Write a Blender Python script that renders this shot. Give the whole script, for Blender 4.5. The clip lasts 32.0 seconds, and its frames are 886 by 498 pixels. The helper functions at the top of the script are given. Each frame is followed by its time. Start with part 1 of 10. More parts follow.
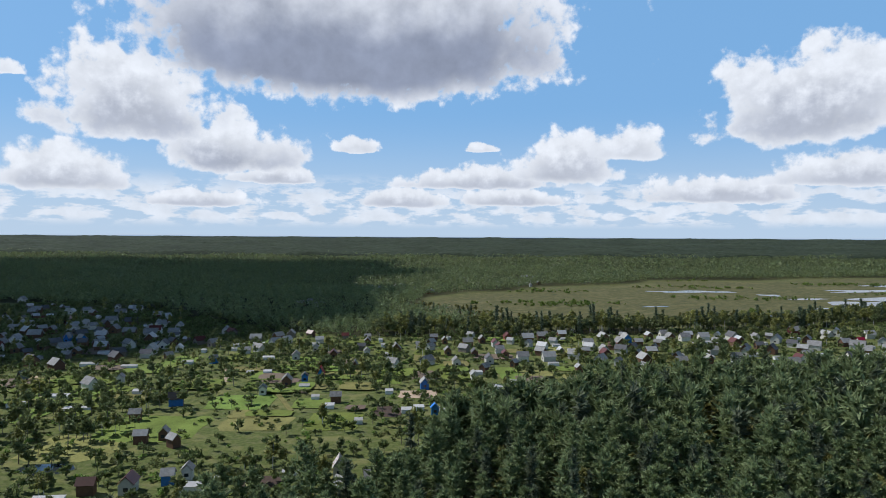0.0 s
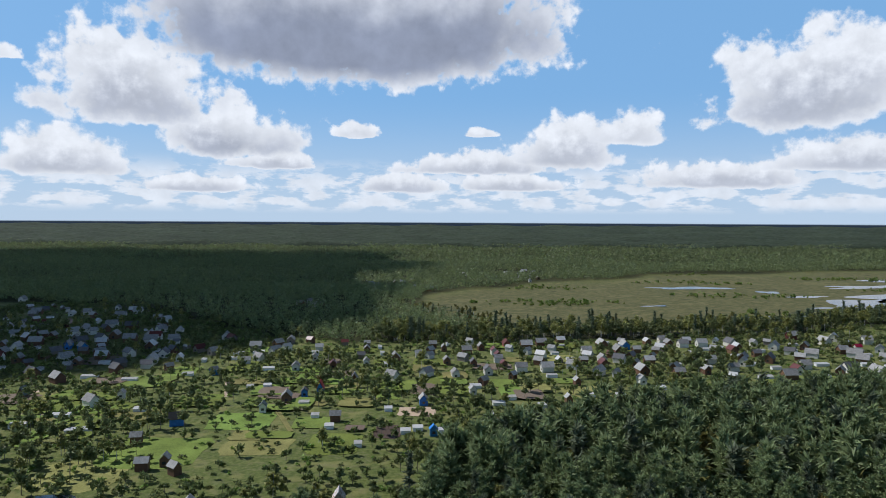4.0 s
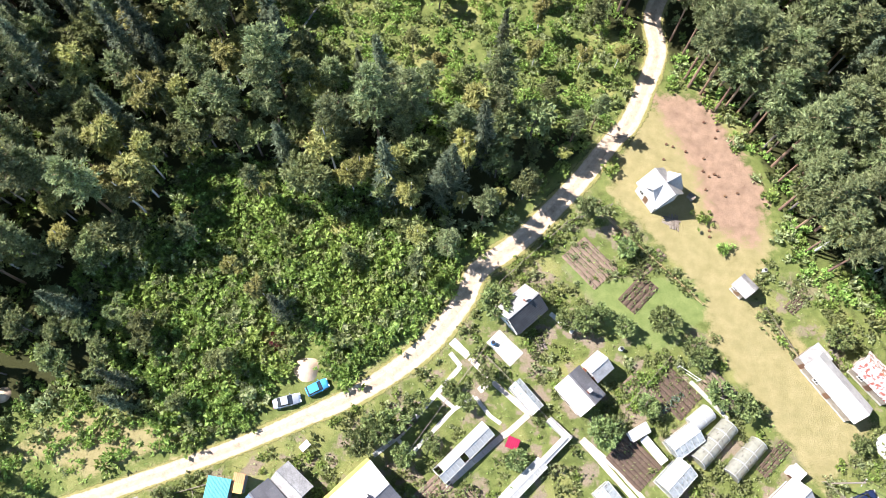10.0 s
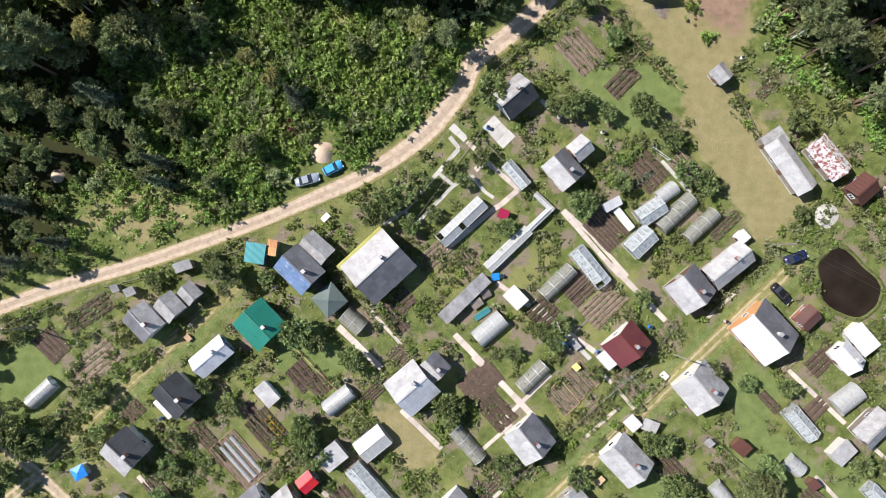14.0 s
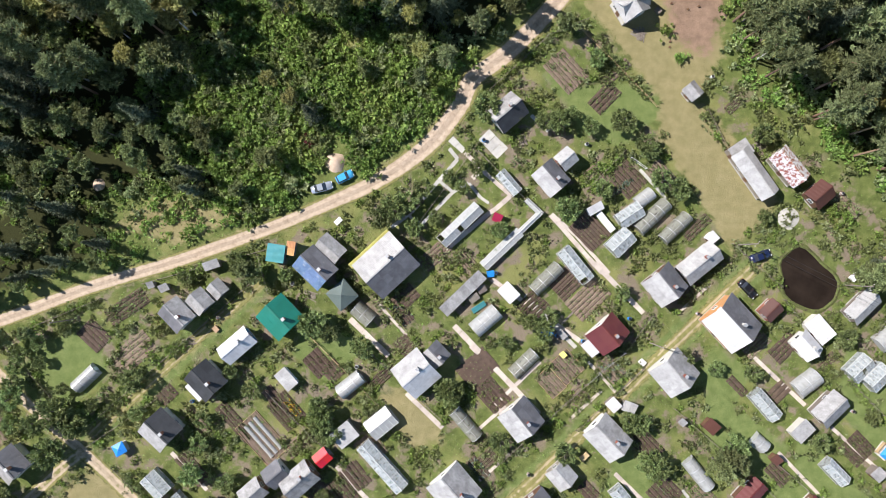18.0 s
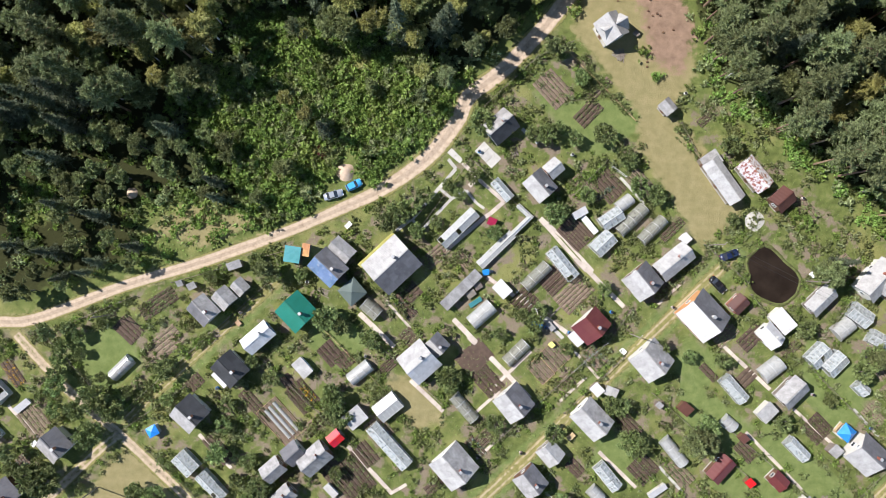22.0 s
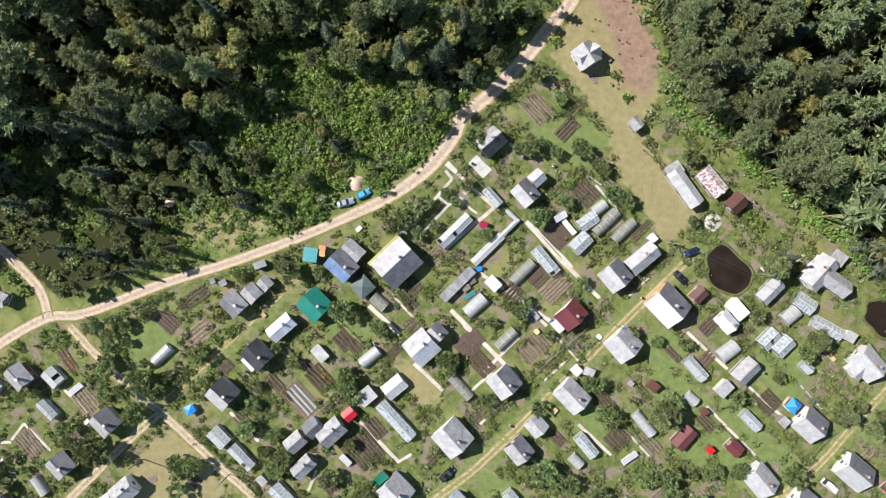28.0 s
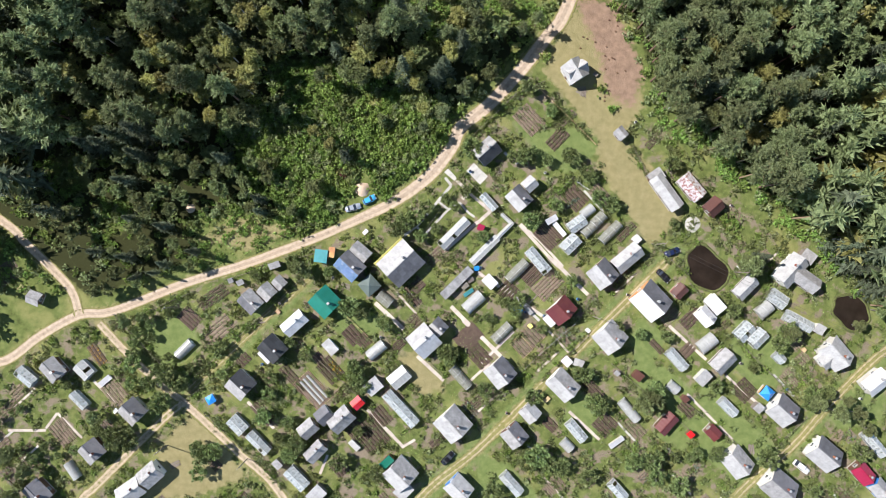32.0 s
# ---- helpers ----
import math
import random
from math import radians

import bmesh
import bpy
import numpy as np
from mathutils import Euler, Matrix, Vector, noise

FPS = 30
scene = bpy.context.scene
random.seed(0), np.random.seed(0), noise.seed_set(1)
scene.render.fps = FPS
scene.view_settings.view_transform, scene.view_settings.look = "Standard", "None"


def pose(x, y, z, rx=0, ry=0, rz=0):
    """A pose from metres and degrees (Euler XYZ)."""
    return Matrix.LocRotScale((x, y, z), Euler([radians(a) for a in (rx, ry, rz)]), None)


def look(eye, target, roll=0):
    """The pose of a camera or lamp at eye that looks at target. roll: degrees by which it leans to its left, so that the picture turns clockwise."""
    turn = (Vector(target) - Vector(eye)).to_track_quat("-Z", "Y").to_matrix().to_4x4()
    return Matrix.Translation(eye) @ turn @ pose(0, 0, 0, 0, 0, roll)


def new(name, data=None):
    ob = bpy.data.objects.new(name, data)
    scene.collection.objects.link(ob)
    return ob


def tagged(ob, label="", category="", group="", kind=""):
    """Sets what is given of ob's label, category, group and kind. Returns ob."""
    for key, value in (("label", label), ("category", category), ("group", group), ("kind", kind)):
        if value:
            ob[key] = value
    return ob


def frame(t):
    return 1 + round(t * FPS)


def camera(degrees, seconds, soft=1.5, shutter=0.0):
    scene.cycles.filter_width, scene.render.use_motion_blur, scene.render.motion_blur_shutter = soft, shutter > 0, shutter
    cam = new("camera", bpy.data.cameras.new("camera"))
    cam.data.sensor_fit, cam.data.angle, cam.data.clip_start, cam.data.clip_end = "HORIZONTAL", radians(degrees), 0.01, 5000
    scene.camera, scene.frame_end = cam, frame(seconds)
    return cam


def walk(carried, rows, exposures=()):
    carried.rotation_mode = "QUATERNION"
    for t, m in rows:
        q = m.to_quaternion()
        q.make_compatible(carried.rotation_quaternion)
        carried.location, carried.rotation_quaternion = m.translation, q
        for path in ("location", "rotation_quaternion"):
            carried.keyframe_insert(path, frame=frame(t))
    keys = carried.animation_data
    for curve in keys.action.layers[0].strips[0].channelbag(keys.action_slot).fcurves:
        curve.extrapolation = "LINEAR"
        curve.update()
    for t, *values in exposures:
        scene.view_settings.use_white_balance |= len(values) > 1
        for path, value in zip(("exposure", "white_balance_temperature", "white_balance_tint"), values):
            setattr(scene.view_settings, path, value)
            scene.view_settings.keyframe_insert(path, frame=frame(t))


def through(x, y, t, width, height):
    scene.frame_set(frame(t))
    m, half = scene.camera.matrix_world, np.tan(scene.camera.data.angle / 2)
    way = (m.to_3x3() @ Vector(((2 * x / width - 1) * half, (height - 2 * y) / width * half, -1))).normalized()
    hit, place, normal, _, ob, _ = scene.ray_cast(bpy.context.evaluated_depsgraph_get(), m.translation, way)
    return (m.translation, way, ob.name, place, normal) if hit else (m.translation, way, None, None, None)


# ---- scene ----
cam = camera(66.6, 32.0, soft=0.5)
# seconds, place, turns
PATH = [
    (0, -0.20, 4.08, 74.90, 88.97, -0.32, 1.80),
    (1, -0.02, 3.89, 78.92, 88.97, -0.32, 1.80),
    (2, 0.10, 3.90, 83.08, 88.95, -0.34, 1.81),
    (2.5, 0.12, 4.01, 85.07, 88.94, -0.33, 1.80),
    (4.5, 0.24, 3.85, 92.22, 86.05, -0.28, 1.78),
    (5, 0.27, 3.76, 93.70, 78.42, -0.22, 1.76),
    (5.5, 0.24, 3.50, 95.66, 72.33, -0.17, 1.74),
    (6, 0.87, 2.46, 97.57, 66.54, -0.06, 1.81),
    (6.5, 0.85, 2.51, 98.33, 60.83, -0.06, 1.86),
    (7, 0.99, 2.66, 99.10, 55.02, -0.00, 1.97),
    (7.5, 1.02, 2.38, 100.12, 49.11, 0.05, 1.95),
    (8, 1.45, 1.31, 100.97, 43.49, 0.13, 2.12),
    (8.5, 1.11, 0.78, 101.97, 37.59, -0.06, 2.05),
    (9, 0.77, 0.23, 102.98, 31.75, -0.26, 1.97),
    (9.5, 0.33, -0.45, 104.23, 25.88, -0.51, 1.89),
    (10, 0.05, -0.90, 105.12, 20.01, -0.69, 1.73),
    (10.5, -0.40, -1.48, 106.31, 14.14, -0.91, 1.53),
    (11, -0.93, -2.24, 107.81, 8.23, -1.14, 1.48),
    (11.5, -0.81, -2.02, 109.61, 2.39, -1.05, 1.40),
    (12, -1.06, -1.98, 111.14, 1.31, -1.06, 1.38),
    (13, -0.63, -2.18, 114.56, 1.29, -0.87, 1.38),
    (14, -0.40, -2.34, 117.95, 1.28, -0.76, 1.37),
    (14.5, -0.29, -2.45, 119.59, 1.30, -0.70, 1.38),
    (16.5, -0.03, -2.57, 126.47, 1.28, -0.53, 1.32),
    (18, -0.03, -2.49, 131.60, 1.23, -0.48, 1.25),
    (20, -0.14, -2.30, 138.67, 1.14, -0.49, 1.16),
    (22, -0.26, -2.29, 145.85, 1.11, -0.52, 1.02),
    (24, -0.40, -2.26, 152.92, 1.07, -0.58, 0.87),
    (25.5, -0.48, -2.21, 158.36, 1.02, -0.61, 0.75),
    (27.5, -0.52, -2.41, 165.48, 1.02, -0.66, 0.58),
    (29, -0.49, -2.35, 170.81, 0.97, -0.67, 0.46),
    (30.5, -0.60, -2.24, 176.01, 0.94, -0.69, 0.36),
    (32, -0.81, -2.09, 181.07, 0.93, -0.68, 0.26),
]
EXPOSURES = [(0, -0.97, 6100, 10), (4.0, -0.97, 6100, 10), (5.0, -0.60, 6200, 16), (5.5, -0.12, 6250, 22), (6.0, 0.85, 6300, 24), (6.6, 1.22, 6400, 24), (7.5, 1.64, 6450, 21), (8.5, 1.67, 6450, 20), (9.5, 1.40, 6450, 18), (10.2, 0.92, 6400, 17), (11.0, 0.48, 6350, 17), (12.0, 0.15, 6350, 16), (20.0, 0.13, 6330, 15), (32, 0.22, 6300, 14)]
walk(cam, [(t, pose(*place)) for t, *place in PATH], EXPOSURES)

# ---- light: afternoon sun, blue sky with cumulus ----
SUN_ELEVATION, SUN_FROM = 46.0, 289.0   # degrees; bearing measured clockwise from +y
sun = new("sun", bpy.data.lights.new("sun", "SUN"))
sun.data.energy, sun.data.angle, sun.data.color = 7.4, radians(0.53), (1.0, 0.955, 0.89)
_b, _e = radians(SUN_FROM), radians(SUN_ELEVATION)
SUN_DIR = Vector((math.sin(_b) * math.cos(_e), math.cos(_b) * math.cos(_e), math.sin(_e)))
sun.matrix_world = look(SUN_DIR * 400, (0, 0, 0))

world = bpy.data.worlds.new("world")
scene.world = world
world.use_nodes = True


class Nodes:
    """Small helper to write node graphs as expressions."""

    def __init__(self, tree):
        self.tree, self.nodes, self.links = tree, tree.nodes, tree.links

    def put(self, socket, value):
        if hasattr(value, "is_output"):
            self.links.new(value, socket)
        elif value is not None:
            socket.default_value = value

    def math(self, op, a, b=None, c=None, clamp=False):
        n = self.nodes.new("ShaderNodeMath")
        n.operation, n.use_clamp = op, clamp
        for s, v in zip(n.inputs, (a, b, c)):
            self.put(s, v)
        return n.outputs[0]

    def vec(self, op, a, b=None):
        n = self.nodes.new("ShaderNodeVectorMath")
        n.operation = op
        self.put(n.inputs[0], a)
        if b is not None:
            self.put(n.inputs[1], b)
        return n.outputs[0]

    def noise(self, vector, scale, detail=4.0, rough=0.55, dims="3D"):
        n = self.nodes.new("ShaderNodeTexNoise")
        n.noise_dimensions = dims
        self.put(n.inputs["Vector"], vector)
        n.inputs["Scale"].default_value = scale
        n.inputs["Detail"].default_value = detail
        n.inputs["Roughness"].default_value = rough
        return n.outputs["Fac"]

    def ramp(self, fac, *stops):
        n = self.nodes.new("ShaderNodeValToRGB")
        el = n.color_ramp.elements
        while len(el) < len(stops):
            el.new(0.5)
        for e, (p, c) in zip(el, stops):
            e.position = p
            e.color = (*c, 1) if len(c) == 3 else c
        self.put(n.inputs[0], fac)
        return n.outputs[0]

    def mix(self, fac, a, b, kind="MIX"):
        n = self.nodes.new("ShaderNodeMix")
        n.data_type, n.blend_type, n.clamp_factor = "RGBA", kind, True
        self.put(n.inputs["Factor"], fac)
        self.put(n.inputs["A"], (*a, 1) if isinstance(a, tuple) and len(a) == 3 else a)
        self.put(n.inputs["B"], (*b, 1) if isinstance(b, tuple) and len(b) == 3 else b)
        return n.outputs["Result"]

    def smooth(self, x, lo, hi):
        n = self.nodes.new("ShaderNodeMapRange")
        n.interpolation_type = "SMOOTHSTEP"
        self.put(n.inputs["Value"], x)
        n.inputs["From Min"].default_value, n.inputs["From Max"].default_value = lo, hi
        return n.outputs["Result"]


def make_sky():
    g = Nodes(world.node_tree)
    sky = g.nodes.new("ShaderNodeTexSky")
    sky.sky_type, sky.sun_disc = "NISHITA", False
    sky.sun_elevation, sky.sun_rotation = radians(SUN_ELEVATION), radians(SUN_FROM)
    sky.altitude, sky.air_density, sky.dust_density, sky.ozone_density = 100, 1.0, 0.6, 2.0
    way = g.nodes.new("ShaderNodeTexCoord").outputs["Generated"]
    split = g.nodes.new("ShaderNodeSeparateXYZ")
    g.links.new(way, split.inputs[0])
    x, y, z = split.outputs
    az = g.math("MULTIPLY", g.math("ARCTAN2", x, y), 57.2958)
    el = g.math("MULTIPLY", g.math("ARCSINE", z), 57.2958)
    flat = g.nodes.new("ShaderNodeCombineXYZ")
    g.links.new(az, flat.inputs[0])
    g.links.new(el, flat.inputs[1])
    p = flat.outputs[0]
    big = g.math("SUBTRACT", g.noise(p, 0.22, 5, 0.5), 0.5)
    puff = g.math("SUBTRACT", g.noise(p, 0.75, 7, 0.56), 0.5)
    # cumulus clouds: centre bearing, base height, half width, height, depth of the grey base (degrees)
    clouds = [(-9.5, 15.0, 21.5, 19.0, 1.0), (-26.5, 9.0, 7.6, 7.6, 0.35), (-19.2, 6.0, 6.4, 4.4, 0.4), (26.7, 8.6, 8.4, 7.6, 0.35),
              (8.0, 5.2, 6.0, 4.2, 0.3), (13.4, 6.8, 3.6, 2.8, 0.15), (1.6, 4.4, 9.0, 1.9, 0.3), (-31.5, 3.9, 6.2, 3.2, 0.3), (-15.5, 4.6, 4.6, 1.5, 0.3),
              (20.5, 3.2, 7.5, 2.2, 0.3), (30.0, 4.4, 7.0, 2.6, 0.3), (-8.8, 7.2, 2.0, 1.2, 0.1), (1.5, 7.3, 1.7, 0.8, 0.1), (4.0, 2.9, 6.5, 1.5, 0.3),
              (-5.0, 2.8, 5.0, 1.5, 0.3), (-22.0, 2.6, 5.0, 1.3, 0.3), (-36.0, 11.5, 3.0, 1.2, 0.1), (-60, 9, 14, 9, 0.5), (62, 10, 16, 8, 0.5), (95, 8, 12, 7, 0.5),
              (-100, 14, 16, 10, 0.5), (150, 12, 20, 9, 0.5), (-150, 10, 18, 8, 0.5)]
    cover, grey = None, None
    for a0, e0, w, h, depth in clouds:
        u = g.math("DIVIDE", g.math("SUBTRACT", az, a0), w)
        v = g.math("DIVIDE", g.math("SUBTRACT", el, e0), h)
        up = g.math("MAXIMUM", v, 0.0)
        down = g.math("MULTIPLY", g.math("MINIMUM", v, 0.0), 4.0 if h < 10 else 4.2)
        d = g.math("ADD", g.math("MULTIPLY", u, u), g.math("ADD", g.math("MULTIPLY", up, up), g.math("MULTIPLY", down, down)))
        f = g.math("SUBTRACT", 1.0, g.math("SQRT", d))
        f = g.math("ADD", f, g.math("ADD", g.math("MULTIPLY", big, 1.7 if h < 10 else 1.0), g.math("MULTIPLY", puff, 0.9 if h > 2.5 else 1.2)))
        m = g.smooth(f, 0.06, 0.30)
        # thick middle and low part of the cloud is in its own shade
        s = g.math("MULTIPLY", g.smooth(f, 0.10, 0.75), g.math("SUBTRACT", 1.0, g.smooth(g.math("ADD", v, g.math("MULTIPLY", puff, 0.9)), -0.05, 0.6)))
        if h > 10:
            s = g.math("MULTIPLY", g.smooth(g.math("ADD", g.math("SUBTRACT", 1.0, g.math("SQRT", d)), g.math("MULTIPLY", big, 0.5)), 0.05, 0.5), g.math("SUBTRACT", 1.0, g.smooth(g.math("ADD", v, g.math("MULTIPLY", big, 0.35)), 0.02, 0.34)))
        s = g.math("MULTIPLY", s, depth if h > 10 else depth * 1.8)
        s = g.math("MULTIPLY", s, m)
        cover = m if cover is None else g.math("MAXIMUM", cover, m)
        grey = s if grey is None else g.math("MAXIMUM", grey, s)
    # rows of small far clouds low over the horizon
    squash = g.nodes.new("ShaderNodeCombineXYZ")
    g.links.new(az, squash.inputs[0])
    g.links.new(g.math("MULTIPLY", el, 3.0), squash.inputs[1])
    rows = g.noise(squash.outputs[0], 0.34, 5, 0.55)
    low = g.math("MULTIPLY", g.smooth(rows, 0.43, 0.54), g.math("MULTIPLY", g.smooth(el, 0.6, 1.5), g.math("SUBTRACT", 1.0, g.smooth(el, 3.2, 5.5))))
    cover = g.math("MAXIMUM", cover, g.math("MULTIPLY", low, 0.8))
    # clouds higher up, above and behind
    over = g.vec("DIVIDE", way, g.math("ADD", g.math("MAXIMUM", z, 0.0), 0.12))
    high = g.math("MULTIPLY", g.smooth(g.noise(over, 1.3, 7, 0.6), 0.60, 0.70), g.smooth(el, 27.0, 36.0))
    cover = g.math("MAXIMUM", cover, high)
    relief = g.math("ADD", 1.0, g.math("MULTIPLY", puff, 0.45))
    white = g.vec("MULTIPLY", (11.2, 11.4, 11.8), relief)
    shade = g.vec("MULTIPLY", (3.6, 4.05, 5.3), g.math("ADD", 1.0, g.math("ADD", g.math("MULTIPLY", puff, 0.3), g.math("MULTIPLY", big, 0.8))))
    lit = g.mix(g.math("MULTIPLY", grey, 0.95), white, shade)
    haze = g.math("SUBTRACT", 1.0, g.smooth(el, -0.5, 11.0))
    blue = g.mix(g.math("MULTIPLY", g.math("SUBTRACT", 1.0, g.smooth(el, 20.0, 42.0)), 0.75), sky.outputs[0], (3.3, 6.7, 11.2))
    clear = g.mix(g.math("MULTIPLY", haze, 0.8), blue, (7.6, 9.0, 10.4))
    both = g.mix(cover, clear, lit)
    # below the horizon: hazy woods beyond the built land
    land = g.smooth(el, -0.10, 0.02)
    both = g.vec("MULTIPLY", both, g.math("SUBTRACT", 1.25, g.math("MULTIPLY", g.smooth(el, 18.0, 60.0), 1.02)))
    both = g.mix(land, (0.42, 0.62, 0.95), both)
    bg = g.nodes["Background"]
    g.links.new(both, bg.inputs[0])
    bg.inputs[1].default_value = 0.115


make_sky()
# ---- materials: colours in linear light, patterns at real size from the place in the world ----
def surface(name, colour, rough=0.8, fine=6.0, coarse=0.5, vary=0.25, stain=None, stain_at=(0.52, 0.66), bump=0.2, bump_scale=25.0,
            metallic=0.0, each=0.12, wave=None, specular=0.4, island=False, subsurface=0.0):
    m = bpy.data.materials.new(name)
    m.use_nodes = True
    g = Nodes(m.node_tree)
    b = g.nodes["Principled BSDF"]
    place = g.nodes.new("ShaderNodeNewGeometry")
    pos = place.outputs["Position"]
    n1, n2 = g.noise(pos, fine, 5, 0.6), g.noise(pos, coarse, 4, 0.55)
    both = g.math("ADD", g.math("MULTIPLY", n1, 0.5), g.math("MULTIPLY", n2, 0.5))
    dark = tuple(c * (1 - vary) for c in colour)
    light = tuple(min(1, c * (1 + vary)) for c in colour)
    col = g.ramp(both, (0.36, dark), (0.64, light))
    if stain:
        col = g.mix(g.smooth(g.noise(pos, coarse * 2.3, 6, 0.65), *stain_at), col, stain)
    if each:
        rnd = place.outputs["Random Per Island"] if island else g.nodes.new("ShaderNodeObjectInfo").outputs["Random"]
        hsv = g.nodes.new("ShaderNodeHueSaturation")
        g.put(hsv.inputs["Value"], g.math("ADD", 1 - each, g.math("MULTIPLY", rnd, 2 * each)))
        g.put(hsv.inputs["Hue"], g.math("ADD", 0.5 - each * 0.08, g.math("MULTIPLY", rnd, each * 0.16)))
        g.put(hsv.inputs["Color"], col)
        col = hsv.outputs[0]
    g.put(b.inputs["Base Color"], col)
    b.inputs["Roughness"].default_value = rough
    b.inputs["Metallic"].default_value = metallic
    b.inputs["Specular IOR Level"].default_value = specular
    if bump:
        h = g.noise(pos, bump_scale, 4, 0.6)
        bn = g.nodes.new("ShaderNodeBump")
        bn.inputs["Strength"].default_value = bump
        bn.inputs["Distance"].default_value = 0.05
        g.put(bn.inputs["Height"], h)
        g.put(b.inputs["Normal"], bn.outputs[0])
    return m


def leafy(name, colour, each=0.28, warm=(0.16, 0.15, 0.02), through=0.36):
    """Leaves and needles: each clump has its own tone, and light comes through."""
    m = bpy.data.materials.new(name)
    m.use_nodes = True
    g = Nodes(m.node_tree)
    b = g.nodes["Principled BSDF"]
    place = g.nodes.new("ShaderNodeNewGeometry")
    rnd = place.outputs["Random Per Island"]
    one = g.nodes.new("ShaderNodeObjectInfo").outputs["Random"]
    col = g.mix(g.smooth(rnd, 0.0, 1.0), tuple(c * (1 - each * 1.3) for c in colour), tuple(c * (1 + each * 1.3) for c in colour))
    col = g.mix(g.math("MULTIPLY", g.smooth(g.noise(place.outputs["Position"], 0.09, 3), 0.45, 0.75), 0.35), col, warm)
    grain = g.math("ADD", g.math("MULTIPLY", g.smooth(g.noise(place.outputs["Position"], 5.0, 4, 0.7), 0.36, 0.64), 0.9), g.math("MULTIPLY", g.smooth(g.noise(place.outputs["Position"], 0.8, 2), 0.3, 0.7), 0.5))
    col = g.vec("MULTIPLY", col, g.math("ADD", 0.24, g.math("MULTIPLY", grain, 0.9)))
    hsv = g.nodes.new("ShaderNodeHueSaturation")
    g.put(hsv.inputs["Value"], g.math("ADD", 0.75, g.math("MULTIPLY", one, 0.55)))
    g.put(hsv.inputs["Hue"], g.math("ADD", 0.485, g.math("MULTIPLY", one, 0.03)))
    g.put(hsv.inputs["Color"], col)
    g.put(b.inputs["Base Color"], hsv.outputs[0])
    b.inputs["Roughness"].default_value = 0.6
    b.inputs["Specular IOR Level"].default_value = 0.3
    glow = g.nodes.new("ShaderNodeBsdfTranslucent")
    g.put(glow.inputs[0], hsv.outputs[0])
    mixer = g.nodes.new("ShaderNodeMixShader")
    mixer.inputs[0].default_value = through
    g.links.new(b.outputs[0], mixer.inputs[1])
    g.links.new(glow.outputs[0], mixer.inputs[2])
    g.links.new(mixer.outputs[0], g.nodes["Material Output"].inputs[0])
    return m


def glassy(name, colour, rough=0.25, see=0.45):
    """Greenhouse film, polycarbonate and glass: pale, partly clear, glossy."""
    m = bpy.data.materials.new(name)
    m.use_nodes = True
    g = Nodes(m.node_tree)
    b = g.nodes["Principled BSDF"]
    pos = g.nodes.new("ShaderNodeNewGeometry").outputs["Position"]
    n = g.noise(pos, 1.7, 5, 0.65)
    g.put(b.inputs["Base Color"], g.ramp(n, (0.35, tuple(c * 0.72 for c in colour)), (0.62, colour)))
    b.inputs["Roughness"].default_value = rough
    clear = g.nodes.new("ShaderNodeBsdfTransparent")
    mixer = g.nodes.new("ShaderNodeMixShader")
    g.put(mixer.inputs[0], g.math("MULTIPLY", g.smooth(n, 0.25, 0.75), see * 2, clamp=True))
    g.links.new(b.outputs[0], mixer.inputs[1])
    g.links.new(clear.outputs[0], mixer.inputs[2])
    g.links.new(mixer.outputs[0], g.nodes["Material Output"].inputs[0])
    return m


M = {}
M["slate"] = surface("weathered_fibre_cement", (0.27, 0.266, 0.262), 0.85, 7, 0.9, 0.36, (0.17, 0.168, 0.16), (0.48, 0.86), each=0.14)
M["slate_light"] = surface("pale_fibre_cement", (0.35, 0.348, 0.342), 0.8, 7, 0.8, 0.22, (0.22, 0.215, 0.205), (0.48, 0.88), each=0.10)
# For dark roofs, and for sunless slopes with shade put in the colour.
M["slate_dark_and_shade"] = surface("dark_and_shaded_fibre_cement", (0.12, 0.12, 0.13), 0.8, 9, 0.7, 0.25, (0.2, 0.2, 0.19), (0.58, 0.75), each=0.16)
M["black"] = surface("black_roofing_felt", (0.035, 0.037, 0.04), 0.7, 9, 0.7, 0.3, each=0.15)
M["white"] = surface("white_painted_metal", (0.50, 0.50, 0.505), 0.5, 7, 0.8, 0.14, (0.34, 0.33, 0.32), (0.48, 0.88), each=0.08)
M["green"] = surface("green_painted_steel", (0.012, 0.15, 0.105), 0.4, 8, 0.5, 0.12, each=0.06)
M["teal"] = surface("teal_painted_steel", (0.06, 0.26, 0.28), 0.45, 8, 0.5, 0.12, each=0.06)
M["hip_green"] = surface("grey_green_shingle", (0.10, 0.13, 0.12), 0.7, 8, 0.5, 0.15, each=0.08)
M["blue_roof"] = surface("blue_grey_steel", (0.15, 0.22, 0.36), 0.35, 6, 0.6, 0.3, (0.4, 0.43, 0.47), (0.55, 0.7), metallic=0.3, each=0.1)
M["maroon"] = surface("maroon_steel", (0.115, 0.028, 0.026), 0.45, 8, 0.5, 0.12, each=0.08)
M["brown"] = surface("brown_steel", (0.085, 0.034, 0.026), 0.5, 8, 0.5, 0.15, each=0.08)
M["red"] = surface("red_painted_steel", (0.48, 0.012, 0.02), 0.4, 8, 0.5, 0.1, each=0.05)
M["crimson"] = surface("crimson_steel", (0.27, 0.012, 0.045), 0.4, 8, 0.5, 0.12, each=0.05)
M["rust"] = surface("rusty_galvanised_steel", (0.62, 0.62, 0.63), 0.5, 8, 0.8, 0.12, (0.25, 0.09, 0.05), (0.46, 0.58), metallic=0.1, each=0.2)
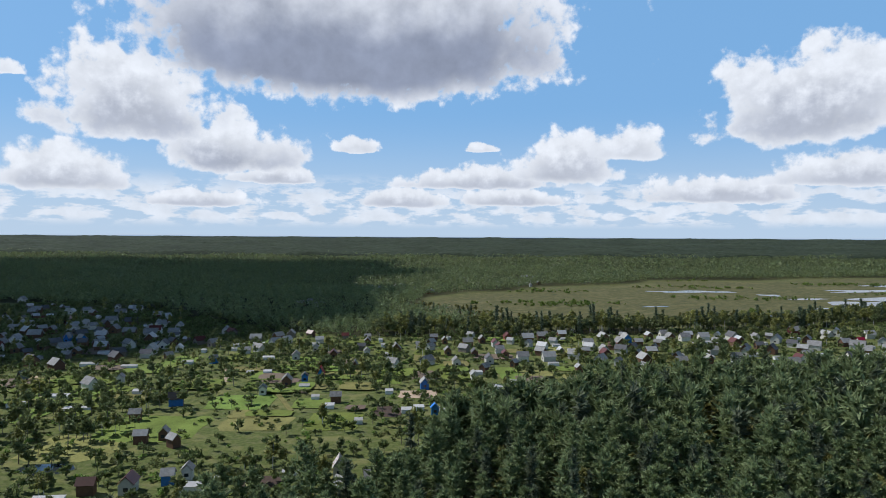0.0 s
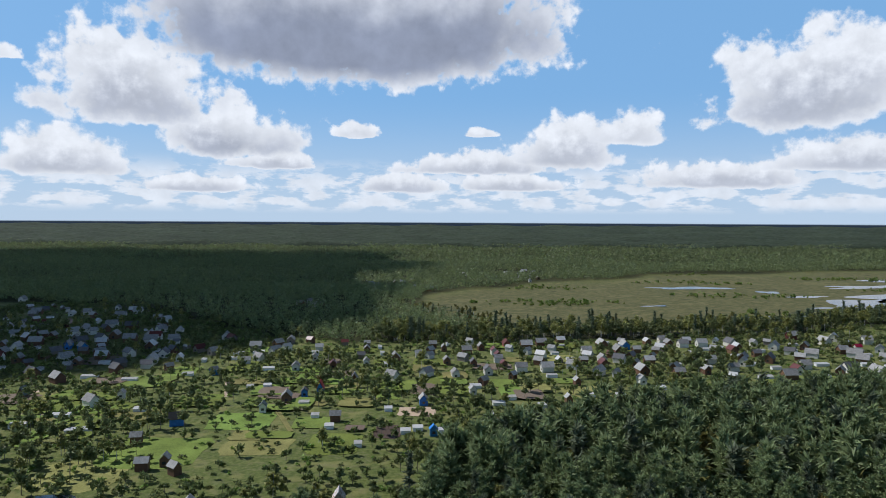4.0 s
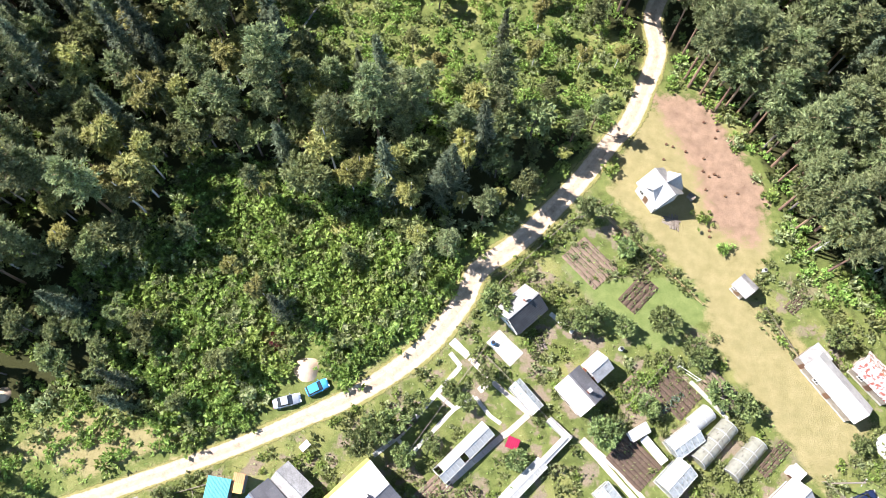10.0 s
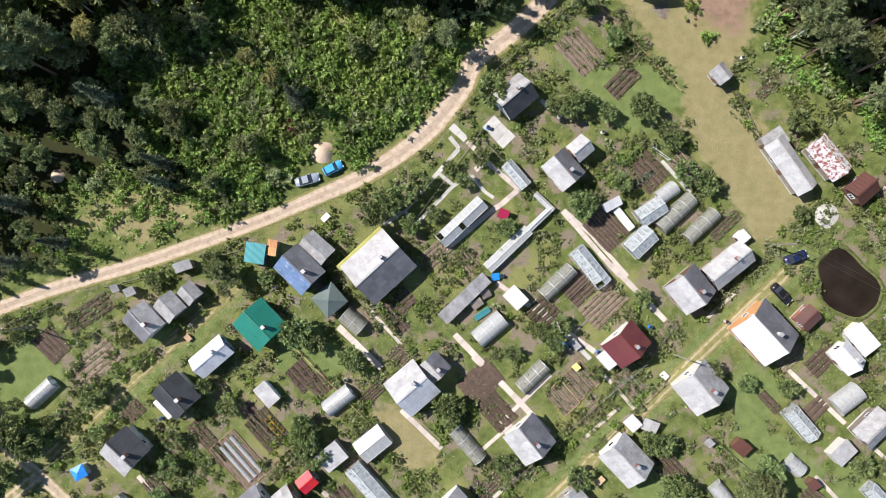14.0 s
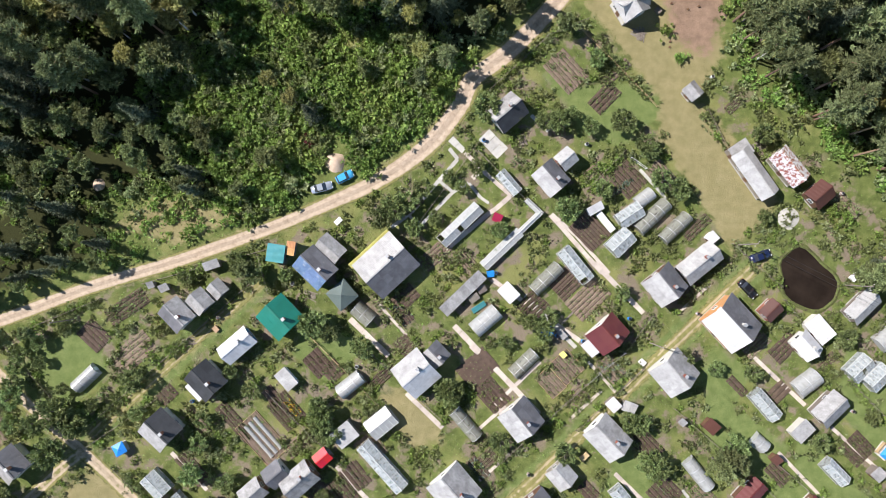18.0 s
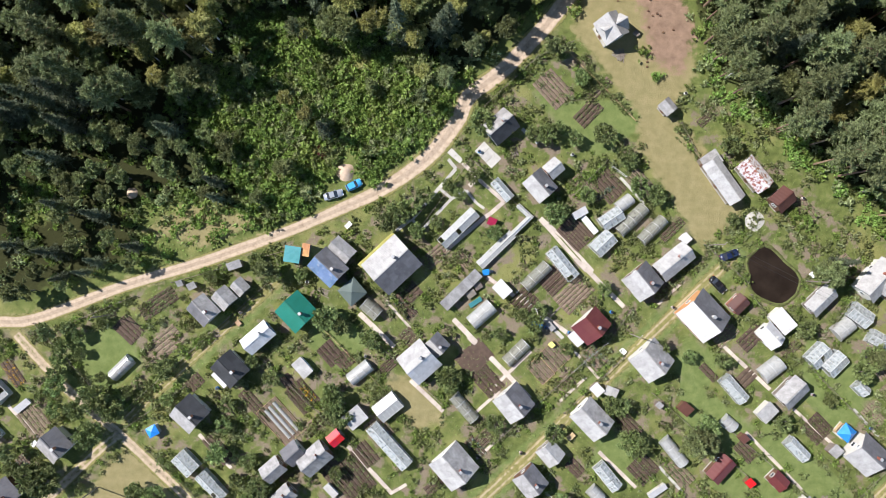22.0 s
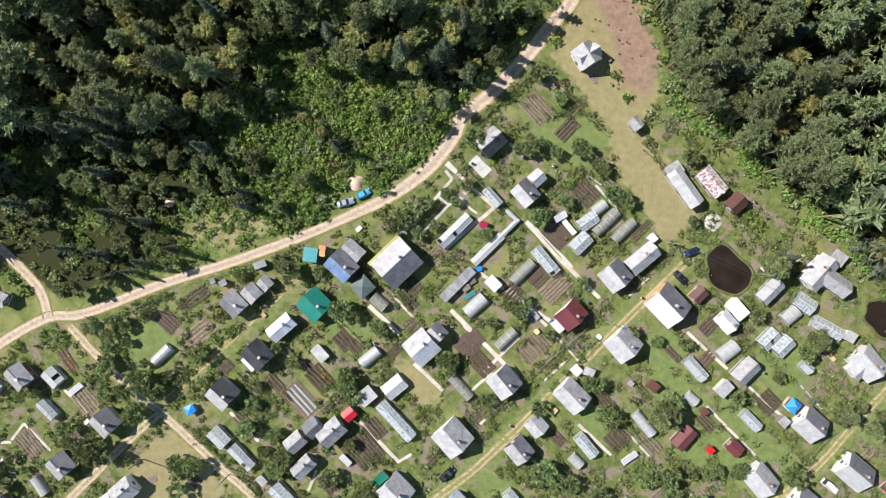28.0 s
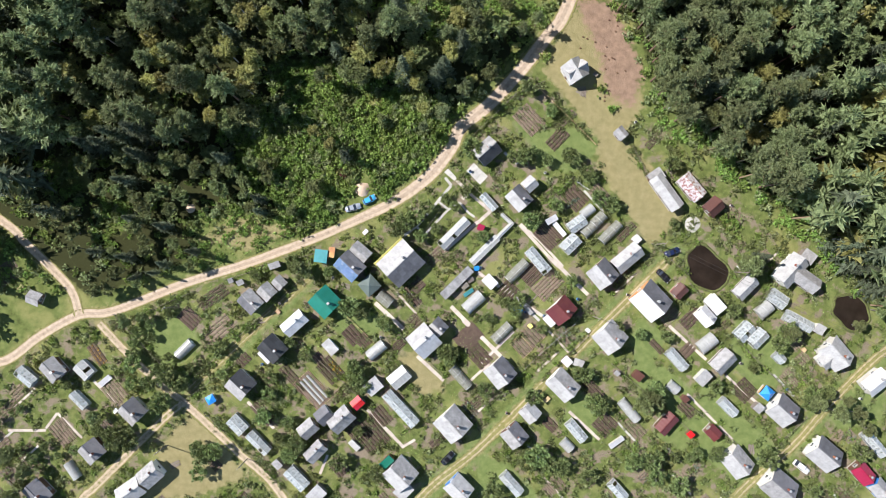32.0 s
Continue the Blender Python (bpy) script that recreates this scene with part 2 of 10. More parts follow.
M["bluebright"] = surface("bright_blue_sheet", (0.02, 0.22, 0.62), 0.45, 6, 1.0, 0.15, each=0.08)
M["yellow"] = surface("yellowed_sheet", (0.60, 0.56, 0.16), 0.6, 6, 1.0, 0.15, each=0.08)
M["plank"] = surface("grey_weathered_boards", (0.20, 0.17, 0.14), 0.85, 12, 1.2, 0.3, each=0.2)
M["wood"] = surface("sawn_timber", (0.42, 0.30, 0.17), 0.8, 12, 1.2, 0.25, each=0.2)
M["log"] = surface("brown_painted_wood", (0.13, 0.07, 0.04), 0.75, 10, 1.0, 0.25, each=0.15)
M["ochre"] = surface("ochre_painted_wood", (0.50, 0.26, 0.11), 0.75, 10, 1.0, 0.2, each=0.15)
M["bluewall"] = surface("blue_painted_wood", (0.03, 0.16, 0.42), 0.6, 10, 1.0, 0.2, each=0.15)
M["cream"] = surface("pale_painted_wall", (0.58, 0.56, 0.50), 0.75, 10, 0.8, 0.12, each=0.12)
M["brick"] = surface("red_brick", (0.28, 0.11, 0.07), 0.85, 10, 0.8, 0.25, each=0.15)
M["concrete"] = surface("grey_concrete", (0.42, 0.41, 0.38), 0.9, 10, 0.9, 0.2, (0.28, 0.26, 0.22), (0.55, 0.75), each=0.12)
M["path"] = surface("pinkish_paving", (0.47, 0.41, 0.36), 0.9, 9, 0.8, 0.18, (0.3, 0.26, 0.2), (0.55, 0.75), each=0.14)
M["soil"] = surface("dark_garden_soil", (0.085, 0.058, 0.043), 0.95, 14, 1.3, 0.35, bump=0.6, bump_scale=9, each=0.12)
M["soil_dry"] = surface("dry_garden_soil", (0.18, 0.135, 0.10), 0.95, 14, 1.3, 0.3, bump=0.6, bump_scale=9, each=0.12)
M["sand"] = surface("pale_sand", (0.52, 0.40, 0.29), 0.95, 14, 1.3, 0.15, bump=0.5, bump_scale=6, each=0.05)
M["turf"] = surface("grassy_bank", (0.10, 0.12, 0.04), 0.95, 6, 0.8, 0.4, (0.06, 0.05, 0.03), (0.5, 0.65), bump=0.5, bump_scale=5, each=0.1, specular=0.15)
M["stone"] = surface("grey_stones", (0.38, 0.36, 0.33), 0.9, 12, 2, 0.25, each=0.2)
M["frame_white"] = surface("white_frame_paint", (0.72, 0.73, 0.73), 0.5, 10, 1, 0.08, each=0.06)
M["frame_grey"] = surface("weathered_white_bars", (0.50, 0.51, 0.50), 0.6, 10, 1, 0.2, each=0.1)
M["frame_metal"] = surface("galvanised_tube", (0.50, 0.51, 0.52), 0.4, 10, 1, 0.1, metallic=0.5, each=0.06)
M["pane_dark"] = surface("window_glass", (0.03, 0.035, 0.045), 0.08, 4, 0.4, 0.3, bump=0, each=0.1, specular=0.6)
M["glass"] = glassy("greenhouse_glass", (0.47, 0.51, 0.51), 0.2, 0.40)
M["film"] = glassy("greenhouse_film", (0.48, 0.49, 0.475), 0.3, 0.25)
M["poly"] = glassy("aged_polycarbonate", (0.30, 0.305, 0.255), 0.28, 0.3)
M["tyre"] = surface("black_rubber", (0.02, 0.02, 0.02), 0.8, 10, 1, 0.2, each=0.05)
M["trim_black"] = surface("black_plastic", (0.02, 0.02, 0.022), 0.45, 10, 1, 0.1, each=0.03)
M["car_dark"] = surface("dark_blue_car_paint", (0.012, 0.02, 0.055), 0.18, 3, 0.5, 0.05, bump=0, each=0.03, specular=0.6)
M["car_silver"] = surface("silver_car_paint", (0.42, 0.46, 0.52), 0.22, 3, 0.5, 0.05, bump=0, metallic=0.4, each=0.03)
M["car_blue"] = surface("light_blue_car_paint", (0.06, 0.33, 0.62), 0.22, 3, 0.5, 0.05, bump=0, each=0.03)
M["car_white"] = surface("white_car_paint", (0.75, 0.75, 0.75), 0.22, 3, 0.5, 0.05, bump=0, each=0.03)
M["car_black"] = surface("black_car_paint", (0.012, 0.012, 0.014), 0.15, 3, 0.5, 0.05, bump=0, each=0.03, specular=0.6)
M["bark_pine"] = surface("pine_bark", (0.21, 0.135, 0.09), 0.9, 6, 0.4, 0.35, each=0.2)
M["bark"] = surface("grey_bark", (0.16, 0.14, 0.12), 0.9, 6, 0.6, 0.3, each=0.2)
M["bark_birch"] = surface("birch_bark", (0.5, 0.49, 0.46), 0.8, 6, 1.5, 0.2, (0.05, 0.05, 0.05), (0.6, 0.68), each=0.1)
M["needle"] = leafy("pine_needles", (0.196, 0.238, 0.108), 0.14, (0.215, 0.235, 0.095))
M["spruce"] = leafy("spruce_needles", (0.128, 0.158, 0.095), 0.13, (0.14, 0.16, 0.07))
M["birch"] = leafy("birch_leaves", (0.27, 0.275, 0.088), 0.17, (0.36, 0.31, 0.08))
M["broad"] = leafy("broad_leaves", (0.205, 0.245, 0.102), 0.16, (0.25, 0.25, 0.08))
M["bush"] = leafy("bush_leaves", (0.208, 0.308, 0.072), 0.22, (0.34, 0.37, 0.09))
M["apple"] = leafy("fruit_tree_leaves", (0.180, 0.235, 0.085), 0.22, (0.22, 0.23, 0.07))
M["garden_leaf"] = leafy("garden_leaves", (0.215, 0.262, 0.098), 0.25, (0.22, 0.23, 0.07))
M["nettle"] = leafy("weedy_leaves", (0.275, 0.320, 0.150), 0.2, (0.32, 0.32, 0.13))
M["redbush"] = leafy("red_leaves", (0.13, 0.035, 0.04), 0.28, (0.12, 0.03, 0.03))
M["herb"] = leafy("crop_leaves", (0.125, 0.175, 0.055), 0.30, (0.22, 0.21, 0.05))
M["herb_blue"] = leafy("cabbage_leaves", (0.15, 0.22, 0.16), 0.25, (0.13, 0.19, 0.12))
M["flower"] = leafy("yellow_flowers", (0.62, 0.36, 0.02), 0.25, (0.6, 0.3, 0.02))
M["dead"] = surface("bleached_dead_wood", (0.40, 0.37, 0.33), 0.9, 8, 1, 0.2, each=0.1)


def water_material(name, colour, rough, scale):
    m = bpy.data.materials.new(name)
    m.use_nodes = True
    g = Nodes(m.node_tree)
    b = g.nodes["Principled BSDF"]
    pos = g.nodes.new("ShaderNodeNewGeometry").outputs["Position"]
    g.put(b.inputs["Base Color"], g.ramp(g.noise(pos, 0.3, 4), (0.35, tuple(c * 0.7 for c in colour)), (0.7, tuple(c * 1.3 for c in colour))))
    b.inputs["Roughness"].default_value = rough
    b.inputs["IOR"].default_value = 1.33
    bn = g.nodes.new("ShaderNodeBump")
    bn.inputs["Strength"].default_value = 0.12
    bn.inputs["Distance"].default_value = 0.1
    g.put(bn.inputs["Height"], g.noise(pos, scale, 3))
    g.put(b.inputs["Normal"], bn.outputs[0])
    return m


M["pond"] = water_material("peaty_pond_water", (0.022, 0.016, 0.012), 0.12, 1.5)
M["lake"] = water_material("lake_water", (0.03, 0.04, 0.05), 0.10, 0.2)
# ---- plan of the roads, lawns and clearings (metres) ----
MAIN_ROAD = [(58, 125), (45.5, 103), (43.2, 96.3), (38.6, 86.0), (38.9, 78.0), (35.7, 69.2), (32.6, 62.3), (29.6, 58.9), (22.7, 49.9), (13.6, 39.9), (6.0, 33.7), (3.7, 28.6), (-2.3, 20.7), (-11.4, 13.8), (-20.5, 9.2), (-32.5, 3.8), (-50.6, -3.1), (-67.1, -8.5), (-86.5, -16.1), (-95.5, -17.2), (-105.9, -22.9), (-113.2, -28.5), (-124, -34), (-160, -60)]
NORTH_LANE = [(-95.5, -17.2), (-97.5, -10.9), (-102.4, -5.3), (-109.9, 1.9), (-116.8, 8.2), (-150, 30)]
SOUTH_LANE = [(-90.2, -19.4), (-82.6, -27.4), (-75.1, -34.4), (-67.5, -40.4), (-53.1, -53.5), (-41.0, -65.5), (-20, -100)]
WEST_LANE = [(-67.5, -40.4), (-73.4, -45.3), (-90.4, -62.5), (-94.8, -67.0), (-110, -90)]
EAST_LANE = [(135, -20), (121.3, -25.7), (107.7, -38.2), (95.4, -51.9), (80.0, -65.5), (60, -90)]
STREET = [(64.1, 0.0), (49.6, -14.1), (34.3, -29.3), (11.6, -52.0), (-5.7, -67.0), (-30, -100)]
GREEN_LANE = [(-34.0, -6.5), (-48.9, -20.5), (-66.8, -37.8)]
ROADS = [(MAIN_ROAD, 2.7), (MAIN_ROAD[:14], 3.7), (NORTH_LANE, 2.6), (SOUTH_LANE, 2.4), (WEST_LANE, 2.4), (EAST_LANE, 2.6)]
TRACKS = [(STREET, 1.7), (GREEN_LANE, 1.5)]
DRY = [[(34.6, 64.6), (43.4, 68.5), (49.5, 59.3), (55.7, 40.9), (50.3, 30.2), (57.2, 24.1), (67.2, 10.4), (57.2, 1.5), (43.4, 22.5), (42.6, 30.9), (28.1, 49.2)], [(-56.7, 7.4), (-52.2, 9.0), (-37.1, 6.0), (-50.6, -0.1), (-56.7, 2.1), (-64.2, 2.9)], [(-64.5, -42.3), (-50.1, -60.3), (-66.5, -65.8), (-78.4, -65.8), (-74.1, -53.6), (-69.7, -46.1)], [(-5.1, -25.6), (2.5, -36.9), (-4.3, -38.4), (-12.7, -29.4)]]
BARE = [[(36.5, 68.5), (47.2, 68.6), (55.7, 48.6), (52.6, 39.4), (45.7, 42.4), (43.4, 53.9)]]
LAWNS = [[(80.1, -17.0), (95.5, -26.1), (90.8, -36.7), (78.6, -29.2)], [(54.1, -17.1), (61.8, -21.6), (58.7, -29.2), (51.1, -24.7)], [(63.3, -38.3), (72.4, -44.3), (66.3, -53.4), (57.2, -48.9)], [(84.7, -47.3), (95.4, -53.4), (87.7, -62.5), (77.0, -61.0)], [(35.9, -36.8), (46.5, -41.4), (42.0, -50.4), (32.8, -45.9)], [(101.5, -38.2), (120.0, -29.0), (121.2, -44.2), (107.6, -47.3)], [(52.6, -24.7), (69.4, -36.8), (64.8, -44.3), (52.6, -36.8)], [(10.1, -53.5), (19.2, -56.5), (28.3, -65.8), (11.7, -65.8)], [(-23.4, -11.3), (-14.2, -18.8), (-20.2, -26.4), (-28.6, -20.4)], [(18.9, 36.1), (26.6, 33.1), (41.9, 33.9), (46.5, 30.9), (35.8, 20.9), (28.1, 23.9)], [(70.9, -33.7), (87.7, -47.3), (80.0, -61.0), (69.4, -53.4)], [(-74.5, -17.6), (-67.0, -17.5), (-62.4, -25.0), (-74.3, -35.6), (-82.6, -26.6)], [(80.1, -17.0), (95.4, -29.1), (86.2, -38.2), (78.6, -29.2)]]
GARDENS = [(-116.2, -29.7), (-105.8, -23.7), (-95.5, -17.9), (-86.5, -17.0), (-67.1, -9.4), (-50.6, -3.9), (-32.5, 2.9), (-20.5, 8.1), (-11.4, 12.7), (-1.6, 19.9), (4.5, 28.0), (7.0, 33.2), (14.3, 39.1), (23.5, 48.4), (28.1, 48.4), (35.7, 63.8), (41.8, 68.5), (47.2, 59.3), (53.4, 42.5), (55.7, 35.6), (64.1, 31.0), (70.2, 25.0), (81.0, 15.1), (91.0, 6.7), (101.7, 2.9), (113.9, -16.9), (121.3, -18.4), (220, -40), (220, -300), (-300, -300), (-220, -60)]
GLADE_NORTH = [(-34.0, 89.5), (-18.2, 90.8), (-4.9, 96.7), (11.4, 98.9), (22.5, 90.2), (33.7, 79.3), (29.5, 64.0), (18.7, 60.1), (10.8, 65.7), (-3.2, 60.4), (-15.8, 65.9), (-29.8, 76.9)]
GLADE_ROAD = [(-65.8, 9.7), (-53.7, 11.2), (-41.6, 6.0), (-50.6, -0.9), (-61.1, -1.7)]
GLADE_SCRUB = [(-52.4, 31.0), (-32.9, 44.8), (-11.6, 43.5), (-0.9, 34.4), (2.2, 29.8), (-12.9, 14.5), (-20.5, 10.7), (-32.6, 6.8), (-41.7, 17.4)]
GLADE_WEST = [(-104.3, 23.1), (-97.5, 25.4), (-91.4, 17.1), (-100.4, 14.0)]
GLADE_MID = [(-46.5, 50.8), (-32.9, 52.5), (-23.7, 43.4), (-32.8, 38.7), (-45.0, 44.8)]
GLADE_LEFT = [(-91.4, 12.5), (-82.4, 14.1), (-83.8, 5.0), (-89.8, 3.5)]
GLADE_HUT = [(-118.2, 7.1), (-110.7, 0.8), (-103.4, -6.8), (-99.3, -12.4), (-102.2, -19.9), (-113.3, -26.7), (-117.7, -29.7)]
GLADES = [GLADE_HUT, GLADE_NORTH, GLADE_ROAD, GLADE_SCRUB, GLADE_WEST, GLADE_MID, GLADE_LEFT]


# ---- the ground: one sheet from the gardens to the horizon ----
def interp_line(points, x):
    xs, ys = zip(*points)
    return np.interp(x, xs, ys)


def to_line(points, X, Y):
    """Distance of every place to a broken line."""
    best = np.full(X.shape, 1e9)
    for (x0, y0), (x1, y1) in zip(points, points[1:]):
        dx, dy = x1 - x0, y1 - y0
        t = np.clip(((X - x0) * dx + (Y - y0) * dy) / (dx * dx + dy * dy), 0, 1)
        best = np.minimum(best, np.hypot(X - x0 - t * dx, Y - y0 - t * dy))
    return best


def in_shape(points, X, Y):
    """Signed distance to a closed outline, positive inside."""
    inside = np.zeros(X.shape, bool)
    for (x0, y0), (x1, y1) in zip(points, points[1:] + points[:1]):
        cross = ((y0 > Y) != (y1 > Y)) & (X < (x1 - x0) * (Y - y0) / ((y1 - y0) or 1e-9) + x0)
        inside ^= cross
    return to_line(points + points[:1], X, Y) * np.where(inside, 1, -1)


def step(d, soft):
    return np.clip(d / soft * 0.5 + 0.5, 0, 1)


WOODS_EDGE = [(-900, 175), (-260, 160), (-103, 127), (-81, 123), (-70, 141), (-52, 165), (-19, 178), (-14, 203), (7, 250), (43, 273), (70, 291), (126, 312), (209, 336), (300, 372), (600, 480), (1500, 760)]
BELT = [(-1200, 800), (-480, 740), (-314, 680), (-230, 600), (-150, 535), (-93, 503), (34, 515), (124, 532), (270, 565), (384, 629), (700, 760), (1400, 900)]
BOG = [(-72, 712), (-40, 660), (0, 590), (34, 546), (124, 562), (270, 596), (384, 660), (700, 790), (1400, 930), (1900, 1000), (2600, 1700), (1300, 1560), (800, 1330), (572, 1260), (330, 1190), (238, 1075), (120, 1050), (59, 930), (0, 905), (-50, 850), (-43, 760)]


def far_rise(X, Y):
    d = np.hypot(X, Y)
    return 52.0 * np.clip((d - 2300) / 2600, 0, 1) ** 1.3


def make_ground():
    def axis(lo, hi, dense, low_end, high_end):
        a = list(np.arange(lo, hi + dense / 2, dense))
        s = dense
        while a[-1] < high_end:
            s *= 1.10
            a.append(a[-1] + s)
        s = dense
        while a[0] > low_end:
            s *= 1.10
            a.insert(0, a[0] - s)
        return np.array(a)
    xs, ys = axis(-126, 128, 1.0, -6500, 6500), axis(-74, 104, 1.0, -2500, 6500)
    X, Y = np.meshgrid(xs, ys)
    Z = far_rise(X, Y)
    n, m = len(xs), len(ys)
    v = np.c_[X.ravel(), Y.ravel(), Z.ravel()]
    i = np.arange((m - 1) * (n - 1))
    k = (i // (n - 1)) * n + i % (n - 1)
    f = np.c_[k, k + 1, k + n + 1, k + n]
    me = bpy.data.meshes.new("ground")
    me.vertices.add(len(v))
    me.vertices.foreach_set("co", v.ravel())
    me.loops.add(f.size)
    me.loops.foreach_set("vertex_index", f.ravel())
    me.polygons.add(len(f))
    me.polygons.foreach_set("loop_start", np.arange(len(f)) * 4)
    me.update()
    x, y = v[:, 0], v[:, 1]
    zero = np.zeros(len(v))
    sand, dry, bare, lawn, wood = zero.copy(), zero.copy(), zero.copy(), zero.copy(), zero.copy()
    for points, width in ROADS[:-1]:
        sand = np.maximum(sand, 0.4 * step(width / 2 - 0.4 - to_line(points, x, y), 0.7))
        dry = np.maximum(dry, 0.6 * step(width / 2 + 0.7 - to_line(points, x, y), 1.2))
    for points, width in TRACKS + [(EAST_LANE, 1.6)]:
        d = to_line(points, x, y)
        lawn = np.maximum(lawn, step(2.6 - d, 1.2))
        dry = np.maximum(dry, 0.55 * step(2.2 - d, 1.4))
    for shape in DRY:
        dry = np.maximum(dry, step(in_shape(shape, x, y), 2.5))
    for shape in BARE:
        bare = np.maximum(bare, step(in_shape(shape, x, y), 3.0))
    for shape in LAWNS:
        lawn = np.maximum(lawn, step(in_shape(shape, x, y), 0.8))
    bog = step(in_shape(BOG, x, y), 20.0)
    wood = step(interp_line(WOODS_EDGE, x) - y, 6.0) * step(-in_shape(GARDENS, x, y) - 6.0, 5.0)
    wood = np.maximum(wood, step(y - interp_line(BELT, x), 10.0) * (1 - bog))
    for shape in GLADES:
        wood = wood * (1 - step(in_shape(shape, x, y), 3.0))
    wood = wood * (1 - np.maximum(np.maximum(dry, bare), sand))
    for name, values in (("sand", sand), ("dry", dry), ("bare", bare), ("lawn", lawn), ("wood", wood), ("bog", bog), ("plot", np.maximum(step(in_shape(GARDENS, x, y), 2.0) * (1 - lawn) * (1 - dry), 0.2 * step(y - interp_line(WOODS_EDGE, x), 5.0) * step(interp_line(BELT, x) - y, 5.0)))):
        me.attributes.new(name, "FLOAT", "POINT").data.foreach_set("value", values.astype(np.float32))
    mat = bpy.data.materials.new("ground")
    mat.use_nodes = True
    g = Nodes(mat.node_tree)
    pos = g.nodes.new("ShaderNodeNewGeometry").outputs["Position"]

    def layer(name):
        a = g.nodes.new("ShaderNodeAttribute")
        a.attribute_name = name
        return a.outputs["Fac"]
    fine, mid, wide, huge = g.noise(pos, 5.0, 8, 0.82), g.noise(pos, 0.55, 5, 0.6), g.noise(pos, 0.09, 4, 0.55), g.noise(pos, 0.012, 4, 0.55)
    grass = g.ramp(g.math("ADD", g.math("MULTIPLY", fine, 0.45), g.math("MULTIPLY", mid, 0.55)), (0.34, (0.050, 0.064, 0.019)), (0.50, (0.118, 0.148, 0.042)), (0.68, (0.205, 0.220, 0.080)))
    grass = g.mix(g.smooth(wide, 0.50, 0.66), grass, g.ramp(fine, (0.35, (0.15, 0.165, 0.05)), (0.68, (0.28, 0.27, 0.11))))
    meadow = g.ramp(g.math("ADD", g.math("MULTIPLY", fine, 0.5), g.math("MULTIPLY", mid, 0.5)), (0.34, (0.085, 0.125, 0.034)), (0.66, (0.200, 0.240, 0.085)))
    drygrass = g.ramp(g.math("ADD", g.math("MULTIPLY", fine, 0.5), g.math("MULTIPLY", mid, 0.5)), (0.30, (0.178, 0.160, 0.071)), (0.52, (0.250, 0.220, 0.107)), (0.72, (0.33, 0.282, 0.155)))
    dirt = g.ramp(g.math("ADD", g.math("MULTIPLY", fine, 0.5), g.math("MULTIPLY", mid, 0.5)), (0.34, (0.15, 0.10, 0.07)), (0.66, (0.34, 0.235, 0.165)))
    sandc = g.ramp(g.math("ADD", g.math("MULTIPLY", fine, 0.5), g.math("MULTIPLY", mid, 0.5)), (0.34, (0.33, 0.25, 0.175)), (0.64, (0.55, 0.44, 0.33)))
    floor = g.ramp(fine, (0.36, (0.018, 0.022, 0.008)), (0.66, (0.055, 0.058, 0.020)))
    bogc = g.ramp(g.math("ADD", g.math("MULTIPLY", huge, 0.6), g.math("MULTIPLY", wide, 0.4)), (0.36, (0.05, 0.06, 0.026)), (0.46, (0.15, 0.14, 0.06)), (0.52, (0.085, 0.09, 0.036)), (0.58, (0.17, 0.155, 0.07)), (0.66, (0.10, 0.115, 0.042)))

    def edge(fac, strength=0.5):
        return g.smooth(g.math("ADD", fac, g.math("MULTIPLY", g.math("SUBTRACT", g.math("ADD", g.math("MULTIPLY", fine, .5), g.math("MULTIPLY", mid, .5)), 0.5), strength * 3)), 0.35, 0.65)
    plots = g.noise(pos, 0.23, 4, 0.6)
    earth = g.ramp(fine, (0.34, (0.12, 0.098, 0.070)), (0.66, (0.30, 0.245, 0.180)))
    col = g.mix(edge(layer("lawn")), grass, meadow)
    col = g.mix(g.math("MULTIPLY", layer("plot"), g.smooth(g.math("ADD", g.math("MULTIPLY", plots, 0.75), g.math("MULTIPLY", mid, 0.25)), 0.50, 0.58)), col, earth)
    col = g.mix(edge(layer("dry"), 0.7), col, drygrass)
    col = g.mix(edge(layer("bare"), 0.8), col, dirt)
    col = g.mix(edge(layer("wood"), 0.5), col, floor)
    col = g.mix(layer("bog"), col, bogc)
    col = g.mix(edge(layer("sand"), 0.45), col, sandc)
    b = g.nodes["Principled BSDF"]
    g.put(b.inputs["Base Color"], col)
    b.inputs["Roughness"].default_value = 0.95
    b.inputs["Specular IOR Level"].default_value = 0.15
    bn = g.nodes.new("ShaderNodeBump")
    bn.inputs["Strength"].default_value, bn.inputs["Distance"].default_value = 0.7, 0.25
    g.put(bn.inputs["Height"], g.math("ADD", fine, g.math("MULTIPLY", mid, 0.6)))
    g.put(b.inputs["Normal"], bn.outputs[0])
    me.materials.append(mat)
    return tagged(new("ground", me), "grassy ground with sandy tracks, dry meadow and woodland floor", "ground", "", "structure")


make_ground()


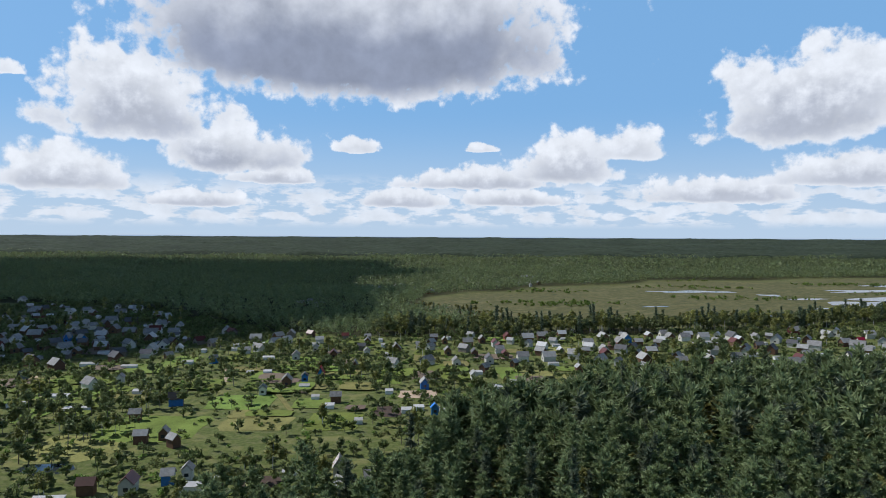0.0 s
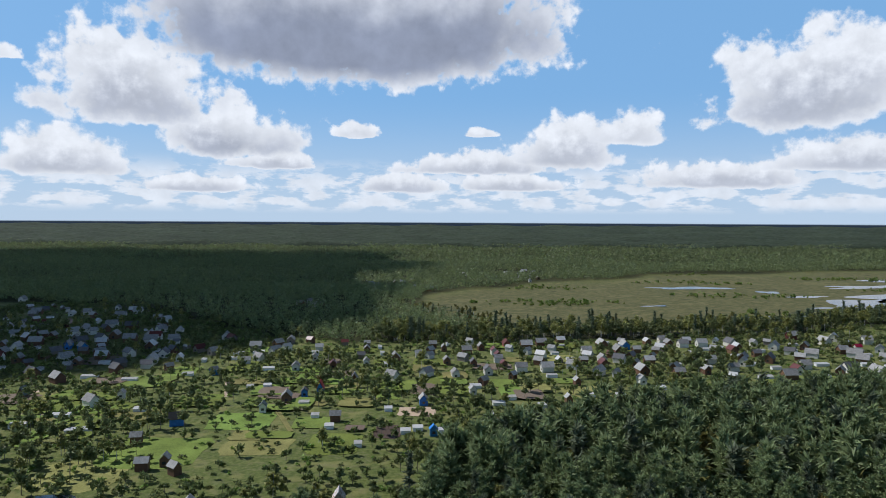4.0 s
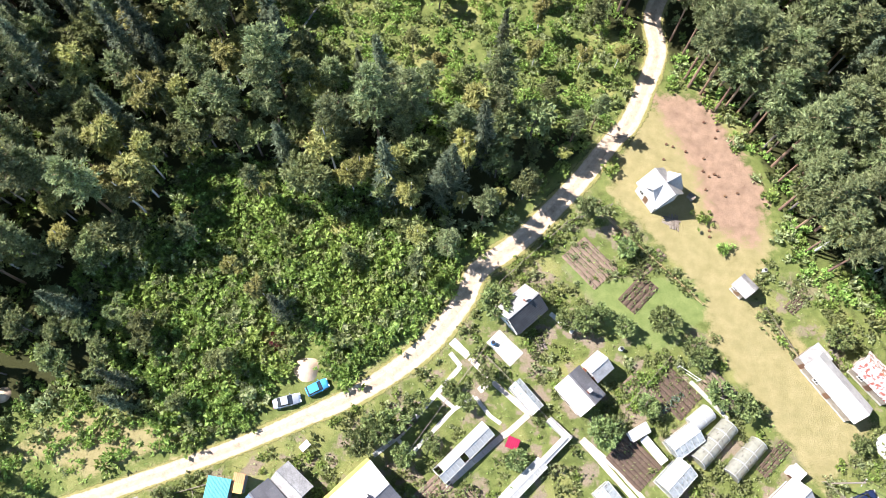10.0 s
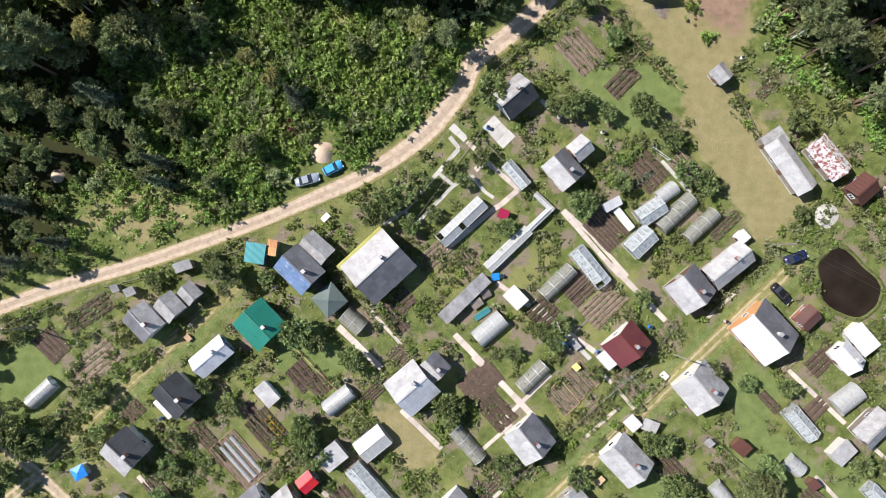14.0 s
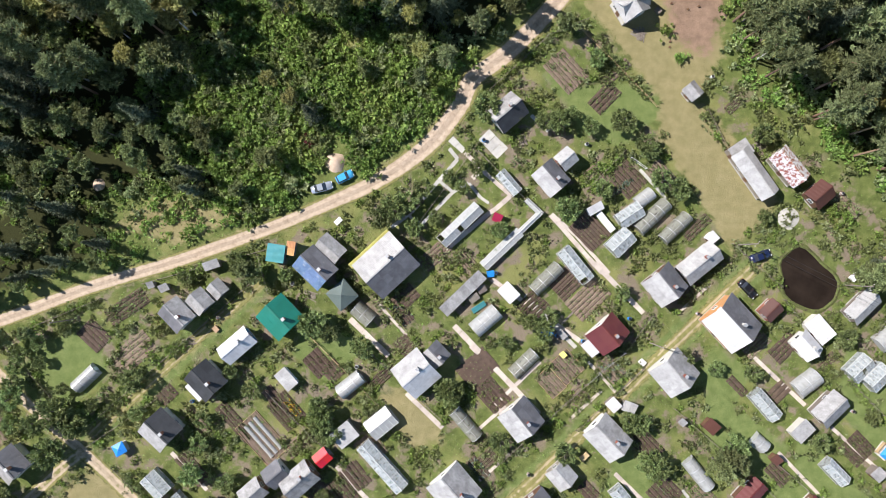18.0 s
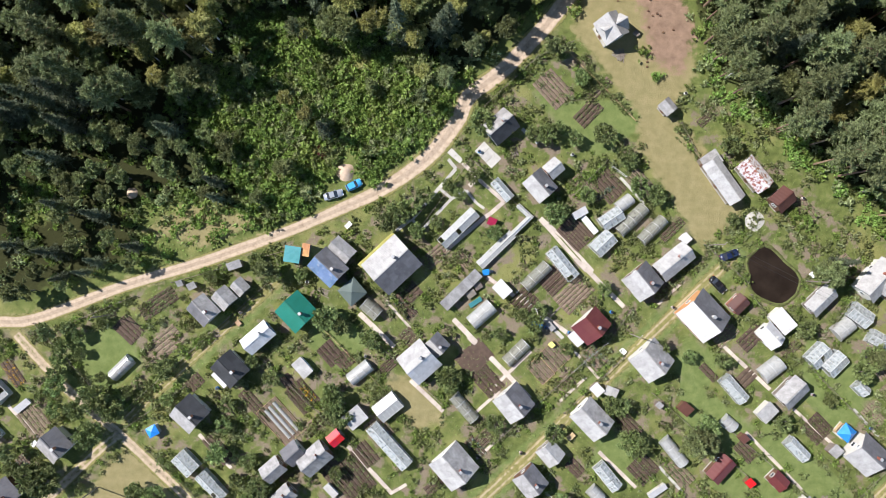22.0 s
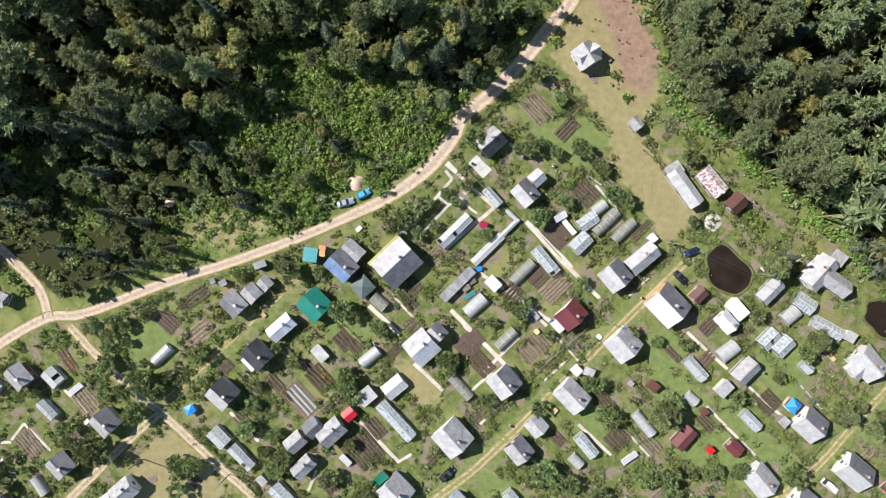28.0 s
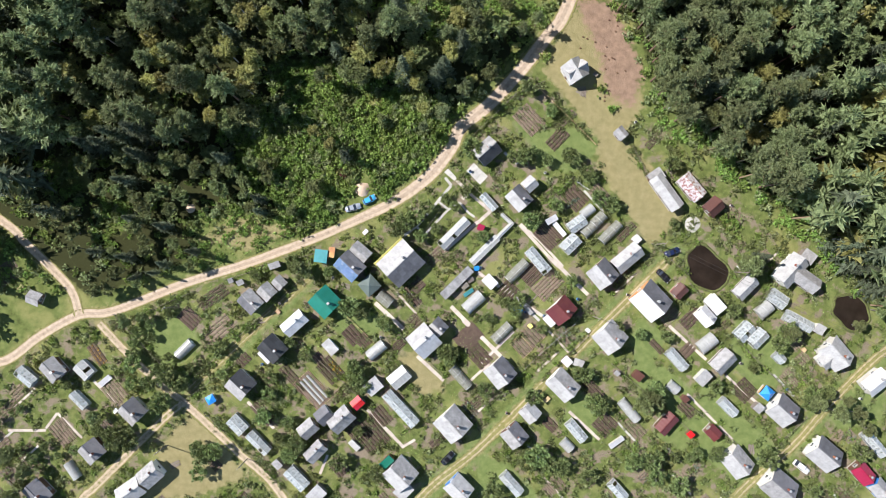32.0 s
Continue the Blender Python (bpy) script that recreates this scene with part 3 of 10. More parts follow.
def road_strip(name, points, width, label, grown=0.0, lift=0.05):
    """A sandy track on the ground with two worn ruts; grown: how far grass has taken it back."""
    fine = []
    for p0, p1, p2, p3 in zip([points[0]] + points, points, points[1:], points[2:] + [points[-1]]):
        p0, p1, p2, p3 = (Vector(p) for p in (p0, p1, p2, p3))
        n = max(2, int((p2 - p1).length / 1.2))
        for i in range(n):
            t = i / n
            fine.append(0.5 * (2 * p1 + (p2 - p0) * t + (2 * p0 - 5 * p1 + 4 * p2 - p3) * t * t + (3 * p1 - p0 - 3 * p2 + p3) * t ** 3))
    v, f, across, edge = [], [], [], 9
    for i, p in enumerate(fine):
        d = (fine[min(i + 1, len(fine) - 1)] - fine[max(i - 1, 0)]).normalized()
        w = (width(p) if callable(width) else width) / 2 + 0.9
        for k in range(edge):
            u = k / (edge - 1) * 2 - 1
            q = p + Vector((-d.y, d.x)) * u * w
            v.append((q.x, q.y, lift + 0.05 * (1 - u * u) - 0.06 * (abs(abs(u) * w - 0.75) < 0.3)))
            across.append(u * w / (w - 0.9))
        if i:
            a0 = (i - 1) * edge
            f += [(a0 + k, a0 + k + 1, a0 + edge + k + 1, a0 + edge + k) for k in range(edge - 1)]
    me = bpy.data.meshes.new(name)
    me.from_pydata(v, [], f)
    me.attributes.new("across", "FLOAT", "POINT").data.foreach_set("value", across)
    key = "road%.2f" % grown
    if key not in bpy.data.materials:
        m = bpy.data.materials.new(key)
        m.use_nodes = True
        g = Nodes(m.node_tree)
        pos = g.nodes.new("ShaderNodeNewGeometry").outputs["Position"]
        at = g.nodes.new("ShaderNodeAttribute")
        at.attribute_name = "across"
        u = g.math("ABSOLUTE", at.outputs["Fac"])
        small, mid, wide = g.noise(pos, 7.0, 6, 0.7), g.noise(pos, 1.1, 5, 0.65), g.noise(pos, 0.16, 3)
        both = g.math("ADD", g.math("MULTIPLY", small, 0.5), g.math("MULTIPLY", mid, 0.5))
        sandy = g.ramp(both, (0.34, (0.27, 0.205, 0.145)), (0.5, (0.44, 0.35, 0.26)), (0.66, (0.56, 0.46, 0.35)))
        green = g.ramp(both, (0.34, (0.10, 0.11, 0.035)), (0.5, (0.21, 0.20, 0.075)), (0.66, (0.33, 0.28, 0.13)))
        rut = g.math("SUBTRACT", 1.0, g.smooth(g.math("ABSOLUTE", g.math("SUBTRACT", u, 0.55)), 0.14, 0.34))
        worn = g.math("MAXIMUM", rut, g.math("MULTIPLY", g.math("SUBTRACT", 1.0, g.smooth(u, 0.75, 1.05)), 1.0 - grown))
        wild = g.math("MULTIPLY", g.math("SUBTRACT", g.math("ADD", g.math("MULTIPLY", mid, 0.7), g.math("MULTIPLY", wide, 0.3)), 0.5), 1.6 + grown)
        sand = g.smooth(g.math("ADD", worn, wild), 0.38 + 0.35 * grown, 0.66 + 0.5 * grown)
        b = g.nodes["Principled BSDF"]
        g.put(b.inputs["Base Color"], g.mix(g.math("MULTIPLY", sand, 1.0 - 0.5 * grown), green, g.vec("MULTIPLY", sandy, g.math("ADD", 0.82, g.math("MULTIPLY", rut, 0.22)))))
        b.inputs["Roughness"].default_value, b.inputs["Specular IOR Level"].default_value = 0.95, 0.15
        bn = g.nodes.new("ShaderNodeBump")
        bn.inputs["Strength"].default_value, bn.inputs["Distance"].default_value = 0.6, 0.12
        g.put(bn.inputs["Height"], both)
        g.put(b.inputs["Normal"], bn.outputs[0])
        clear = g.nodes.new("ShaderNodeBsdfTransparent")
        mixer = g.nodes.new("ShaderNodeMixShader")
        g.put(mixer.inputs[0], g.smooth(g.math("ADD", u, wild), 1.05, 1.3))
        g.links.new(b.outputs[0], mixer.inputs[1])
        g.links.new(clear.outputs[0], mixer.inputs[2])
        g.links.new(mixer.outputs[0], g.nodes["Material Output"].inputs[0])
    me.materials.append(bpy.data.materials[key])
    me.polygons.foreach_set("use_smooth", [True] * len(me.polygons))
    return tagged(new(name, me), label, "road", "", "structure")


road_strip("road", MAIN_ROAD, lambda p: 2.5 + 1.2 * min(1, max(0, (p.x + 25) / 25)), "pale sandy dirt road along the wood")
road_strip("road", NORTH_LANE, 2.4, "pale sandy lane into the wood", 0.1, 0.056)
road_strip("road", SOUTH_LANE, 2.2, "sandy lane between gardens", 0.25, 0.062)
road_strip("road", WEST_LANE, 2.2, "sandy lane between gardens", 0.3, 0.068)
road_strip("road", EAST_LANE, 2.2, "grassy lane with worn ruts", 0.85, 0.056)
road_strip("road", STREET, 2.2, "grassy garden street with two worn ruts", 0.85, 0.056)
road_strip("road", GREEN_LANE, 1.9, "grassy lane with faint ruts", 0.95, 0.056)
# ---- builders ----
def mesh_of(name, verts, faces, material=None, smooth=False):
    me = bpy.data.meshes.new(name)
    me.from_pydata([tuple(v) for v in verts], [], [tuple(f) for f in faces])
    if material is not None:
        me.materials.append(material)
    if smooth:
        me.polygons.foreach_set("use_smooth", [True] * len(me.polygons))
    return me


def part(name, me, parent, m=None, label=""):
    """Links a mesh as one part under a thing or a part."""
    ob = new(name, me)
    ob.parent = parent
    if m is not None:
        ob.matrix_basis = m
    if label:
        ob["label"] = label
    return ob


def thing(name, x, y, z=0.0, turn=0.0, label="", category="", group=""):
    ob = new(name)
    ob.empty_display_size = 0.3
    ob.matrix_basis = pose(x, y, z, 0, 0, turn)
    return tagged(ob, label, category, group)


SHARED = {}


def block_mesh(material, bevel=0.06):
    """A unit block with chamfered edges, shared by all blocks of one material."""
    key = ("block", material.name, bevel)
    if key not in SHARED:
        bm = bmesh.new()
        bmesh.ops.create_cube(bm, size=1)
        if bevel:
            bmesh.ops.bevel(bm, geom=bm.edges[:], offset=bevel, segments=1, affect="EDGES")
        me = bpy.data.meshes.new("block")
        bm.to_mesh(me)
        bm.free()
        me.materials.append(material)
        SHARED[key] = me
    return SHARED[key]


def block(name, parent, material, x, y, z, sx, sy, sz, turn=0.0, label="", bevel=0.03, tilt=0.0):
    """A block whose base is at z."""
    return part(name, block_mesh(material, bevel), parent, pose(x, y, z + sz / 2, tilt, 0, turn) @ Matrix.Diagonal((sx, sy, sz, 1)), label)


def tube_mesh(material, sides=8):
    key = ("tube", material.name, sides)
    if key not in SHARED:
        ring = [(math.cos(i * math.tau / sides) * 0.5, math.sin(i * math.tau / sides) * 0.5) for i in range(sides)]
        v = [(a, b, -0.5) for a, b in ring] + [(a, b, 0.5) for a, b in ring]
        f = [(i, (i + 1) % sides, sides + (i + 1) % sides, sides + i) for i in range(sides)] + [tuple(range(sides))[::-1], tuple(range(sides, 2 * sides))]
        SHARED[key] = mesh_of("tube", v, f, material)
    return SHARED[key]


def rod(name, parent, material, a, b, d, label=""):
    """A round bar from a to b."""
    a, b = Vector(a), Vector(b)
    m = Matrix.Translation((a + b) / 2) @ (b - a).to_track_quat("Z", "Y").to_matrix().to_4x4() @ Matrix.Diagonal((d, d, (b - a).length, 1))
    return part(name, tube_mesh(material), parent, m, label)


def sheet_mesh(material):
    """A corrugated roofing sheet 1 x 1, waves running down the slope."""
    key = ("sheet", material.name)
    if key not in SHARED:
        n, v, f = 12, [], []
        for i in range(n + 1):
            h = 0.009 * (1 if i % 2 else -1)
            v += [(i / n - 0.5, -0.5, h), (i / n - 0.5, 0.5, h)]
            if i:
                f.append((2 * i - 2, 2 * i, 2 * i + 1, 2 * i - 1))
        SHARED[key] = mesh_of("sheet", v, f, material)
    return SHARED[key]


def slope_roof(parent, material, length, run, rise, at, facing, sheets=True, name="roof"):
    """One roof plane: a deck with roofing sheets on it. at: middle of its upper edge; facing: turn of its downhill direction (-y at 0)."""
    s = math.hypot(run, rise)
    a = math.degrees(math.atan2(rise, run))
    m = Matrix.Translation(at) @ pose(0, 0, 0, 0, 0, facing) @ pose(0, 0, 0, a, 0, 0)
    deck = mesh_of(name, [(-length / 2, -s, -0.12), (length / 2, -s, -0.12), (length / 2, 0, -0.12), (-length / 2, 0, -0.12),
                          (-length / 2, -s, 0), (length / 2, -s, 0), (length / 2, 0, 0), (-length / 2, 0, 0)],
                   [(3, 2, 1, 0), (4, 5, 6, 7), (0, 1, 5, 4), (1, 2, 6, 5), (2, 3, 7, 6), (3, 0, 4, 7)], material)
    deck = part(name, deck, parent, m)
    top = parent.matrix_basis.translation
    if sheets and math.hypot(top.x, top.y * 1.2) > 66:
        whole = part("roofing", sheet_mesh(material), deck, pose(0, -s / 2, 0.05) @ Matrix.Diagonal((length, s * 1.02, 1, 1)))
        sheets = False
    if sheets:
        nx, ny = max(1, round(length / 1.35)), max(1, round(s / 1.75))
        for i in range(nx):
            for j in range(ny):
                w, l = length / nx, s / ny
                part("roof_sheet", sheet_mesh(material), deck,
                     pose(-length / 2 + (i + 0.5) * w, -(j + 0.5) * l, 0.055 - 0.008 * (i % 2), 1.2 + random.uniform(-.3, .3), 0, random.uniform(-.4, .4))
                     @ Matrix.Diagonal((w * 1.03, l * 1.05, 1, 1)))
    return deck


def window_part(parent, x, y, z, w, h, turn, frame="frame_white"):
    """A window set into a wall: frame with a pane and glazing bar."""
    m = pose(x, y, z, 0, 0, turn)
    f = 0.09
    v, q = [], []
    for x0, x1, z0, z1 in ((-w / 2, w / 2, -h / 2, -h / 2 + f), (-w / 2, w / 2, h / 2 - f, h / 2), (-w / 2, -w / 2 + f, -h / 2 + f, h / 2 - f),
                           (w / 2 - f, w / 2, -h / 2 + f, h / 2 - f), (-0.03, 0.03, -h / 2 + f, h / 2 - f)):
        k = len(v)
        v += [(x0, -0.05, z0), (x1, -0.05, z0), (x1, 0.04, z0), (x0, 0.04, z0), (x0, -0.05, z1), (x1, -0.05, z1), (x1, 0.04, z1), (x0, 0.04, z1)]
        q += [(k + 3, k + 2, k + 1, k), (k + 4, k + 5, k + 6, k + 7), (k, k + 1, k + 5, k + 4), (k + 1, k + 2, k + 6, k + 5), (k + 2, k + 3, k + 7, k + 6), (k + 3, k, k + 4, k + 7)]
    key = ("win", w, h, frame)
    if key not in SHARED:
        SHARED[key] = mesh_of("window", v, q, M[frame])
    win = part("window", SHARED[key], parent, m)
    block("pane", win, M["pane_dark"], 0, 0.0, -h / 2 + f, w - 2 * f, 0.03, h - 2 * f, bevel=0)
    return win


def house(x, y, length, width, turn, roof="slate", wall="cream", eave=2.7, rise=2.2, label="", other=None, chimney=0.3, over=0.45, porch=0, group="garden houses",
          far=False, name="garden_house", category="house", back="", attic=True):
    """A gabled garden house; its ridge runs along its own x. other: roofing of the +y side, often darker to paint in
    its shade.
    """
    h = thing(name, x, y, 0, turn, label, category, group)
    l, w = length - 2 * over, width - 2 * over
    if not far:
        block("foundation", h, M["concrete"], 0, 0, -0.3, l + 0.1, w + 0.1, 0.65, bevel=0.0)
    z0 = 0.3
    top = eave + rise * (1 - 2 * over / width)
    ew = eave
    v = [(-l / 2, -w / 2, z0), (l / 2, -w / 2, z0), (l / 2, w / 2, z0), (-l / 2, w / 2, z0),
         (-l / 2, -w / 2, ew), (l / 2, -w / 2, ew), (l / 2, w / 2, ew), (-l / 2, w / 2, ew), (-l / 2, 0, ew + rise * (w / width)), (l / 2, 0, ew + rise * (w / width))]
    if far:
        v = [(a, b, -0.2 if c == z0 else c) for a, b, c in v]
    part("wall", mesh_of("wall", v, [(3, 2, 1, 0), (0, 1, 5, 4), (2, 3, 7, 6), (1, 2, 6, 9, 5), (3, 0, 4, 8, 7), (4, 5, 9, 8), (6, 7, 8, 9)], M[wall]), h)
    ridge = eave + rise - rise * over / width * 0 + 0.16
    drop = rise * 1.0
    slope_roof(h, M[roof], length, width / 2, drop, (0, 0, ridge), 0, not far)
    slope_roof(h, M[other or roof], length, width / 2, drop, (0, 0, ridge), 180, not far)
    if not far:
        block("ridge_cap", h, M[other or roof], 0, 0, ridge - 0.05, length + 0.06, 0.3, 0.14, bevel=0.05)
    if chimney is not None and not far:
        cy = width * 0.10
        stack = block("chimney", h, M["brick" if roof != "white" else "concrete"], length * chimney - length * 0.15, cy, ridge - rise * 0.45, 0.5, 0.5, rise * 0.45 + 0.85, bevel=0.02)
        block("chimney_cap", h, M["frame_metal"], length * chimney - length * 0.15, cy, ridge + 0.85, 0.62, 0.62, 0.09, bevel=0.02)
    if far:
        if attic:
            block("window", h, M["pane_dark"], -l / 2, 0, 1.1, 0.08, 1.3, 1.1, bevel=0)
        return h
    for s in (-1, 1):
        for k in ((-0.25,) if s < 0 else (0.2,)):
            window_part(h, l * k, s * (w / 2 + 0.02), 1.65, 1.0, 1.1, 0 if s < 0 else 180)
        window_part(h, s * (l / 2 + 0.02), 0, 1.65, 1.1, 1.1, 90 if s > 0 else -90)
        if attic and rise >= 2.0:
            window_part(h, s * (l / 2 + 0.02), 0, eave + rise * 0.3, 0.8, 0.8, 90 if s > 0 else -90)
    d = block("door", h, M["log"], l * 0.02, -w / 2 - 0.03, z0, 0.95, 0.08, 2.0, bevel=0.02)
    if porch:
        slope_roof(h, M[other or roof] if porch < 0 else M["white"], l * 0.75, abs(porch), 0.5, (0, -w / 2, eave - 0.15), 0, True, "porch_roof")
        for s in (-1, 1):
            block("porch_post", h, M["wood"], s * l * 0.34, -w / 2 - abs(porch) + 0.15, 0, 0.1, 0.1, eave - 0.75, bevel=0)
        block("porch_floor", h, M["plank"], 0, -w / 2 - abs(porch) / 2, 0, l * 0.75, abs(porch), 0.25, bevel=0.0)
    return h


def shed(x, y, length, width, turn, roof="slate", wall="plank", height=2.2, pitch=0.35, label="", group="garden sheds", name="shed", category="shed", gable=False, z=0.0):
    """A small outbuilding with a lean-to roof (or a low gable)."""
    if gable:
        return house(x, y, length, width, turn, roof, wall, height - 0.3, max(0.6, width * 0.22), label, chimney=None, over=0.2, group=group, name=name, category=category, attic=False)
    h = thing(name, x, y, z, turn, label, category, group)
    l, w = length - 0.3, width - 0.3
    v = [(-l / 2, -w / 2, -0.1), (l / 2, -w / 2, -0.1), (l / 2, w / 2, -0.1), (-l / 2, w / 2, -0.1),
         (-l / 2, -w / 2, height - pitch), (l / 2, -w / 2, height - pitch), (l / 2, w / 2, height), (-l / 2, w / 2, height)]
    part("wall", mesh_of("wall", v, [(3, 2, 1, 0), (0, 1, 5, 4), (1, 2, 6, 5), (2, 3, 7, 6), (3, 0, 4, 7), (4, 5, 6, 7)], M[wall]), h)
    slope_roof(h, M[roof], length, width, pitch * width / max(w, 0.1), (0, width / 2, height + 0.2), 0, group != "far greenhouses")
    if group == "far greenhouses":
        return h
    block("door", h, M["log"], 0, -w / 2 - 0.03, 0, min(0.8, l * 0.6), 0.06, min(1.8, height - pitch - 0.1), bevel=0)
    return h


def tunnel(x, y, length, width, turn, skin="poly", label="", height=None, group="greenhouses"):
    """An arched greenhouse: ribs under a curved skin, end walls and a door."""
    h = thing("greenhouse", x, y, 0, turn, label, "greenhouse", group)
    height = height or min(2.1, width * 0.68)
    n = 12
    arc = [(-math.cos(math.pi * i / n) * width / 2, math.sin(math.pi * i / n) ** 0.8 * height) for i in range(n + 1)]
    panels = max(2, round(length / 2.1))
    for k in range(panels):
        x0, x1 = -length / 2 + length * k / panels, -length / 2 + length * (k + 1) / panels + 0.02
        v = [(px, a, b) for a, b in arc for px in (x0, x1)]
        part("panel", mesh_of("panel", v, [(2 * i, 2 * i + 1, 2 * i + 3, 2 * i + 2) for i in range(n)], M[skin], True), h)
    v, f = [], []
    for i, (a, b) in enumerate(arc):
        s = 1.015
        for dx in (-0.04, 0.04):
            v.append((dx, a * s, b * s + 0.01))
        for dx in (-0.04, 0.04):
            v.append((dx, a * 0.985, b * 0.985))
    for i in range(n):
        k = 4 * i
        f += [(k, k + 1, k + 5, k + 4), (k + 3, k + 2, k + 6, k + 7), (k + 2, k, k + 4, k + 6), (k + 1, k + 3, k + 7, k + 5)]
    rib = mesh_of("rib", v, f, M["frame_metal"])
    for k in range(panels + 1):
        part("rib", rib, h, pose(-length / 2 + length * k / panels, 0, 0))
    end = mesh_of("end_wall", [(0, a, b) for a, b in arc] + [(0.05, a, b) for a, b in arc],
                  [tuple(range(n + 1)), tuple(range(2 * n + 1, n, -1))] + [(i, n + 1 + i, n + 2 + i, i + 1) for i in range(n)], M[skin])
    part("end_wall", end, h, pose(-length / 2, 0, 0))
    part("end_wall", end, h, pose(length / 2 - 0.05, 0, 0))
    block("door", h, M["frame_white"], length / 2 + 0.03, 0, 0, 0.05, 0.8, min(1.75, height * 0.85), bevel=0)
    rod("ridge_bar", h, M["frame_metal"], (-length / 2, 0, height + 0.02), (length / 2, 0, height + 0.02), 0.06)
    bed = block("planting_bed", h, M["soil"], 0, 0, -0.05, length - 0.3, width - 0.3, 0.2, bevel=0)
    return h


def glasshouse(x, y, length, width, turn, label="", height=1.7, rise=0.8, skin="glass", frame="frame_grey", group="greenhouses", missing=0.0):
    """A gabled greenhouse of framed panes."""
    h = thing("greenhouse", x, y, 0, turn, label, "greenhouse", group)
    nx = max(2, round(length / 1.05))
    s = math.hypot(width / 2, rise)
    a = math.degrees(math.atan2(rise, width / 2))
    pane = mesh_of("pane", [(-0.5, -0.5, 0), (0.5, -0.5, 0), (0.5, 0.5, 0), (-0.5, 0.5, 0), (-0.5, -0.5, 0.01), (0.5, -0.5, 0.01), (0.5, 0.5, 0.01), (-0.5, 0.5, 0.01)],
                   [(3, 2, 1, 0), (4, 5, 6, 7), (0, 1, 5, 4), (1, 2, 6, 5), (2, 3, 7, 6), (3, 0, 4, 7)], M[skin])
    for side in (0, 180):
        t = pose(0, 0, 0, 0, 0, side)
        for i in range(nx):
            cx = -length / 2 + (i + 0.5) * length / nx
            if random.random() >= missing * 0.35:
                part("pane", pane, h, t @ pose(cx, -width / 4, height + rise / 2, a, 0, 0) @ Matrix.Diagonal((length / nx - 0.05, s - 0.05, 1, 1)))
        for i in range(nx + 1):
            cx = -length / 2 + i * length / nx
            part("rafter", block_mesh(M[frame], 0), h, t @ pose(cx, -width / 4, height + rise / 2 + 0.02, a, 0, 0) @ Matrix.Diagonal((0.05, s, 0.05, 1)))
        part("side_pane", pane, h, t @ pose(0, -width / 2, height / 2, 90, 0, 0) @ Matrix.Diagonal((length, height - 0.1, 1, 1)))
        part("eave_bar", block_mesh(M[frame], 0), h, t @ pose(0, -width / 2, height) @ Matrix.Diagonal((length, 0.06, 0.06, 1)))
        e = length / 2 if side == 0 else -length / 2
        part("end_wall", mesh_of("end_wall", [(e, -width / 2, 0), (e, width / 2, 0), (e, width / 2, height), (e, 0, height + rise), (e, -width / 2, height)],
                                 [(0, 1, 2, 3, 4)], M[skin]), h)
    block("ridge_bar", h, M[frame], 0, 0, height + rise, length + 0.1, 0.09, 0.08, bevel=0)
    block("base", h, M["concrete"], 0, 0, -0.1, length + 0.1, width + 0.1, 0.22, bevel=0)
    block("planting_bed", h, M["soil"], 0, 0, 0.12, length - 0.3, width - 0.4, 0.08, bevel=0)
    v, f = tufts((length - 0.7, width - 0.8), int(length * width * 9), 0.2, int(abs(x * 7 + y * 3)), 2.0)
    part("plants", raw_mesh("plants", v + np.array([0, 0, 0.2]), f, M["herb"]), h, label="leafy plants under the glass")
    return h


def hip_house(x, y, size, turn, roof="hip_green", wall="log", label="", eave=2.3, rise=1.5, name="gazebo", category="pavilion", size_y=None):
    """A small square pavilion with a four-sided pointed roof."""
    h = thing(name, x, y, 0, turn, label, category)
    b = size_y or size
    w, d = size / 2 - 0.35, b / 2 - 0.35
    for sx in (-1, 1):
        for sy in (-1, 1):
            block("post", h, M[wall], sx * w, sy * d, -0.1, 0.14, 0.14, eave + 0.15, bevel=0)
        block("side_panel", h, M[wall], sx * w, 0, 0, 0.06, 2 * d, 0.9, bevel=0)
    block("back_panel", h, M[wall], 0, d, 0, 2 * w, 0.06, 0.9, bevel=0)
    block("floor_slab", h, M["concrete"], 0, 0, -0.1, size - 0.3, b - 0.3, 0.2, bevel=0)
    a, c = size / 2, b / 2
    for k in range(4):
        q = [(-a, -c), (a, -c), (a, c), (-a, c)]
        p0, p1 = q[k], q[(k + 1) % 4]
        v = [(*p0, eave), (*p1, eave), (0, 0, eave + rise), (*p0, eave - 0.1), (*p1, eave - 0.1), (0, 0, eave + rise - 0.1)]
        part("roof", mesh_of("roof", v, [(0, 1, 2), (5, 4, 3), (0, 3, 4, 1)], M[roof]), h)
    part("finial", tube_mesh(M["frame_metal"]), h, pose(0, 0, eave + rise + 0.1) @ Matrix.Diagonal((0.12, 0.12, 0.3, 1)))
    return h


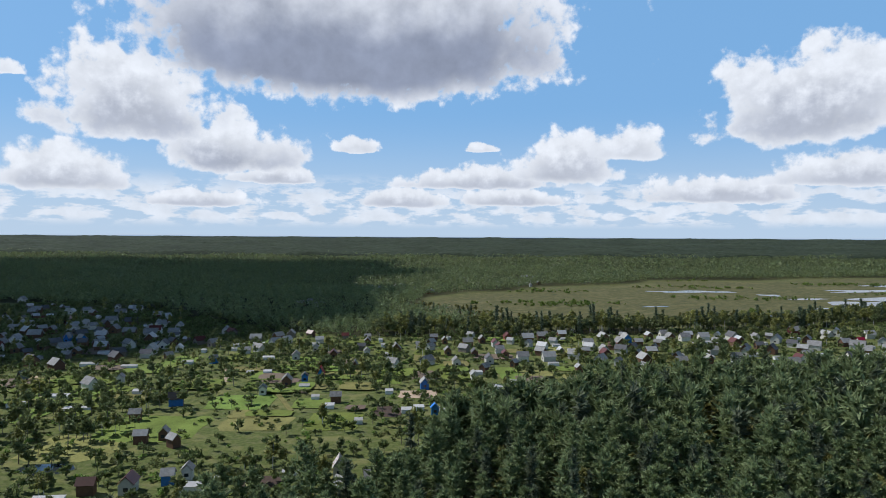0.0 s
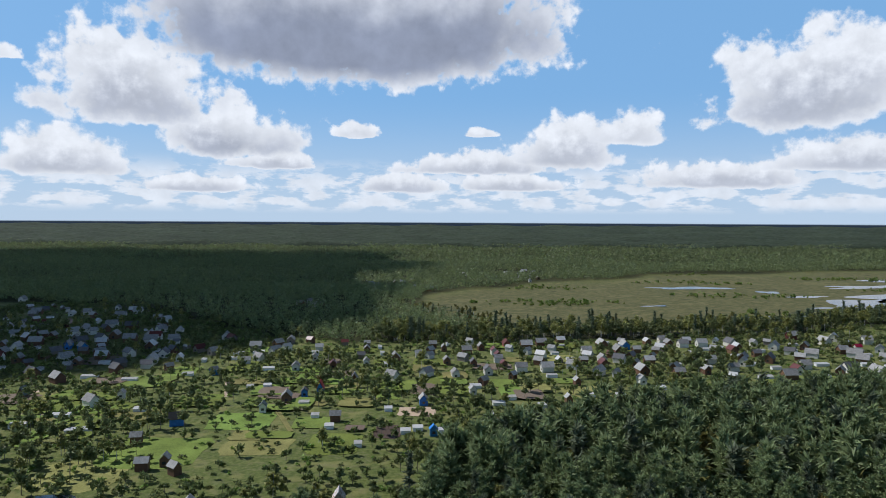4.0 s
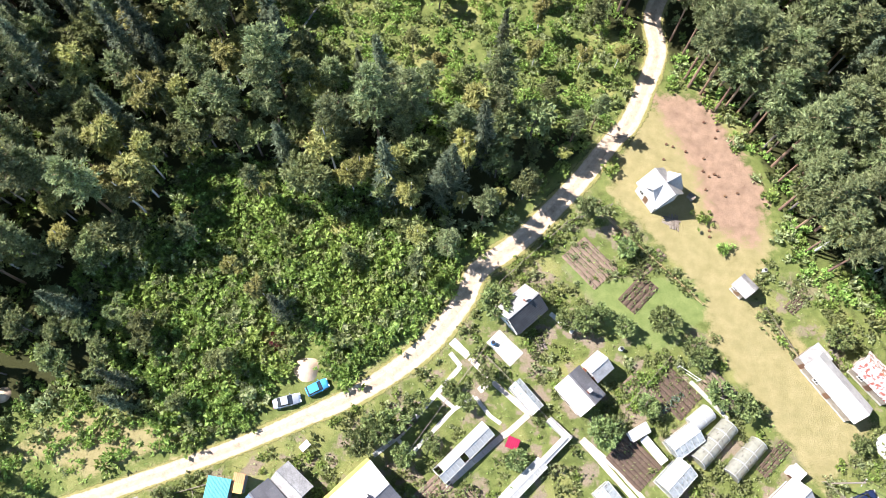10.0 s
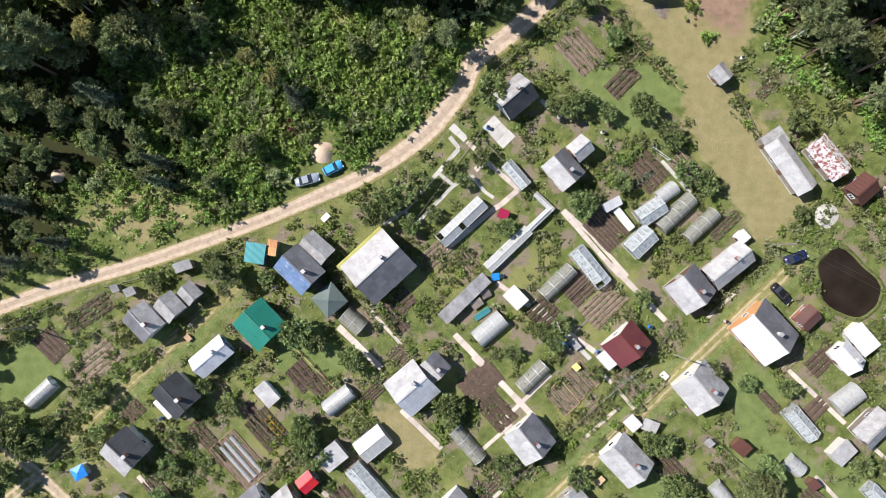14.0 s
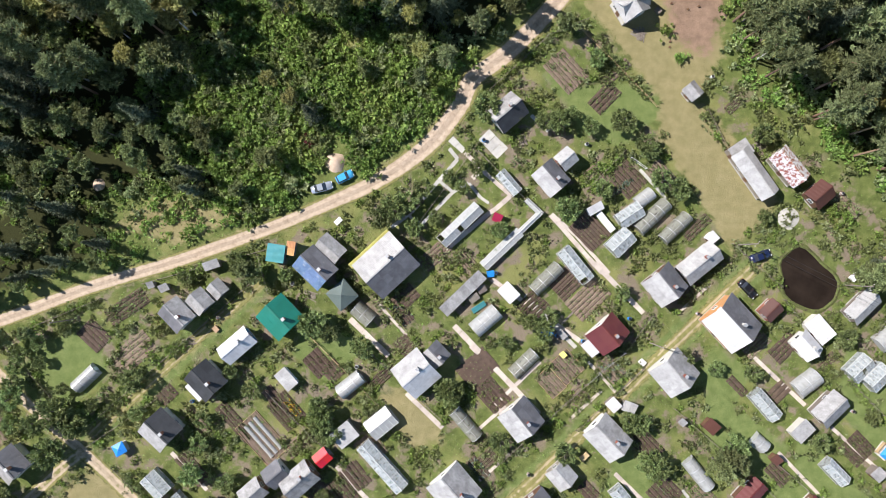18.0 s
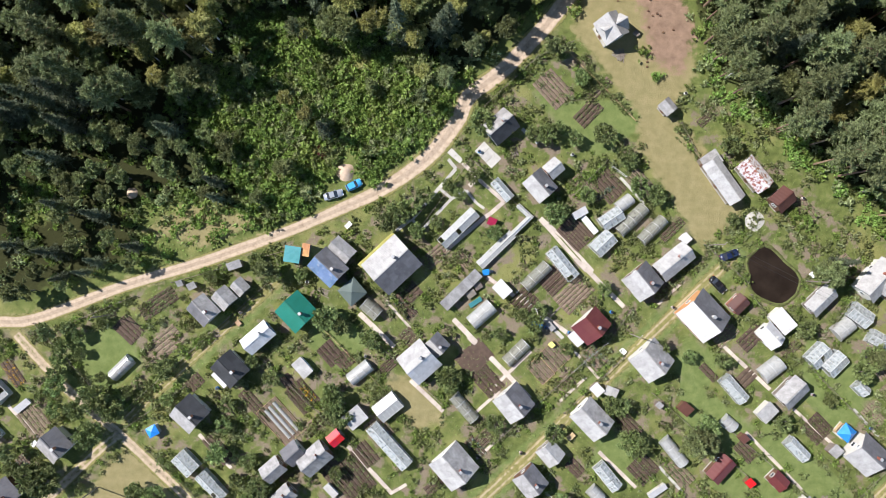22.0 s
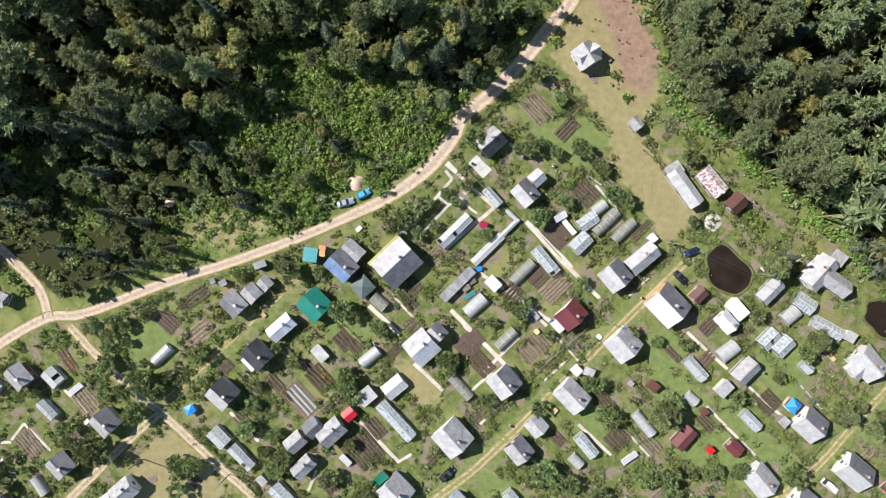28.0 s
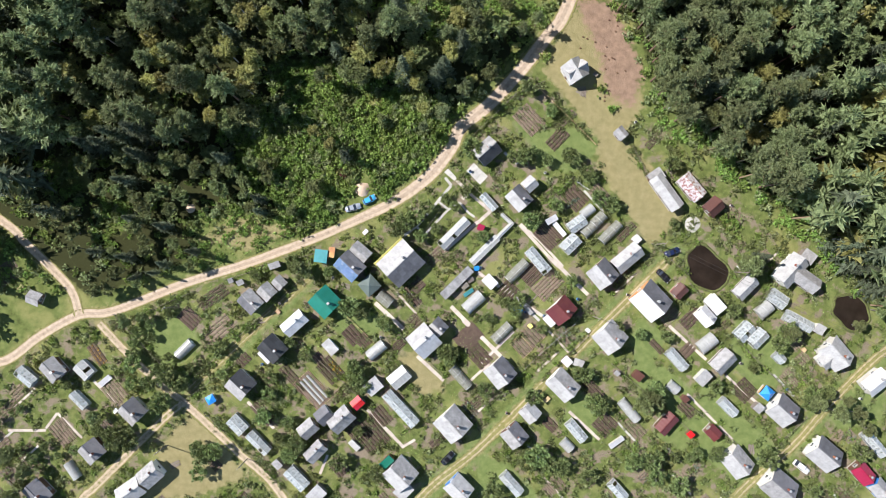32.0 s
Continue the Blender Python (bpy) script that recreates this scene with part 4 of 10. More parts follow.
def car(x, y, turn, paint="car_dark", label="", length=4.3, width=1.72, height=1.45, hatch=False, name="car"):
    """A parked car: lofted body with a glazed cabin, wheels, lamps."""
    c = thing(name, x, y, 0, turn, label, "car", "parked cars")
    l, w = length / 2, width / 2
    rings = [(-l, .55, .80), (-l * .97, .88, .95), (-l * .6, .98, 1.0 if not hatch else 1.02), (-l * .1, 1, .98), (l * .35, 1, .95), (l * .8, .95, .84), (l * .97, .84, .70), (l, .62, .58)]
    v, f = [], []
    for px, sw, top in rings:
        for sy in (-1, 1):
            v += [(px, sy * w * sw * .94, .28), (px, sy * w * sw, .55), (px, sy * w * sw * .86, top)]
    for i in range(len(rings) - 1):
        k = 6 * i
        f += [(k, k + 6, k + 7, k + 1), (k + 1, k + 7, k + 8, k + 2), (k + 2, k + 8, k + 11, k + 5), (k + 4, k + 10, k + 9, k + 3), (k + 5, k + 11, k + 10, k + 4), (k + 3, k + 9, k + 6, k)]
    e = 6 * (len(rings) - 1)
    f += [(0, 1, 2, 5, 4, 3), (e + 3, e + 4, e + 5, e + 2, e + 1, e)]
    part("body", mesh_of("body", v, f, M[paint], True), c)
    r0, r1 = (-l * .9, -l * .72) if hatch else (-l * .66, -l * .36)
    lo = [(r0, w * .84), (l * .42, w * .84)]
    hi = [(r1, w * .68), (l * .10, w * .68)]
    gv = [(lo[0][0], -lo[0][1], .97), (lo[1][0], -lo[1][1], .94), (lo[1][0], lo[1][1], .94), (lo[0][0], lo[0][1], .97),
          (hi[0][0], -hi[0][1], height - .04), (hi[1][0], -hi[1][1], height - .04), (hi[1][0], hi[1][1], height - .04), (hi[0][0], hi[0][1], height - .04)]
    part("glazing", mesh_of("glazing", gv, [(0, 1, 5, 4), (1, 2, 6, 5), (2, 3, 7, 6), (3, 0, 4, 7), (4, 5, 6, 7)], M["pane_dark"]), c)
    block("car_roof", c, M[paint], (hi[0][0] + hi[1][0]) / 2, 0, height - .05, hi[1][0] - hi[0][0] + .06, w * 1.42, .08, bevel=0.04)
    for sx in (-.62, .62):
        for sy in (-1, 1):
            wh = part("wheel", tube_mesh(M["tyre"], 14), c, pose(l * sx, sy * (w - .12), .31, 90) @ Matrix.Diagonal((.62, .62, .2, 1)))
            part("rim", tube_mesh(M["frame_metal"], 14), c, pose(l * sx, sy * (w - .005), .31, 90) @ Matrix.Diagonal((.38, .38, .03, 1)))
    for sy in (-1, 1):
        block("headlight", c, M["frame_white"], l * .965, sy * w * .6, .6, .12, .34, .13)
        block("tail_light", c, M["red"], -l * .975, sy * w * .6, .68, .1, .3, .14)
        block("mirror", c, M[paint], l * .3, sy * (w + .06), .92, .12, .18, .12)
    block("bumper", c, M["trim_black"], l * .985, 0, .3, .12, w * 1.25, .2)
    block("bumper", c, M["trim_black"], -l * .985, 0, .3, .12, w * 1.15, .2)
    return c


def outline(cx, cy, a, b, turn, n=28, wild=0.12, seed=0.0):
    """An uneven closed round shape."""
    pts, t = [], radians(turn)
    for i in range(n):
        k = math.tau * i / n
        r = 1 + wild * 2.5 * noise.noise((math.cos(k) * 1.3 + seed, math.sin(k) * 1.3, seed * 1.7))
        px, py = a * r * math.cos(k), b * r * math.sin(k)
        pts.append((cx + px * math.cos(t) - py * math.sin(t), cy + px * math.sin(t) + py * math.cos(t)))
    return pts


def pond(x, y, a, b, turn, label, mat="pond", rim=True, z=0.03, wild=0.12, name="pond", n=32):
    pts = outline(0, 0, a, b, 0, n, wild, x * 0.13)
    big = outline(0, 0, a + 0.8, b + 0.8, 0, n, wild, x * 0.13)
    p = tagged(new(name, mesh_of(name, [(*q, z) for q in pts], [tuple(range(n))], M[mat])), label, "water", "", "structure")
    p.matrix_basis = pose(x, y, 0, 0, 0, turn)
    if rim:
        v = [(*q, z - 0.02) for q in pts] + [(q[0], q[1], 0.16) for q in outline(0, 0, a + 0.35, b + 0.35, 0, n, wild, x * 0.13)] + [(*q, 0.0) for q in big]
        f = [(k * n + i, k * n + (i + 1) % n, (k + 1) * n + (i + 1) % n, (k + 1) * n + i) for k in (0, 1) for i in range(n)]
        part("bank", mesh_of("bank", v, f, M["turf"]), p)
    return p


def tufts(area, n, size, seed, tall=1.0):
    """Numpy cloud of small leaf triangles over a rectangle (length, width): vertices and faces."""
    r = np.random.RandomState(seed)
    c = np.c_[r.uniform(-area[0] / 2, area[0] / 2, n), r.uniform(-area[1] / 2, area[1] / 2, n), r.uniform(0.1, 0.55, n) * tall]
    d = r.normal(size=(n, 3, 3)) * size * np.array([1, 1, 0.7])
    v = (c[:, None, :] + d).reshape(-1, 3)
    v[:, 2] = np.maximum(v[:, 2], 0.03)
    return v, np.arange(3 * n).reshape(-1, 3)


def bed(x, y, length, width, turn, soil="soil", rows=5, crop="herb", fill=0.6, label="", tall=0.6, edge=False, group="garden beds"):
    """A vegetable bed: ridged soil with rows of plants."""
    b = thing("vegetable_bed", x, y, 0, turn, label or "dug soil bed with low rows of vegetables", "garden bed", group)
    n = max(1, rows)
    line = []
    for i in range(n):
        y0, y1 = -width / 2 + i * width / n, -width / 2 + (i + 1) * width / n
        g = (y1 - y0) * 0.28
        line += [(y0 + 0.001 * (i > 0), 0.03), (y0 + g, 0.16), (y1 - g, 0.16)]
    line.append((width / 2, 0.03))
    v = [(px, a, c) for px in (-length / 2, length / 2) for a, c in line]
    q = len(line)
    part("soil", mesh_of("soil", v, [(i, i + q, i + q + 1, i + 1) for i in range(q - 1)], M[soil]), b)
    if crop and fill > 0:
        seed = int(abs(x * 31 + y * 17) * 10) % 9999
        vs, fs, at = [], [], 0
        for i in range(n):
            vv, ff = tufts((length * 0.96, width / n * 0.75), int(length * fill * 11 * max(0.5, width / n)), 0.15, seed + i, tall)
            vs.append(vv + np.array([0, -width / 2 + (i + 0.5) * width / n, 0.1]))
            fs.append(ff + at)
            at += len(vv)
        me = bpy.data.meshes.new("crop")
        me.from_pydata(np.concatenate(vs).tolist(), [], np.concatenate(fs).tolist())
        me.materials.append(M[crop])
        part("crop", me, b)["kind"] = "stuff"
    if edge:
        for s in (-1, 1):
            block("edging_board", b, M["wood"], 0, s * width / 2, -0.05, length, 0.06, 0.3, bevel=0)
            block("edging_board", b, M["wood"], s * length / 2, 0, -0.05, 0.06, width, 0.3, bevel=0)
    return b


PATHS = []


def path_strip(x0, y0, x1, y1, width=0.8, material="path", slabs=True, label="pale concrete slab garden path", name="garden_path"):
    """A straight garden path of slabs."""
    PATHS.append((x0, y0, x1, y1, width))
    l = math.hypot(x1 - x0, y1 - y0)
    t = math.degrees(math.atan2(y1 - y0, x1 - x0))
    p = thing(name, (x0 + x1) / 2, (y0 + y1) / 2, 0, t, label, "path", "garden paths")
    p["kind"] = "structure"
    n = max(1, round(l / (1.9 if name == "garden_path" else 40)))
    for i in range(n):
        block("slab", p, M[material], -l / 2 + (i + .5) * l / n, 0, -0.08, l / n - 0.05, width * random.uniform(0.92, 1.04), (0.14 if name == "garden_path" else 0.24) + random.uniform(0, 0.03), random.uniform(-1, 1), bevel=0.02)
    return p


FENCES = []


def fence(x0, y0, x1, y1, height=1.2, material="plank", step=3.0, boards=False, label="weathered wooden board garden fence"):
    """A garden fence: posts, two rails and panels of boards."""
    l = math.hypot(x1 - x0, y1 - y0)
    t = math.degrees(math.atan2(y1 - y0, x1 - x0))
    p = thing("fence", (x0 + x1) / 2, (y0 + y1) / 2, 0, t, label, "fence", "garden fences")
    FENCES.append((x0, y0, x1, y1))
    n = max(1, round(l / step))
    for i in range(n + 1):
        block("post", p, M[material], -l / 2 + i * l / n, 0, -0.2, 0.1, 0.1, height + 0.3, bevel=0)
    for z in (0.25, height - 0.25):
        block("rail", p, M[material], 0, 0.05, z, l, 0.05, 0.08, bevel=0)
    if boards:
        for i in range(n):
            block("board_panel", p, M[material], -l / 2 + (i + .5) * l / n, -0.04, 0.06, l / n - 0.12, 0.03, height * random.uniform(0.93, 1.05), bevel=0)
    return p


def pole(x, y, height=8.5, label="grey wooden power pole with a crossarm"):
    p = thing("power_pole", x, y, 0, 45, label, "pole", "power poles")
    rod("shaft", p, M["plank"], (0, 0, -0.3), (0, 0, height), 0.24)
    rod("crossarm", p, M["plank"], (-0.7, 0, height - 0.5), (0.7, 0, height - 0.5), 0.1)
    for s in (-0.6, 0, 0.6):
        block("insulator", p, M["frame_white"], s, 0, height - 0.44, 0.09, 0.09, 0.16)
    return p


def barrel(x, y, d=0.7, h=0.9, paint="bluebright", label="blue plastic water barrel"):
    b = thing("barrel", x, y, 0, 0, label, "barrel")
    part("drum", tube_mesh(M[paint], 16), b, pose(0, 0, h / 2) @ Matrix.Diagonal((d, d, h, 1)))
    part("rim", tube_mesh(M["trim_black"], 16), b, pose(0, 0, h + 0.01) @ Matrix.Diagonal((d * 0.9, d * 0.9, 0.03, 1)))
    return b


def heap(x, y, r, h, material, label):
    """A loose heap with an uneven foot."""
    n, v, f = 20, [], []
    for k, (q, z) in enumerate(((1.0, -0.05), (0.72, 0.42), (0.4, 0.82), (0.12, 1.0))):
        for i in range(n):
            a = math.tau * i / n
            w = q * r * (1 + 0.22 * noise.noise((math.cos(a) * 1.2 + x, math.sin(a) * 1.2, k * 0.4)))
            v.append((w * math.cos(a), w * math.sin(a), h * z))
    for k in range(3):
        f += [(k * n + i, k * n + (i + 1) % n, (k + 1) * n + (i + 1) % n, (k + 1) * n + i) for i in range(n)]
    f.append(tuple(range(3 * n, 4 * n)))
    ob = tagged(new("sand_mound", mesh_of("sand_mound", v, f, M[material], True)), label, "heap")
    ob.matrix_basis = pose(x, y, 0)
    return ob


def log_pile(x, y, turn, label):
    p = thing("plank_pile", x, y, 0, turn, label, "wood pile")
    for i in range(7):
        block("plank", p, M["plank"], random.uniform(-.2, .2), i * 0.22 - 0.7, 0.0 + 0.08 * (i % 2), 2.6 + random.uniform(-.4, .4), 0.18, 0.1, random.uniform(-6, 6), bevel=0)
    return p
# ---- trees ----
def unit(v):
    return v / np.maximum(np.linalg.norm(v, axis=1), 1e-4)[:, None]


def leaf_cloud(r, centres, radii, heads, per, size, squash=0.8, slim=1.0, droop=0.0):
    """Sprays of leaves or needles round the tufts of a crown: each a small pointed triangle that follows its twig."""
    n = len(centres) * per
    c, rad, head = np.repeat(centres, per, axis=0), np.repeat(radii, per), np.repeat(heads, per, axis=0)
    d = r.normal(size=(n, 3))
    d[:, 2] = np.where(d[:, 2] < -0.4, -d[:, 2] * 0.6, d[:, 2])
    d = unit(d)
    q = c + d * (rad * r.uniform(0.1, 1.0, n) ** 0.5)[:, None] * np.array([1, 1, squash])
    along = unit(d * 0.8 + head * 0.8 + r.normal(size=(n, 3)) * 0.45 - np.array([0, 0, droop]))
    face = unit(d * 0.7 + head * 0.5 + r.normal(size=(n, 3)) * 0.5 + np.array([0, 0, 0.45]))
    w = unit(np.cross(face, along))
    k = r.uniform(0.55, 1.45, n)[:, None] * size
    long, wide = k * slim ** 0.5, k / slim ** 0.5
    return np.stack([q + along * long * 1.2, q - along * long * 0.6 + w * wide * r.uniform(0.5, 1.0, n)[:, None],
                     q - along * long * 0.6 - w * wide * r.uniform(0.5, 1.0, n)[:, None]], axis=1).reshape(-1, 3)


def stem(points, radii, sides=6):
    """A tapered bent stem: vertices and faces."""
    v, f = [], []
    for (x, y, z), r in zip(points, radii):
        v += [(x + r * math.cos(math.tau * i / sides), y + r * math.sin(math.tau * i / sides), z) for i in range(sides)]
    for k in range(len(points) - 1):
        f += [(k * sides + i, k * sides + (i + 1) % sides, (k + 1) * sides + (i + 1) % sides, (k + 1) * sides + i) for i in range(sides)]
    return v, f


def boughs(r, count, per, H, low, high, reach, rise, side):
    """Tufts set along boughs round a trunk: their centres, outward headings and share of the bough's length."""
    t = (np.arange(count) + r.uniform(0, 1, count)) / count
    ang = np.arange(count) * 2.4 + r.uniform(0, 0.9, count)
    out = reach(t) * r.uniform(0.6, 1.12, count)
    z = H * (low + (high - low) * t)
    k = (np.arange(per) + 0.6) / per
    T, K = np.repeat(t, per), np.tile(k, count)
    A, O, Z = np.repeat(ang, per), np.repeat(out, per), np.repeat(z, per)
    K = np.clip(K + r.uniform(-.1, .1, len(K)), 0.08, 1.0)
    h = np.c_[np.cos(A), np.sin(A), rise(T)]
    lateral = r.uniform(-1, 1, len(K)) * side * O * K
    c = np.c_[np.cos(A) * O * K - np.sin(A) * lateral, np.sin(A) * O * K + np.cos(A) * lateral, Z + rise(T) * O * K]
    return c, unit(h), K, T


def tree_shape(kind, seed, leaves=2400):
    """Crown triangles (n x 3) and trunk (vertices, faces) of a tree about the right height for its kind."""
    r = np.random.RandomState(seed)
    lean = r.normal(size=2) * 0.6
    limbs = []
    slim, droop = 1.0, 0.0
    fine = leaves >= 1000
    if kind == "pine":
        H, cover = 19.0, 275.0
        low = r.uniform(0.40, 0.58)
        full = r.uniform(2.9, 4.0)
        c, head, K, T = boughs(r, 46 if fine else 20, 5 if fine else 3, H, low, 0.97, lambda t: full * (1 - t ** 2.4) ** 0.75 * np.minimum(1, 0.55 + t * 2.2),
                               lambda t: -0.12 + 0.75 * t, 0.28)
        rad = r.uniform(0.35, 0.75, len(c)) * (1.15 - 0.4 * T)
        squash, slim = 0.55, 2.0
        limbs = [(c[i][2] - 0.5, c[i]) for i in range(4, len(c), 15 if fine else 9)]
    elif kind == "spruce":
        H, cover = 19.0, 290.0
        full = r.uniform(3.1, 4.1)
        c, head, K, T = boughs(r, 92 if fine else 36, 4 if fine else 2, H, 0.10, 0.99, lambda t: (1 - t) * full + 0.12, lambda t: -0.42 + 0.75 * t ** 2, 0.16)
        rad = (0.20 + (1 - T) * 0.42) * r.uniform(0.75, 1.2, len(c)) * (1.15 - 0.4 * K)
        squash, slim = 0.4, 2.6
    elif kind in ("birch", "broad"):
        H = 15.0 if kind == "birch" else 12.0
        cover = 330.0
        lobes, each = (11, 13) if fine else (7, 5)
        wide = (2.3 if kind == "birch" else 3.0) * r.uniform(0.85, 1.15)
        d = unit(r.normal(size=(lobes, 3)))
        mid = d * r.uniform(0.35, 0.95, lobes)[:, None] * np.array([wide, wide, H * 0.31]) + np.array([0, 0, H * 0.60])
        big = r.uniform(0.8, 1.5, lobes) * wide / 2.6
        e = r.normal(size=(lobes * each, 3))
        e[:, 2] = np.abs(e[:, 2]) * 1.1 - 0.35
        e = unit(e)
        c = np.repeat(mid, each, axis=0) + e * (np.repeat(big, each) * r.uniform(0.55, 1.1, lobes * each))[:, None]
        head = e
        rad = r.uniform(0.3, 0.72, len(c))
        squash, slim, droop = 0.8, (1.7 if kind == "birch" else 1.2), (0.55 if kind == "birch" else 0.0)
        limbs = [(H * 0.30, m) for m in mid]
    elif kind == "apple":
        H, cover = 4.0, 48.0
        d = unit(r.normal(size=(46, 3)))
        c = d * r.uniform(0.5, 1.0, 46)[:, None] * np.array([1.8, 1.8, 1.15]) + np.array([0, 0, 2.4])
        head, rad, squash = d, r.uniform(0.25, 0.6, 46), 0.85
        limbs = [(0.9, c[i]) for i in range(0, 46, 7)]
    else:
        H, cover = 2.2, 15.0
        d = r.normal(size=(20, 3))
        c = np.c_[d[:, 0] * 0.75, d[:, 1] * 0.75, np.abs(d[:, 2]) * 0.5 + 0.35]
        head, rad, squash, slim = unit(d + np.array([0, 0, 1.0])), r.uniform(0.2, 0.55, 20), 0.9, 1.0
    if kind in ("birch", "broad", "pine", "spruce"):
        c[:, :2] += lean * (c[:, 2:] / H) ** 2
    keep = max(1, int(round(len(c) * 6 / leaves)))
    if keep > 1:
        c, rad, head = c[::keep], rad[::keep] * keep ** 0.3, head[::keep]
    per = max(3, int(leaves / len(c)))
    size = math.sqrt(cover / (per * len(c)) * 0.75)
    tri = leaf_cloud(r, c, rad, head, per, size, squash, slim, droop)
    tri[:, 2] = np.maximum(tri[:, 2], 0.05)
    th = {"pine": 0.95, "spruce": 0.96, "birch": 0.85, "broad": 0.8, "apple": 0.7}.get(kind, 0.5)
    r0 = {"pine": 0.20, "spruce": 0.19, "birch": 0.15, "broad": 0.17, "apple": 0.11}.get(kind, 0.05)
    pts = [(lean[0] * (k ** 2), lean[1] * (k ** 2), H * k - 0.3 * (k == 0)) for k in (0, 0.25, 0.5, 0.75, th)]
    v, f = stem(pts, [r0 * 1.25, r0, r0 * .8, r0 * .55, r0 * .15])
    for z, tip in limbs:
        a = np.array([lean[0] * (z / H) ** 2, lean[1] * (z / H) ** 2, z])
        lv, lf = stem([tuple(a), tuple((a + tip) / 2 + np.array([0, 0, 0.15])), tuple(tip)], [r0 * .35, r0 * .22, r0 * .06], 4)
        f += [tuple(i + len(v) for i in q) for q in lf]
        v += lv
    return tri, v, f


LEAF = {"pine": "needle", "spruce": "spruce", "birch": "birch", "broad": "broad", "apple": "apple", "bush": "bush", "redbush": "redbush", "gbush": "garden_leaf", "nettle": "nettle"}
BARK = {"pine": "bark_pine", "spruce": "bark", "birch": "bark_birch", "broad": "bark", "apple": "bark", "bush": "bark", "redbush": "bark", "gbush": "bark", "nettle": "bark"}
LEAVES = {"pine": 3600, "spruce": 2600, "birch": 2900, "broad": 2900, "apple": 1100}
SHAPES = {}


def raw_mesh(name, v, f, material):
    v, f = np.asarray(v, np.float32), np.asarray(f, np.int32)
    me = bpy.data.meshes.new(name)
    me.vertices.add(len(v))
    me.vertices.foreach_set("co", v.ravel())
    me.loops.add(f.size)
    me.loops.foreach_set("vertex_index", f.ravel())
    me.polygons.add(len(f))
    me.polygons.foreach_set("loop_start", np.arange(len(f)) * f.shape[1])
    me.update()
    me.materials.append(material)
    return me


def tree(kind, x, y, size=1.0, label="", category="tree", group="", variant=None):
    """One tree or bush: trunk with limbs, and a crown of leaves."""
    k = random.randrange(5) if variant is None else variant
    key = (kind, k)
    if key not in SHAPES:
        tri, v, f = tree_shape(kind, 100 + k * 7 + len(kind), LEAVES.get(kind, 380))
        SHAPES[key] = (raw_mesh("crown", tri, np.arange(len(tri)).reshape(-1, 3), M[LEAF[kind]]), mesh_of("trunk", v, f, M[BARK[kind]]))
    names = {"pine": "pine_tree", "spruce": "spruce_tree", "birch": "birch_tree", "broad": "broadleaf_tree", "apple": "fruit_tree", "bush": "bush", "redbush": "bush", "gbush": "bush"}
    labels = {"pine": "tall Scots pine with a bare lower trunk", "spruce": "dark green pointed spruce", "birch": "light green birch with pale bark", "broad": "rounded dark green broadleaf tree",
              "apple": "leafy green fruit tree in a garden", "bush": "dense green garden bush", "gbush": "dense dark green garden bush", "redbush": "dark red-leaved bush in the scrub"}
    t = thing(names[kind], x, y, 0, random.uniform(0, 360), label or labels[kind], category if kind not in ("bush", "redbush", "gbush") else "bush", group)
    t.scale = (size, size, size * random.uniform(0.92, 1.1))
    if kind in ("bush", "redbush", "gbush"):
        solid = new("bush", SHAPES[key][0])
        solid.matrix_basis, solid.scale = t.matrix_basis.copy(), (size, size, size)
        tagged(solid, label or labels[kind], "bush", group)
        bpy.data.objects.remove(t)
        return solid
    part("trunk", SHAPES[key][1], t)
    part("crown", SHAPES[key][0], t)
    return t


def wood_stuff(name, kinds, places, label, leaves=300, size=(0.8, 1.15), seed=5):
    """Many trees joined into one mesh per species: the woods that nobody could count."""
    r = np.random.RandomState(seed)
    shapes = {k: [tree_shape(k, 300 + i * 5 + len(k), leaves) for i in range(5)] for k, _ in kinds}
    cut = np.cumsum([p for _, p in kinds])
    pick = np.searchsorted(cut, r.uniform(0, cut[-1], len(places)))
    for n, (k, _) in enumerate(kinds):
        mine = places[pick == n]
        if not len(mine):
            continue
        crowns, stems, faces, at = [], [], [], 0
        for x, y, z in mine:
            tri, v, f = shapes[k][r.randint(5)]
            a, s = r.uniform(0, math.tau), r.uniform(*size)
            rot = np.array([[math.cos(a), math.sin(a), 0], [-math.sin(a), math.cos(a), 0], [0, 0, r.uniform(0.9, 1.12)]]) * s
            crowns.append(tri @ rot + (x, y, z))
            v = np.array(v[:30]) @ rot + (x, y, z)
            stems.append(v)
            faces.append(np.array(f[:24]) + at)
            at += len(v)
        c = np.concatenate(crowns)
        ob = tagged(new(name + "_" + {"needle": "pine", "spruce": "spruce", "birch": "birch", "broad": "broadleaf", "bush": "scrub", "garden_leaf": "bushes", "nettle": "weeds"}.get(LEAF[k], k), raw_mesh(name, c, np.arange(len(c)).reshape(-1, 3), M[LEAF[k]])), label, "woods" if k not in ("bush", "gbush", "nettle") else "scrub", "", "stuff")
        if k not in ("bush", "gbush", "nettle"):
            part("trunks", raw_mesh("trunks", np.concatenate(stems), np.concatenate(faces), M[BARK[k]]), ob)


def scatter(x0, x1, y0, y1, gap, seed, keep):
    """Jittered places over a rectangle for which keep(X, Y) holds."""
    r = np.random.RandomState(seed)
    X, Y = np.meshgrid(np.arange(x0, x1, gap), np.arange(y0, y1, gap))
    X, Y = X.ravel() + r.uniform(-.45, .45, X.size) * gap, Y.ravel() + r.uniform(-.45, .45, X.size) * gap
    ok = keep(X, Y)
    return X[ok], Y[ok]


